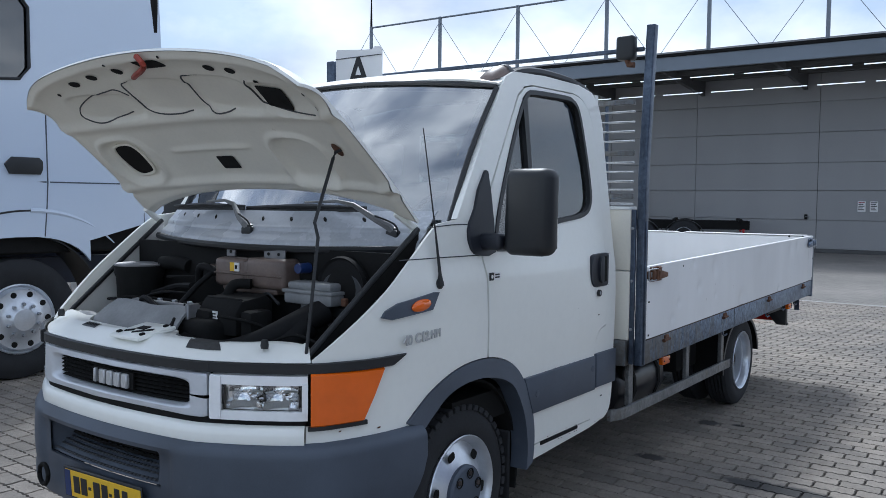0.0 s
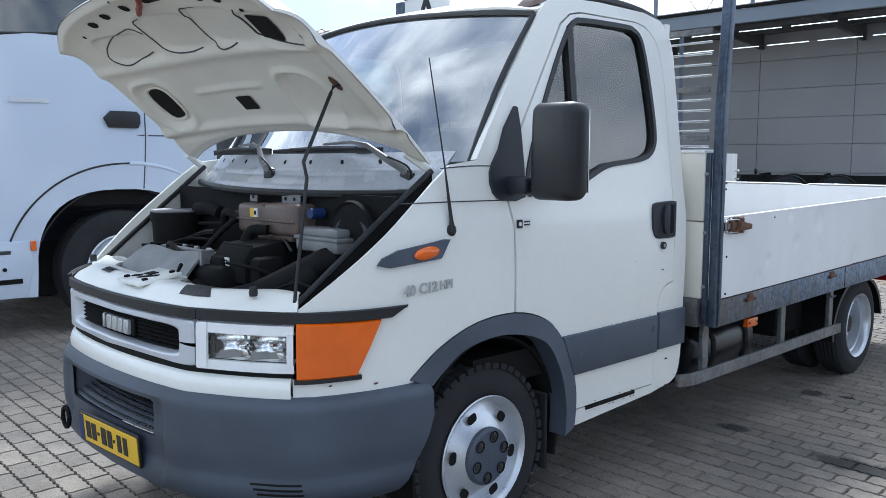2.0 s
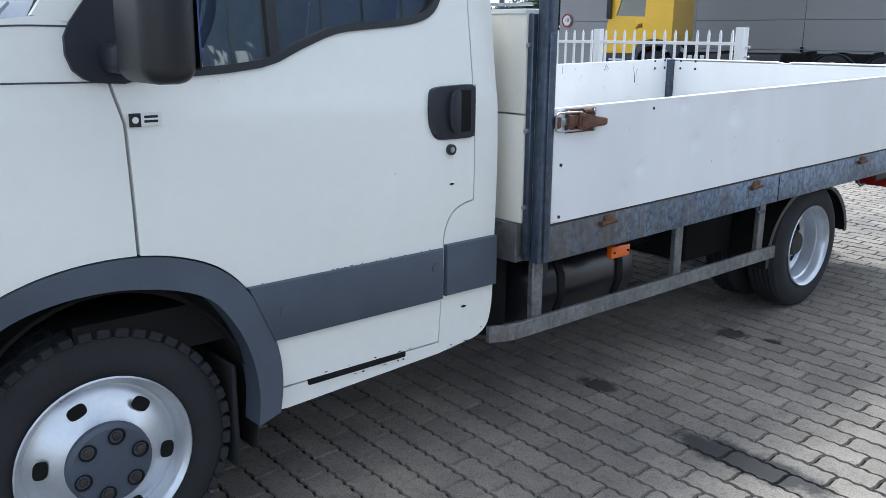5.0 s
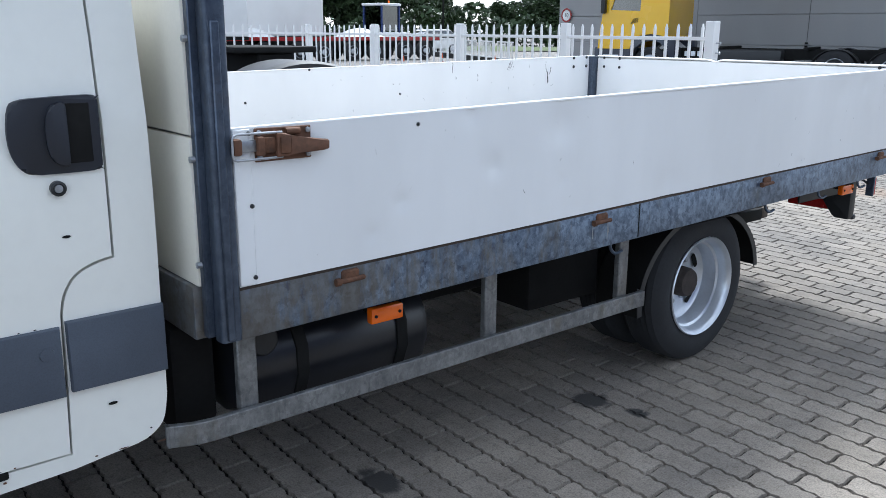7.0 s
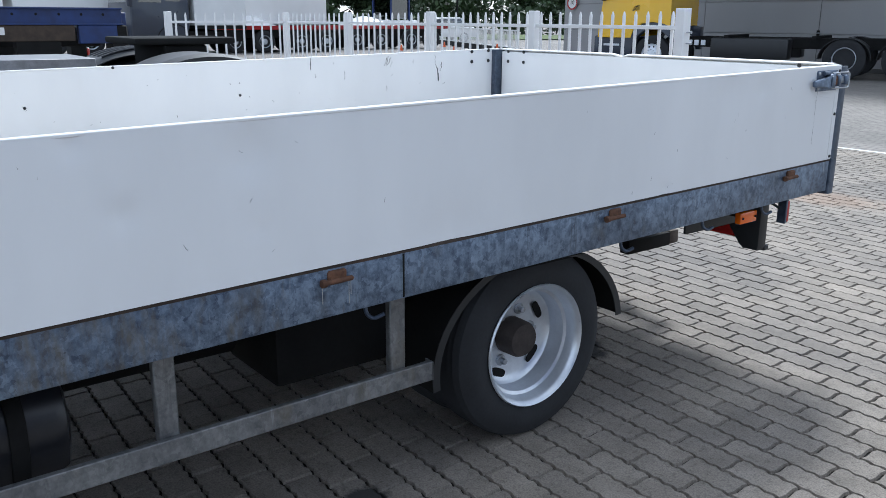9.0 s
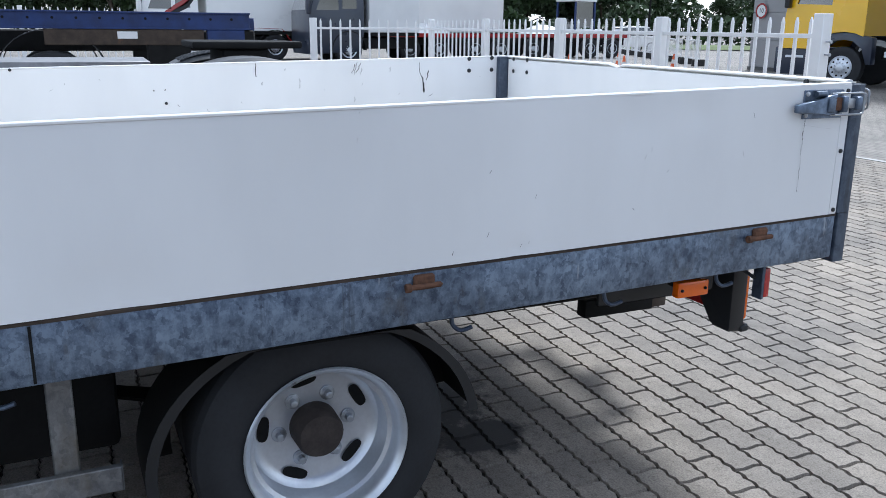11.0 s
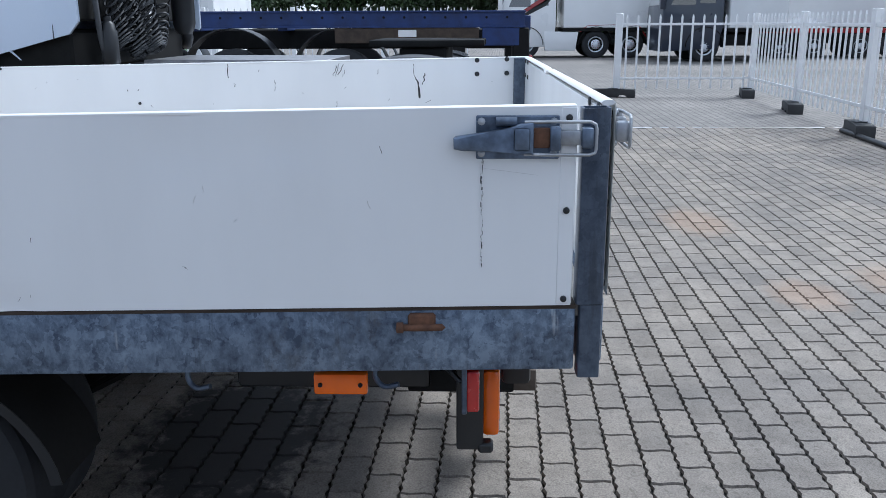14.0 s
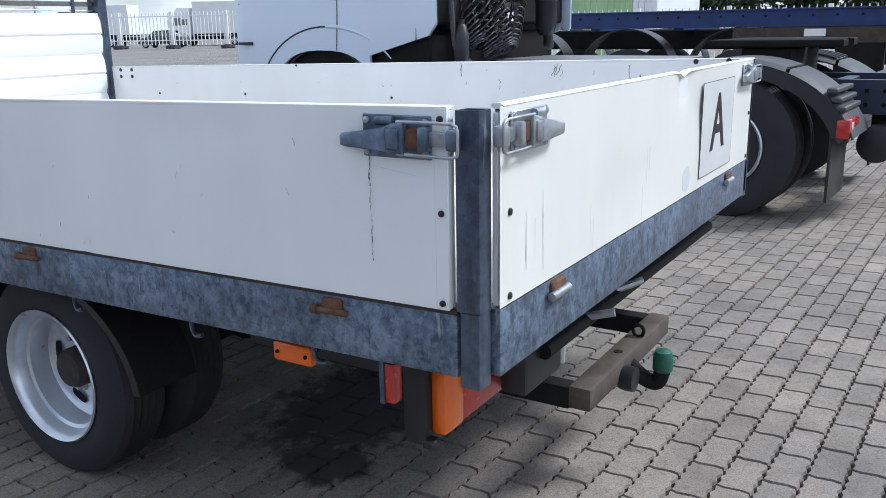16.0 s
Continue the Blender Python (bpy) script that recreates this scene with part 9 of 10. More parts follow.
    box(bm, (1.6, Y + 0.08 * sgn if sgn > 0 else Y - 0.6, 0.45), (3.6, Y + 0.6 if sgn > 0 else Y - 0.08, 0.98), 0.05, 2)
    part("side_tank", bm, BLACKP, yt)
    for k in range(3):
        bm = B()
        box(bm, (1.0 + 0.18 * k, Y + 0.06 * sgn - 0.03, 0.78), (1.12 + 0.18 * k, Y + 0.06 * sgn + 0.03, 0.92), 0.01)
        part("valve_box", bm, SILVER, yt)
    bm = B()
    box(bm, (8.05, Y + (0.0 if sgn > 0 else -0.3), 0.62), (8.12, Y + (0.3 if sgn > 0 else 0.0), 0.76), 0.01)
    part("tail_lamp", bm, RED, yt)
bm = B()
sec = [(-1.60, 0.95), (-1.58, 1.28), (-1.46, 2.15), (-1.15, 3.20), (-0.85, 3.40), (0.50, 3.35), (0.50, 1.28)]
for p, q in zip(sec, sec[1:]):
    bm.faces.new([bm.verts.new(c) for c in ((p[0], -1.19, p[1]), (p[0], 1.19, p[1]), (q[0], 1.19, q[1]), (q[0], -1.19, q[1]))])
bmesh.ops.remove_doubles(bm, verts=bm.verts, dist=0.001)
part("cab_shell", bm, YELT, yt)
bm = B()
prism(bm, [(-1.475, 2.1), (-1.16, 3.12), (-1.19, 3.13), (-1.505, 2.1)], "y", -1.08, 1.08)
part("windscreen", bm, GLASSD, yt)
bm = B()
box(bm, (-1.72, -1.2, 0.32), (-1.55, 1.2, 1.0), 0.05, 2)
part("bumper", bm, DARKT, yt)
for xx in (2.0, 4.2, 6.0, 8.0):
    bm = B()
    box(bm, (xx - 0.06, -1.1, 0.98), (xx + 0.06, 1.1, 1.06), 0.01)
    part("body_bearer", bm, UNDER, yt)


# ---- far trucks and cars ----
def far_truck(at, rz, label, body, box_m, length, box_y, h_cab, h_box, wheels, rimm, stripes=(), lower=None, n="lorry", group="far parked lorries"):
    """Local x across, y back from the bumper; shown side is +x."""
    f = thing(n, label, "truck", at, rz, group)
    W = 1.25
    prof = [(0.05, 0.35), (2.05, 0.45), (2.15, 1.2), (2.15, h_cab), (0.9, h_cab + 0.05), (0.35, h_cab * 0.82), (0.02, 1.9), (0.0, 0.9)]
    bm = B()
    prism(bm, prof, "x", -W, W, 0.05)
    part("cab", bm, body, f)
    bm = B()
    prism(bm, [(0.30, 1.95), (1.15, 1.95), (1.15, 2.65), (0.58, 2.65)], "x", W - 0.01, W + 0.006)
    part("side_window", bm, GLASSD, f)
    bm = B()
    prism(bm, [(1.30, 2.0), (1.85, 2.0), (1.85, 2.55), (1.30, 2.55)], "x", W - 0.01, W + 0.004)
    part("sleeper_window", bm, GLASSD, f)
    bm = B()
    prism(bm, [(-0.005, 1.95), (0.33, 2.85), (0.36, 2.85), (0.03, 1.95)], "x", -W + 0.12, W - 0.12)
    part("windscreen", bm, GLASSD, f)
    bm = B()
    box(bm, (W - 0.05, -0.12, 1.8), (W + 0.2, 0.05, 2.5), 0.04, 2)
    part("mirror_housing", bm, body, f)
    bm = B()
    box(bm, (-1.1, 0.5, 0.55), (1.1, length, 0.95), 0.02)
    part("chassis", bm, UNDER, f)
    if box_y:
        bm = B()
        box(bm, (-1.27, box_y, 1.15), (1.27, length, h_box), 0.03)
        part("box_body", bm, box_m, f)
        bm = B()
        box(bm, (-1.275, box_y, 1.02), (1.275, length, 1.15), 0.01)
        part("box_sill", bm, UNDER, f)
    for yy in wheels:
        lorry_wheel(f, W - 0.02, yy, 0.52, 0.53, 1, 0.31, rimm=RIM, dish=0.03, hubm=rimm)
        lorry_wheel(f, -W + 0.02, yy, 0.52, 0.53, -1, 0.31, dish=0.03, holes=0)
        bm = B()
        grid(bm, lambda u, v, q=yy: Vector((W - 0.35 + 0.37 * v, q - 0.66 * math.cos(math.pi * u), 0.50 + 0.68 * math.sin(math.pi * u))), 14, 2, 0.03)
        part("wheel_arch", bm, lower or UNDER, f)
    for pts, m in stripes:
        bm = B()
        prism(bm, pts, "x", W + 0.001, W + 0.006)
        part("paint_stripe", bm, m, f)
    return f


swoosh = [(0.95, 1.75), (1.4, 1.98), (1.75, 2.15), (2.08, 2.55), (2.10, 2.75), (1.65, 2.32), (1.3, 2.12), (0.90, 1.86)]
swoosh2 = [(y, z - 0.16) for y, z in swoosh]
semi = far_truck((-33, 6.6, 0), 0, "white semi truck with red and black stripes and a box trailer", TRUCKW2, TRUCKW2, 15.5, 2.45, 3.7, 4.0, (1.0, 3.75, 5.1), REDP,
                 ((swoosh, REDP), (swoosh2, INK)), lower=UNDER)
bm = B()
prism(bm, [(1.75, 0.28), (2.95, 0.28), (3.05, 1.0), (1.70, 1.02)], "x", 0.9, 1.27, 0.03)
part("side_skirt", bm, TRUCKW2, semi)
bm = B()
tube(bm, [(1.24, 3.1, 1.0), (1.24, 3.4, 1.24), (1.24, 4.4, 1.27), (1.24, 5.4, 1.24), (1.24, 5.8, 0.7)], 0.035, 6)
part("fender_line", bm, REDP, semi)
far_truck((-29.5, 12.1, 0), 0, "dark blue lorry with a pale box body", DARKT, CLADW, 4.4, 2.35, 3.4, 3.9, (1.55,), RIM)
for k, (x, y, rz) in enumerate(((-34, -9, 4), (-33, -15, 180), (-36, -22, 0))):
    pass


def flat_trailer(at, rz, label):
    f = thing("flat_trailer", label, "trailer", at, rz, "far parked lorries")
    for sx in (-1, 1):
        bm = B()
        box(bm, (sx * 0.95 - 0.06, 0, 0.95), (sx * 0.95 + 0.06, 6.2, 1.12), 0.01)
        part("side_beam", bm, REDP, f)
        for yy in (1.0, 2.3, 4.0, 5.2):
            lorry_wheel(f, sx * 1.05, yy, 0.46, 0.46, sx, 0.26, dish=0.05, holes=0)
    bm = B()
    box(bm, (-0.6, 0.1, 0.6), (0.6, 6.1, 0.95), 0.02)
    part("frame", bm, UNDER, f)
    bm = B()
    grid(bm, lambda u, v: Vector((-0.9 + 1.8 * u, 1.0 + 1.9 * v, 1.12 + 0.42 * math.sin(math.pi * u) ** 0.6 * math.sin(math.pi * v) ** 0.6)), 10, 10, 0.02)
    part("tarpaulin", bm, TRUCKW2, f, "white tarpaulin heap")
    return f


flat_trailer((-32, 16.3, 0), -4, "red and black flat trailer with a white tarpaulin heap")
flat_trailer((-33, 22.9, 0), -4, "red and black flat trailer with a white tarpaulin heap")

ld = thing("wheel_loader", "white and blue loader with a tall glazed cab", "loader", (-41.5, 32.4, 0), 12)
for sx in (-0.85, 0.85):
    for sy_ in (-1.0, 1.0):
        lorry_wheel(ld, sx, sy_, 0.6, 0.6, 1 if sx > 0 else -1, 0.3, dish=0.05, holes=0)
bm = B()
box(bm, (-0.8, -1.4, 0.5), (0.8, 1.5, 1.35), 0.08, 2)
part("body", bm, TRUCKW2, ld)
for sx in (-0.75, 0.75):
    for sy_ in (-0.85, 0.75):
        bm = B()
        box(bm, (sx - 0.05, sy_ - 0.05, 1.3), (sx + 0.05, sy_ + 0.05, 2.95), 0.01)
        part("cab_pillar", bm, BLUEP, ld)
bm = B()
box(bm, (-0.72, -0.82, 1.4), (0.72, 0.72, 2.9), 0.02)
part("cab_glass", bm, GLASSD, ld)
bm = B()
box(bm, (-0.85, -0.95, 2.9), (0.85, 0.85, 3.05), 0.04, 2)
part("cab_roof", bm, CLADW, ld)
bm = B()
lathe(bm, [(3.05, 0.06), (3.2, 0.06), (3.24, 0.02)], (0.3, 0.3, 0), "z", 10)
part("beacon", bm, AMBER, ld)


def car(at, rz, paint, label, van=False):
    c = thing("car", label, "car", at, rz, "parked cars")
    L, W = 4.3, 0.86
    low = [(0, 0.35), (4.3, 0.35), (4.32, 0.75), (4.15, 0.95), (3.0, 1.0), (1.2, 0.98), (0.15, 0.82), (-0.02, 0.6)]
    bm = B()
    prism(bm, low, "x", -W, W, 0.06)
    part("body", bm, paint, c)
    top = [(0.95, 0.96), (1.65, 1.46), (3.2, 1.50), (4.0, 0.96)]
    bm = B()
    prism(bm, top, "x", -W + 0.1, W - 0.1, 0.05)
    part("glasshouse", bm, GLASSD, c)
    bm = B()
    prism(bm, [(1.55, 1.42), (1.7, 1.50), (3.15, 1.53), (3.35, 1.44)], "x", -W + 0.08, W - 0.08, 0.03)
    part("roof", bm, paint, c)
    for sx in (-1, 1):
        for yy in (0.8, 3.4):
            lorry_wheel(c, sx * (W + 0.01), yy, 0.32, 0.32, sx, 0.21, width=0.2, dish=0.02, holes=5)
        bm = B()
        box(bm, (sx * 0.62 - 0.15, -0.03, 0.62), (sx * 0.62 + 0.15, 0.06, 0.74), 0.02)
        part("headlight", bm, CLEARL, c)
    return c


car((-40.5, 33.0, 0), -8, TRUCKW2, "white car parked beyond the yard fence")
car((-52, 26, 0), 60, BLACKC, "black car parked far across the yard")
# vehicles behind the back fence
far_truck((-58, -62, 0), 25, "white lorry parked behind the back fence", TRUCKW2, CLADW, 9.0, 2.45, 3.6, 4.2, (1.3, 6.5), RIM)
far_truck((-66, -50, 0), 25, "grey lorry with a pale box behind the back fence", SILVER, CLADW, 8.0, 2.45, 3.4, 4.0, (1.3, 6.0), RIM)
far_truck((-52, -72, 0), 25, "dark blue lorry behind the back fence", DARKT, CLADW, 8.0, 2.45, 3.4, 4.0, (1.3, 6.0), RIM)
car((-50.5, -58, 0), 20, BLACKC, "black car behind the back fence")
car((-57, -50, 0), 20, SILVER, "silver car behind the back fence")

# white fence at the back, enlarged and set farther off to fit the camera's view
bx = [(-44.0, -66.0), (-45.3, -61.0), (-46.6, -56.0), (-47.9, -51.0), (-49.2, -46.0), (-50.5, -41.0), (-51.8, -36.0), (-53.1, -31.0)]
for a, b in zip(bx, bx[1:]):
    fence_panel(a, b, scale=1.95, n=14, group="back fence", label="white palisade fence, enlarged and set back to fit the view")
    fence_block(a[0], a[1], 20, scale=1.95, group="back fence feet")
# fence and shed behind the blue trailer
lx = [(-23.5, -13.5), (-23.5, -10.8), (-23.5, -8.1), (-23.5, -5.4), (-23.5, -2.7), (-23.5, 0.0), (-23.5, 2.7), (-23.5, 5.4)]
for a, b in zip(lx, lx[1:]):
    fence_panel(a, b, h=1.80, group="side fence")
shed = thing("storage_shed", "shed clad in green and white upright sheets", "shed", (-31, -11.5, 0))
for k in range(14):
    bm = B()
    y0 = -7.0 + k * 1.0
    for j in range(4):
        box(bm, (0.0, y0 + 0.25 * j + 0.01, 0), (0.04 if j % 2 else 0.02, y0 + 0.25 * j + 0.24, 3.6), 0.004)
    part("cladding_sheet", bm, GREENB if k in (3, 10, 11, 12) else CLADW, shed, smooth=False)
bm = B()
box(bm, (-6, -7, 0), (0, 7, 3.55), 0.02)
part("shed_body", bm, CLADW, shed)
bm = B()
prism(bm, [(-6.3, 3.56), (0.3, 3.62), (0.3, 3.76), (-3, 4.4), (-6.3, 3.7)], "y", -7.2, 7.2)
part("shed_roof", bm, ROOFM, shed)

# far crowd barriers
for k in range(9):
    f = thing("barrier", "low white crowd barrier far across the yard", "barrier", (-24.5 - 2.5 * k, 26.8 + 1.2 * k, 0), -25, "white barriers")
    for z in (0.25, 0.95):
        bm = B()
        box(bm, (-1.1, -0.02, z), (1.1, 0.02, z + 0.05), 0.005)
        part("rail", bm, FENCEW, f)
    for i in range(12):
        bm = B()
        box(bm, (-1.05 + 0.19 * i, -0.012, 0.25), (-1.03 + 0.19 * i, 0.012, 0.95))
        part("upright", bm, FENCEW, f, smooth=False)
    for sx in (-0.9, 0.9):
        bm = B()
        box(bm, (sx - 0.06, -0.25, 0), (sx + 0.06, 0.25, 0.26), 0.02)
        part("foot", bm, BLOCKM, f)

# ---- grey panel hall ----
hall = thing("hall", "long hall of grey metal panels with a dark canopy", "building", (0, 26.4, 0))
HX0, HX1 = -21.0, 1.8
bm = B()
box(bm, (HX0 + 0.05, 0.06, 0), (HX1, 14, 6.9), 0.0)
part("wall_core", bm, WALLP, hall, smooth=False)
vj = [HX0, -18.0, -14.6, -10.6, -7.4, -3.4, HX1]
hj = [0.12, 1.05, 2.0, 2.9, 3.87, 4.85, 5.8, 6.9]
for x0, x1 in zip(vj, vj[1:]):
    for z0, z1 in zip(hj, hj[1:]):
        bm = B()
        box(bm, (x0 + 0.006, 0.0, z0 + 0.007), (x1 - 0.006, 0.055, z1 - 0.007), 0.006)
        part("wall_panel", bm, WALLP, hall, smooth=False)
for y0, y1 in ((0.05, 4.0), (4.0, 8.0), (8.0, 13.9)):
    for z0, z1 in zip(hj, hj[1:]):
        bm = B()
        box(bm, (HX0, y0 + 0.006, z0 + 0.007), (HX0 + 0.05, y1 - 0.006, z1 - 0.007), 0.006)
        part("wall_panel", bm, WALLP, hall, smooth=False)
bm = B()
box(bm, (HX0 - 0.02, -0.03, 0), (HX1, 0.05, 0.12), 0.01)
part("plinth", bm, SOFFIT, hall)
for x in (-3.4, -10.6):
    bm = B()
    box(bm, (x - 0.008, -0.006, 0.12), (x + 0.008, 0.012, 3.87), 0.004)
    part("door_seam", bm, SOFFIT, hall)
for x, z in ((-3.72, 1.15), (-10.6, 1.08)):
    bm = B()
    box(bm, (x - 0.05, -0.03, z - 0.08), (x + 0.05, 0.0, z + 0.08), 0.01)
    part("door_handle", bm, UNDER, hall)
    bm = B()
    tube(bm, [(x, -0.03, z), (x, -0.09, z), (x + 0.14, -0.09, z)], 0.018, 6)
    part("lever", bm, STEEL, hall)
# canopy
CY = -3.9
bm = B()
box(bm, (HX0, CY, 5.60), (HX1, CY + 0.10, 6.02), 0.01)
part("fascia", bm, ROOFM, hall)
bm = B()
box(bm, (HX0, CY - 0.05, 6.02), (HX1, CY + 0.16, 6.12), 0.01)
part("roof_edge", bm, UNDER, hall)
bm = B()
box(bm, (HX0, CY + 0.10, 5.75), (HX1, 0.0, 5.92), 0.0)
part("canopy_roof", bm, SOFFIT, hall, smooth=False)
for i in range(7):
    x = HX0 + 0.4 + i * 3.35
    bm = B()
    prism(bm, [(CY + 0.12, 5.74), (CY + 0.12, 5.58), (0.0, 5.25), (0.0, 5.74)], "x", x - 0.06, x + 0.06)
    part("canopy_beam", bm, SOFFIT, hall, smooth=False)
for y in (CY + 1.2, CY + 2.6):
    bm = B()
    box(bm, (HX0, y - 0.05, 5.60), (HX1, y + 0.05, 5.72), 0.0)
    part("purlin", bm, SOFFIT, hall, smooth=False)
for y, z in ((CY + 0.9, 5.48), (CY + 2.9, 5.25)):
    for i in range(13):
        bm = B()
        tube(bm, [(HX0 + 1.2 + i * 1.65, y, z), (HX0 + 2.55 + i * 1.65, y, z)], 0.014, 6)
        part("light_tube", bm, LAMPM, hall, "white fluorescent tube")
# roof railing with braces
px = [-19.1 + 3.33 * k for k in range(7)]
for k, x in enumerate(px):
    bm = B()
    box(bm, (x - 0.05, CY + 0.05, 6.1), (x + 0.05, CY + 0.15, 8.30), 0.006)
    part("roof_post", bm, ROOFM, hall, smooth=False)
    for d in (-1, 1):
        bm = B()
        tube(bm, [(x, CY + 0.10, 8.15), (x + d * 1.5, CY + 0.10, 6.15)], 0.010, 5)
        part("brace_wire", bm, ROOFM, hall)
bm = B()
tube(bm, [(px[0], CY + 0.1, 8.26), (px[-1], CY + 0.1, 8.26)], 0.035, 8)
part("top_rail", bm, ROOFM, hall)
bm = B()
tube(bm, [(px[0], CY + 0.1, 8.2), (px[0], CY + 0.1, 9.6)], [0.05, 0.02], 8)
part("mast", bm, UNDER, hall)

for k, x in enumerate((-2.08, -1.73)):
    nt = thing("wall_notice", "white printed notice on the grey hall wall", "sign", (x, 26.38, 1.5), 0, "wall notices")
    bm = B()
    box(bm, (-0.115, -0.012, -0.165), (0.115, 0.0, 0.165), 0.003)
    part("board", bm, WHITEP, nt)
    for i in range(5):
        bm = B()
        w = (0.09, 0.07, 0.085, 0.06, 0.08)[i]
        box(bm, (-0.09, -0.016, 0.11 - 0.055 * i), (-0.09 + 2 * w, -0.012, 0.135 - 0.055 * i))
        part("print_bar", bm, INK if (k or i) else REDP, nt, smooth=False)
sg = thing("speed_sign", "round white speed sign with a red ring", "sign", (-20.55, 26.35, 2.05))
bm = B()
lathe(bm, [(-0.02, 0.26), (-0.005, 0.26)], (0, 0, 0), "y", 32)
part("plate", bm, WHITEP, sg)
bm = B()
lathe(bm, [(-0.026, 0.27), (-0.026, 0.20), (-0.018, 0.20), (-0.018, 0.27)], (0, 0, 0), "y", 32, closed=True)
part("red_ring", bm, REDP, sg)
letters("numerals", "10", 0.22, facing_front(0, -0.024, 0), INK, sg, 0.001)

# ---- grass verge, trees and hedge ----
verge = thing("grass_verge", "strip of green grass beyond the yard", "grass", (-47, 41, 0), -38, kind="stuff")
bm = B()
rnd = random.Random(4)
grid(bm, lambda u, v: Vector((-8 + 9 * u, -40 + 100 * v, 0.03 + 0.22 * math.sin(math.pi * u) + 0.05 * rnd.random())), 14, 60)
part("turf", bm, GRASS, verge)


def tree_mesh(seed, h, spread, n, leaf):
    r = random.Random(seed)
    verts, faces = [], []
    blobs = []
    for k in range(16):
        a = r.uniform(0, 2 * math.pi)
        q = r.uniform(0, 1) ** 0.6 * spread
        z = h * r.uniform(0.28, 0.92)
        s = spread * r.uniform(0.30, 0.55) * (1.15 - 0.6 * abs(z / h - 0.5))
        blobs.append((q * math.cos(a) * (1.1 - z / h * 0.6), q * math.sin(a) * (1.1 - z / h * 0.6), z, s))
    for i in range(n):
        x, y, z, s = blobs[r.randrange(len(blobs))]
        d = Vector((r.gauss(0, 1), r.gauss(0, 1), r.gauss(0, 1))).normalized() * s * (r.random() ** 0.4)
        c = Vector((x, y, z)) + d
        u = Vector((r.gauss(0, 1), r.gauss(0, 1), r.gauss(0, 1))).normalized()
        w = u.cross(Vector((r.gauss(0, 1), r.gauss(0, 1), r.gauss(0, 1)))).normalized()
        e = leaf * r.uniform(0.6, 1.3)
        b = len(verts)
        verts += [tuple(c + u * e), tuple(c + w * e * 0.55), tuple(c - u * e), tuple(c - w * e * 0.55)]
        faces.append((b, b + 1, b + 2, b + 3))
    me = bpy.data.meshes.new("crown")
    me.from_pydata(verts, [], faces)
    me.materials.append(LEAF)
    return me, blobs


def tree(seed, at, h, spread, n=2600, leaf=0.30, label="dense dark green broadleaf tree at the yard's far side"):
    t = thing("tree", label, "tree", at, group="far trees")
    me, blobs = tree_mesh(seed, h, spread, n, leaf)
    bm = B()
    tube(bm, [(0, 0, -0.1), (0.05, 0, h * 0.2), (0.0, 0.08, h * 0.45), (0.1, 0, h * 0.8)], [0.22, 0.17, 0.12, 0.04], 8)
    for x, y, z, s in blobs[:9]:
        tube(bm, [(0.02, 0, z * 0.55), (x * 0.5, y * 0.5, z * 0.8), (x, y, z)], [0.08, 0.05, 0.02], 5)
    part("trunk", bm, BARK, t)
    c = new("crown", me)
    c.parent = t
    return t


t1 = tree(1, (-64, 22, 0), 11.5, 4.2, 5200, 0.34)
t2 = tree(2, (-65, 27, 0), 12.5, 4.8, 5600, 0.34)
t3 = tree(3, (-63, 33, 0), 10.5, 4.0, 5000, 0.34)
rnd = random.Random(8)
for k in range(20):
    src = (t1, t2, t3)[k % 3]
    s = rnd.uniform(0.85, 1.15)
    y = 8 + 2.3 * k
    copy_thing(src, pose(-68 + rnd.uniform(-2.5, 2.5), y, 0, 0, 0, rnd.uniform(0, 360)) @ Matrix.Diagonal((s, s, s * rnd.uniform(0.85, 1.05), 1)))
for k in range(16):
    src = (t1, t2, t3)[k % 3]
    s = rnd.uniform(0.45, 0.75)
    y = -38 + 2.9 * k
    copy_thing(src, pose(-74 + rnd.uniform(-3, 3) + max(0, y) * 0.2, y, 0, 0, 0, rnd.uniform(0, 360)) @ Matrix.Diagonal((s * 1.2, s * 1.2, s, 1)))
for k in range(22):
    src = (t1, t2, t3)[k % 3]
    s = rnd.uniform(0.4, 0.65)
    copy_thing(src, pose(-128 + 4.2 * k + rnd.uniform(-2, 2), 62 + 3.0 * k * 0.9 + rnd.uniform(-2, 2), 0, 0, 0, rnd.uniform(0, 360)) @ Matrix.Diagonal((s * 1.4, s * 1.4, s, 1)))
hd = thing("hedge", "low dark clipped hedge behind the grass", "hedge", (-57, 46, 0), -38, kind="stuff")
verts, faces = [], []
rnd = random.Random(6)
for i in range(16000):
    yy = rnd.uniform(-45, 75)
    c = Vector((rnd.uniform(-1.2, 1.2), yy, 0.1 + (2.6 + 0.7 * math.sin(yy * 0.35) + 0.5 * math.sin(yy * 1.3)) * rnd.random() ** 0.7))
    u = Vector((rnd.gauss(0, 1), rnd.gauss(0, 1), rnd.gauss(0, 1))).normalized()
    w = u.cross(Vector((rnd.gauss(0, 1), rnd.gauss(0, 1), rnd.gauss(0, 1)))).normalized()
    b = len(verts)
    verts += [tuple(c + u * 0.32), tuple(c + w * 0.18), tuple(c - u * 0.32), tuple(c - w * 0.18)]
    faces.append((b, b + 1, b + 2, b + 3))
me = bpy.data.meshes.new("foliage")
me.from_pydata(verts, [], faces)
me.materials.append(LEAF)
fo = new("foliage", me)
fo.parent = hd
lp = thing("lamp_post", "tall dark lamp post at the yard's edge", "lamp", (-52, 46, 0))
bm = B()
tube(bm, [(0, 0, 0), (0, 0, 9)], [0.09, 0.05], 8)
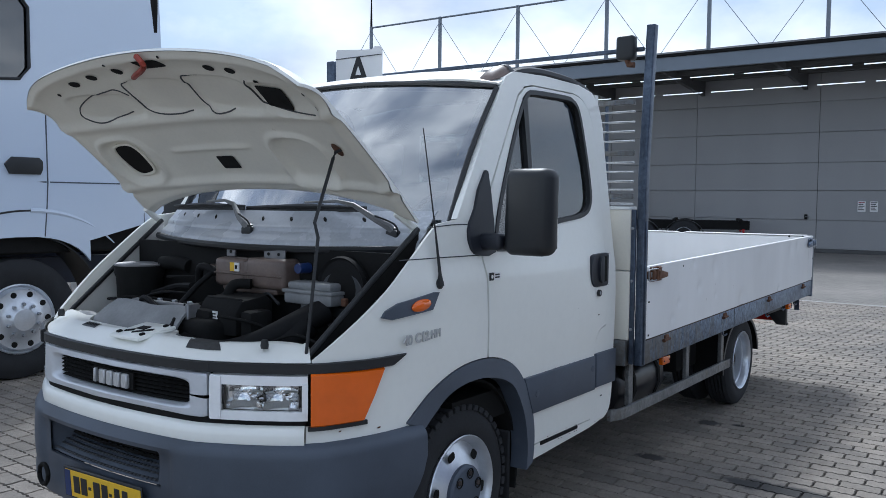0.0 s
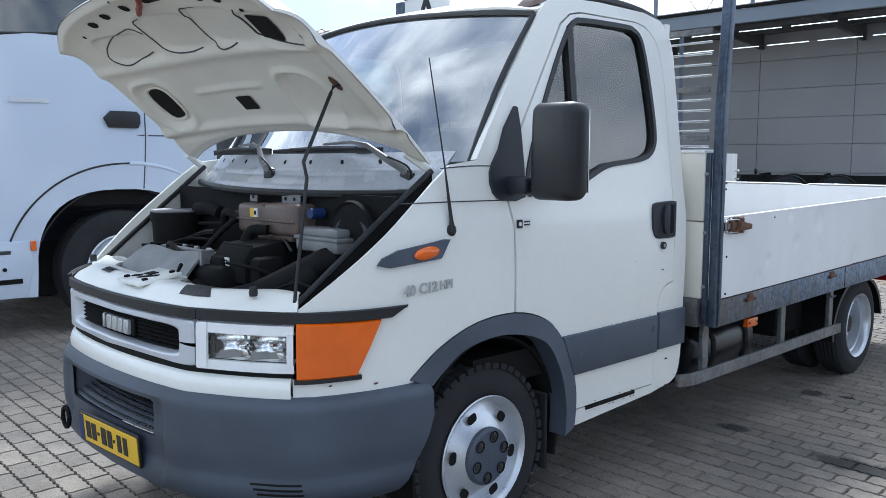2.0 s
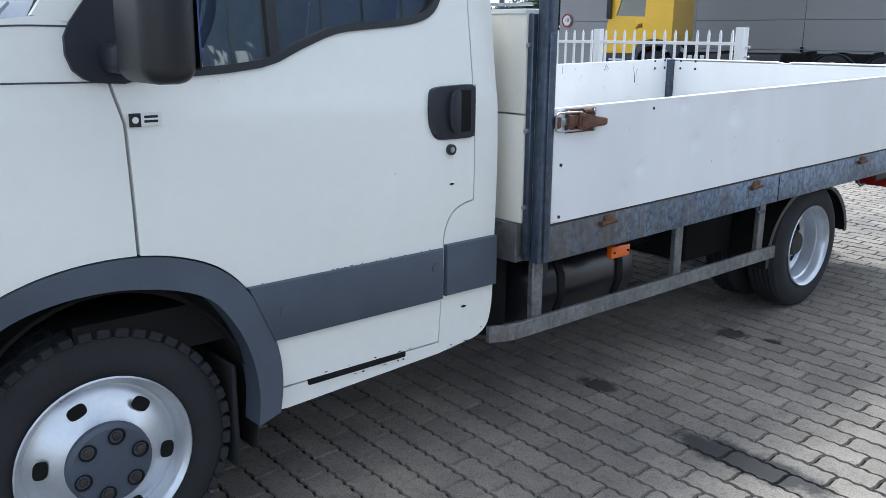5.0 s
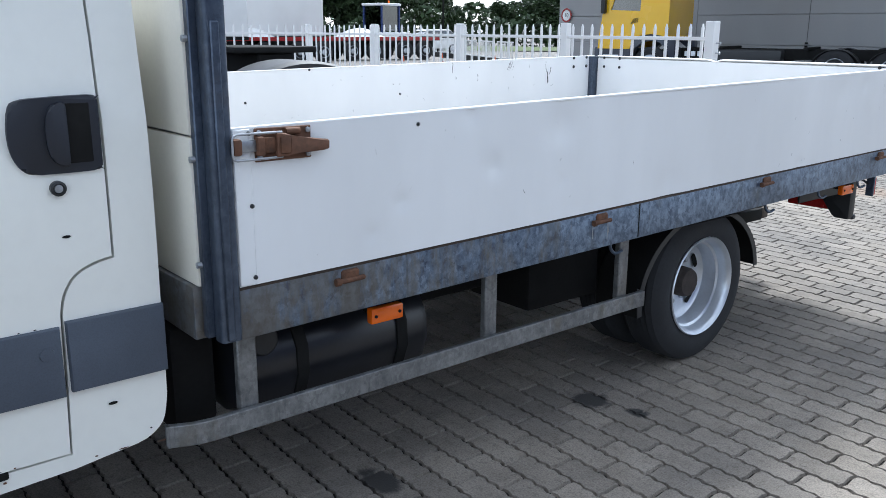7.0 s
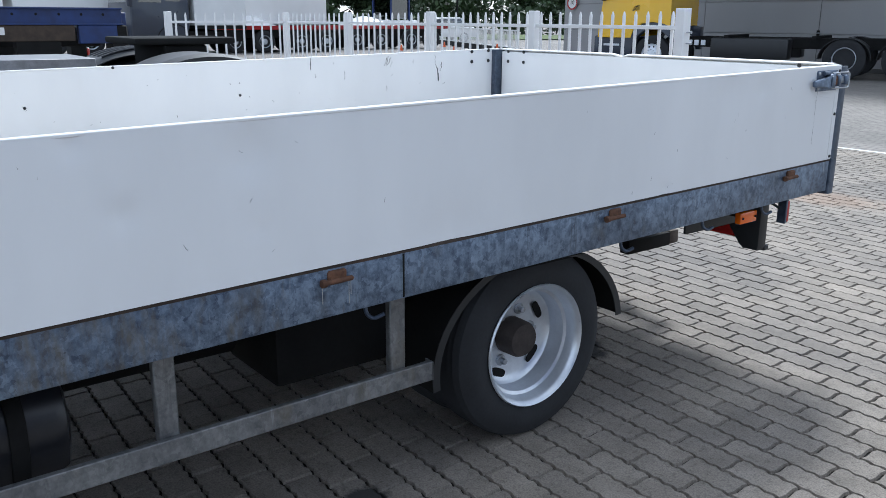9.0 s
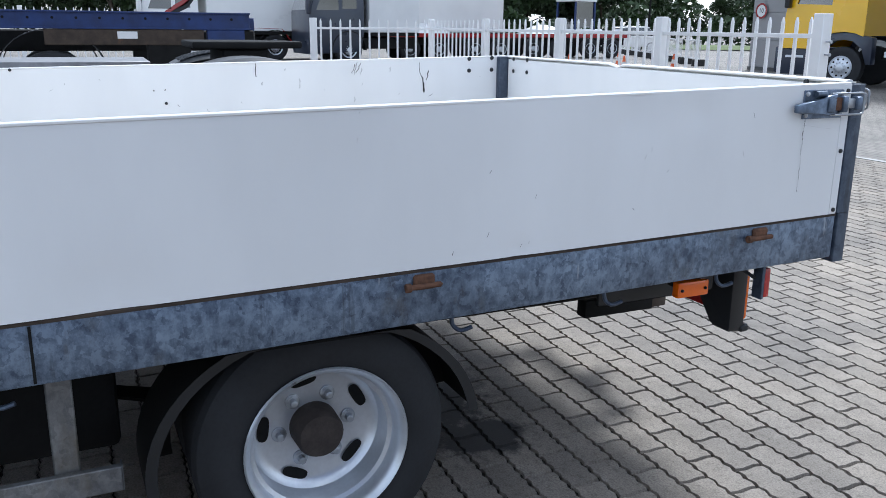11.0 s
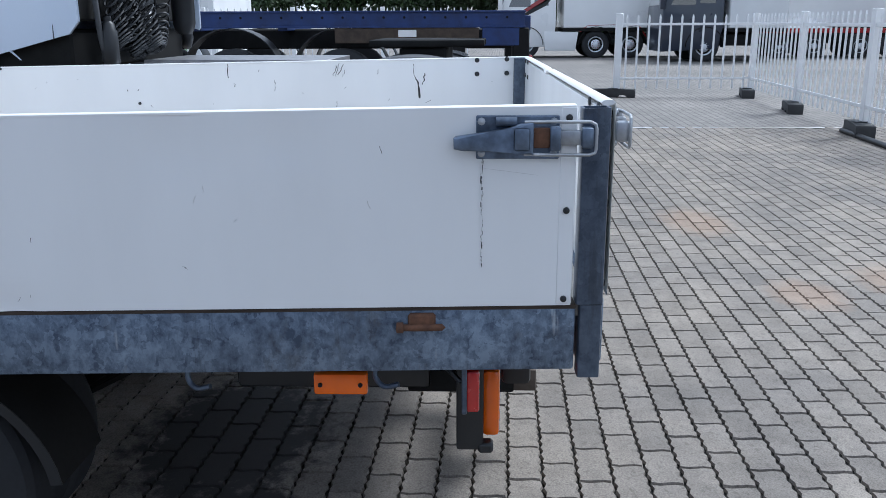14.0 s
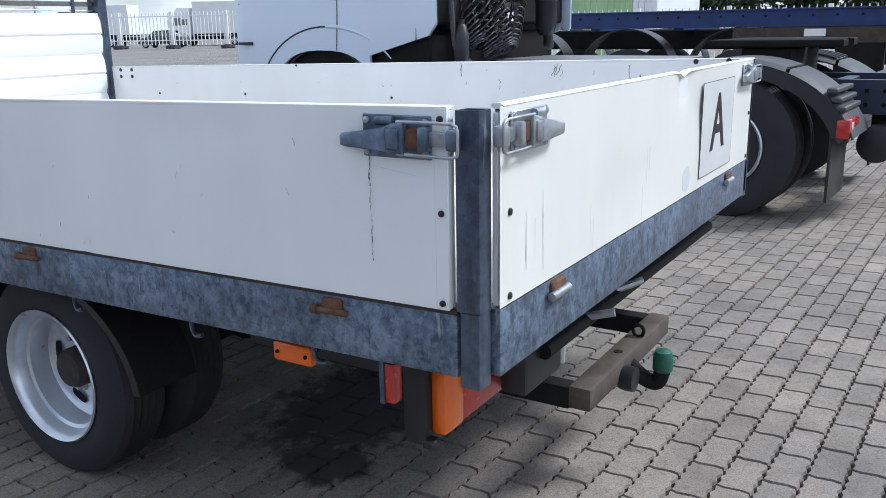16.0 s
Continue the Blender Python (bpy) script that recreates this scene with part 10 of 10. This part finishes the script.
part("pole", bm, UNDER, lp)
bm = B()
box(bm, (-0.9, -0.12, 8.95), (0.1, 0.12, 9.08), 0.03)
part("lamp_head", bm, SILVER, lp)

# ---- blue trailer behind the walk, mirrored in the cab's glass ----
bc = thing("curtain_trailer", "blue curtain-sided trailer standing across the yard", "trailer", (9.9, 3.6, 0), 1)
bm = B()
box(bm, (-1.25, -4.8, 1.15), (1.25, 4.4, 4.0), 0.03)
part("curtain", bm, BLUEP, bc)
for k in range(14):
    bm = B()
    box(bm, (-1.27, -4.6 + 0.68 * k, 1.2), (-1.252, -4.56 + 0.68 * k, 3.9))
    part("strap", bm, NAVYFR, bc, smooth=False)
for k, (y, w) in enumerate(((-2.2, 0.10), (-1.95, 0.16), (-1.6, 0.08), (0.3, 0.14), (0.6, 0.12), (0.9, 0.16))):
    bm = B()
    box(bm, (-1.262, y, 2.6), (-1.256, y + w, 3.1))
    part("print_bar", bm, WHITEP, bc, smooth=False)
bm = B()
box(bm, (-1.2, -4.7, 0.75), (1.2, 4.3, 1.15), 0.02)
part("chassis", bm, UNDER, bc)
for yy in (1.2, 2.5, 3.7):
    lorry_wheel(bc, -1.22, yy, 0.5, 0.5, -1, 0.29, dish=0.06)
    lorry_wheel(bc, 1.22, yy, 0.5, 0.5, 1, 0.29, dish=0.06, holes=0)
bm = B()
box(bm, (-0.9, -3.6, 0), (-0.75, -3.4, 0.8), 0.01)
box(bm, (0.75, -3.6, 0), (0.9, -3.4, 0.8), 0.01)
part("landing_leg", bm, UNDER, bc)
# ---- paving stones ----
ct, st = math.cos(PAVE_TURN), math.sin(PAVE_TURN)
P0 = (-0.151, 5.615)
P1 = (-0.214, 5.674)


def to_local(x, y):
    dx, dy = x - P0[0], y - P0[1]
    return dx * ct + dy * st, -dx * st + dy * ct


def to_world(u, v):
    return P0[0] + u * ct - v * st, P0[1] + u * st + v * ct


u_cross = to_local(*P1)[0]
stones = []
for r in range(-110, 110):
    v = (r + 0.5) * PW
    off = u_cross + PL / 2 + (PL / 2 if r % 2 else 0.0)
    for k in range(-70, 70):
        u = off + k * PL
        x, y = to_world(u, v)
        if g_x0 + 0.1 < x < g_x1 - 0.1 and g_y0 + 0.06 < y < g_y1 - 0.06:
            stones.append((x, y))
rnd = random.Random(21)
near_stones = sorted(stones, key=lambda p: (p[0] - 1.35) ** 2 + (p[1] - 6.0) ** 2)[:300]
near_set = set(near_stones)

rim_low, rim_top = S_RINGS[0], S_RINGS[2]
proto = [(x, y, -0.011) for x, y, z in rim_low] + list(rim_top)
s_faces = [tuple(range(S_N, 2 * S_N))] + [(i, (i + 1) % S_N, S_N + (i + 1) % S_N, S_N + i) for i in range(S_N)]
s_me = bpy.data.meshes.new("paving_stone")
s_me.from_pydata(proto, [], s_faces)
s_me.materials.append(STONE)


def stone_pose(x, y):
    return pose(x, y, rnd.uniform(-0.0012, 0.0012), rnd.gauss(0, 0.25), rnd.gauss(0, 0.2), math.degrees(PAVE_TURN) + rnd.gauss(0, 0.35))


for x, y in near_stones:
    o = new("paving_stone", s_me)
    o.parent = ground
    o.matrix_basis = stone_pose(x, y)
base = np.array(proto)
rest = [p for p in stones if p not in near_set]
all_v = np.empty((len(rest) * 2 * S_N, 3))
all_f = []
for i, (x, y) in enumerate(rest):
    m = np.array(stone_pose(x, y))
    all_v[i * 2 * S_N:(i + 1) * 2 * S_N] = base @ m[:3, :3].T + m[:3, 3]
    o = i * 2 * S_N
    all_f += [tuple(o + j for j in f) for f in s_faces]
me = bpy.data.meshes.new("paving_stones")
me.from_pydata(all_v.tolist(), [], all_f)
me.materials.append(STONE)
o = new("paving_stones", me)
o.parent = ground
o["kind"] = "stuff"
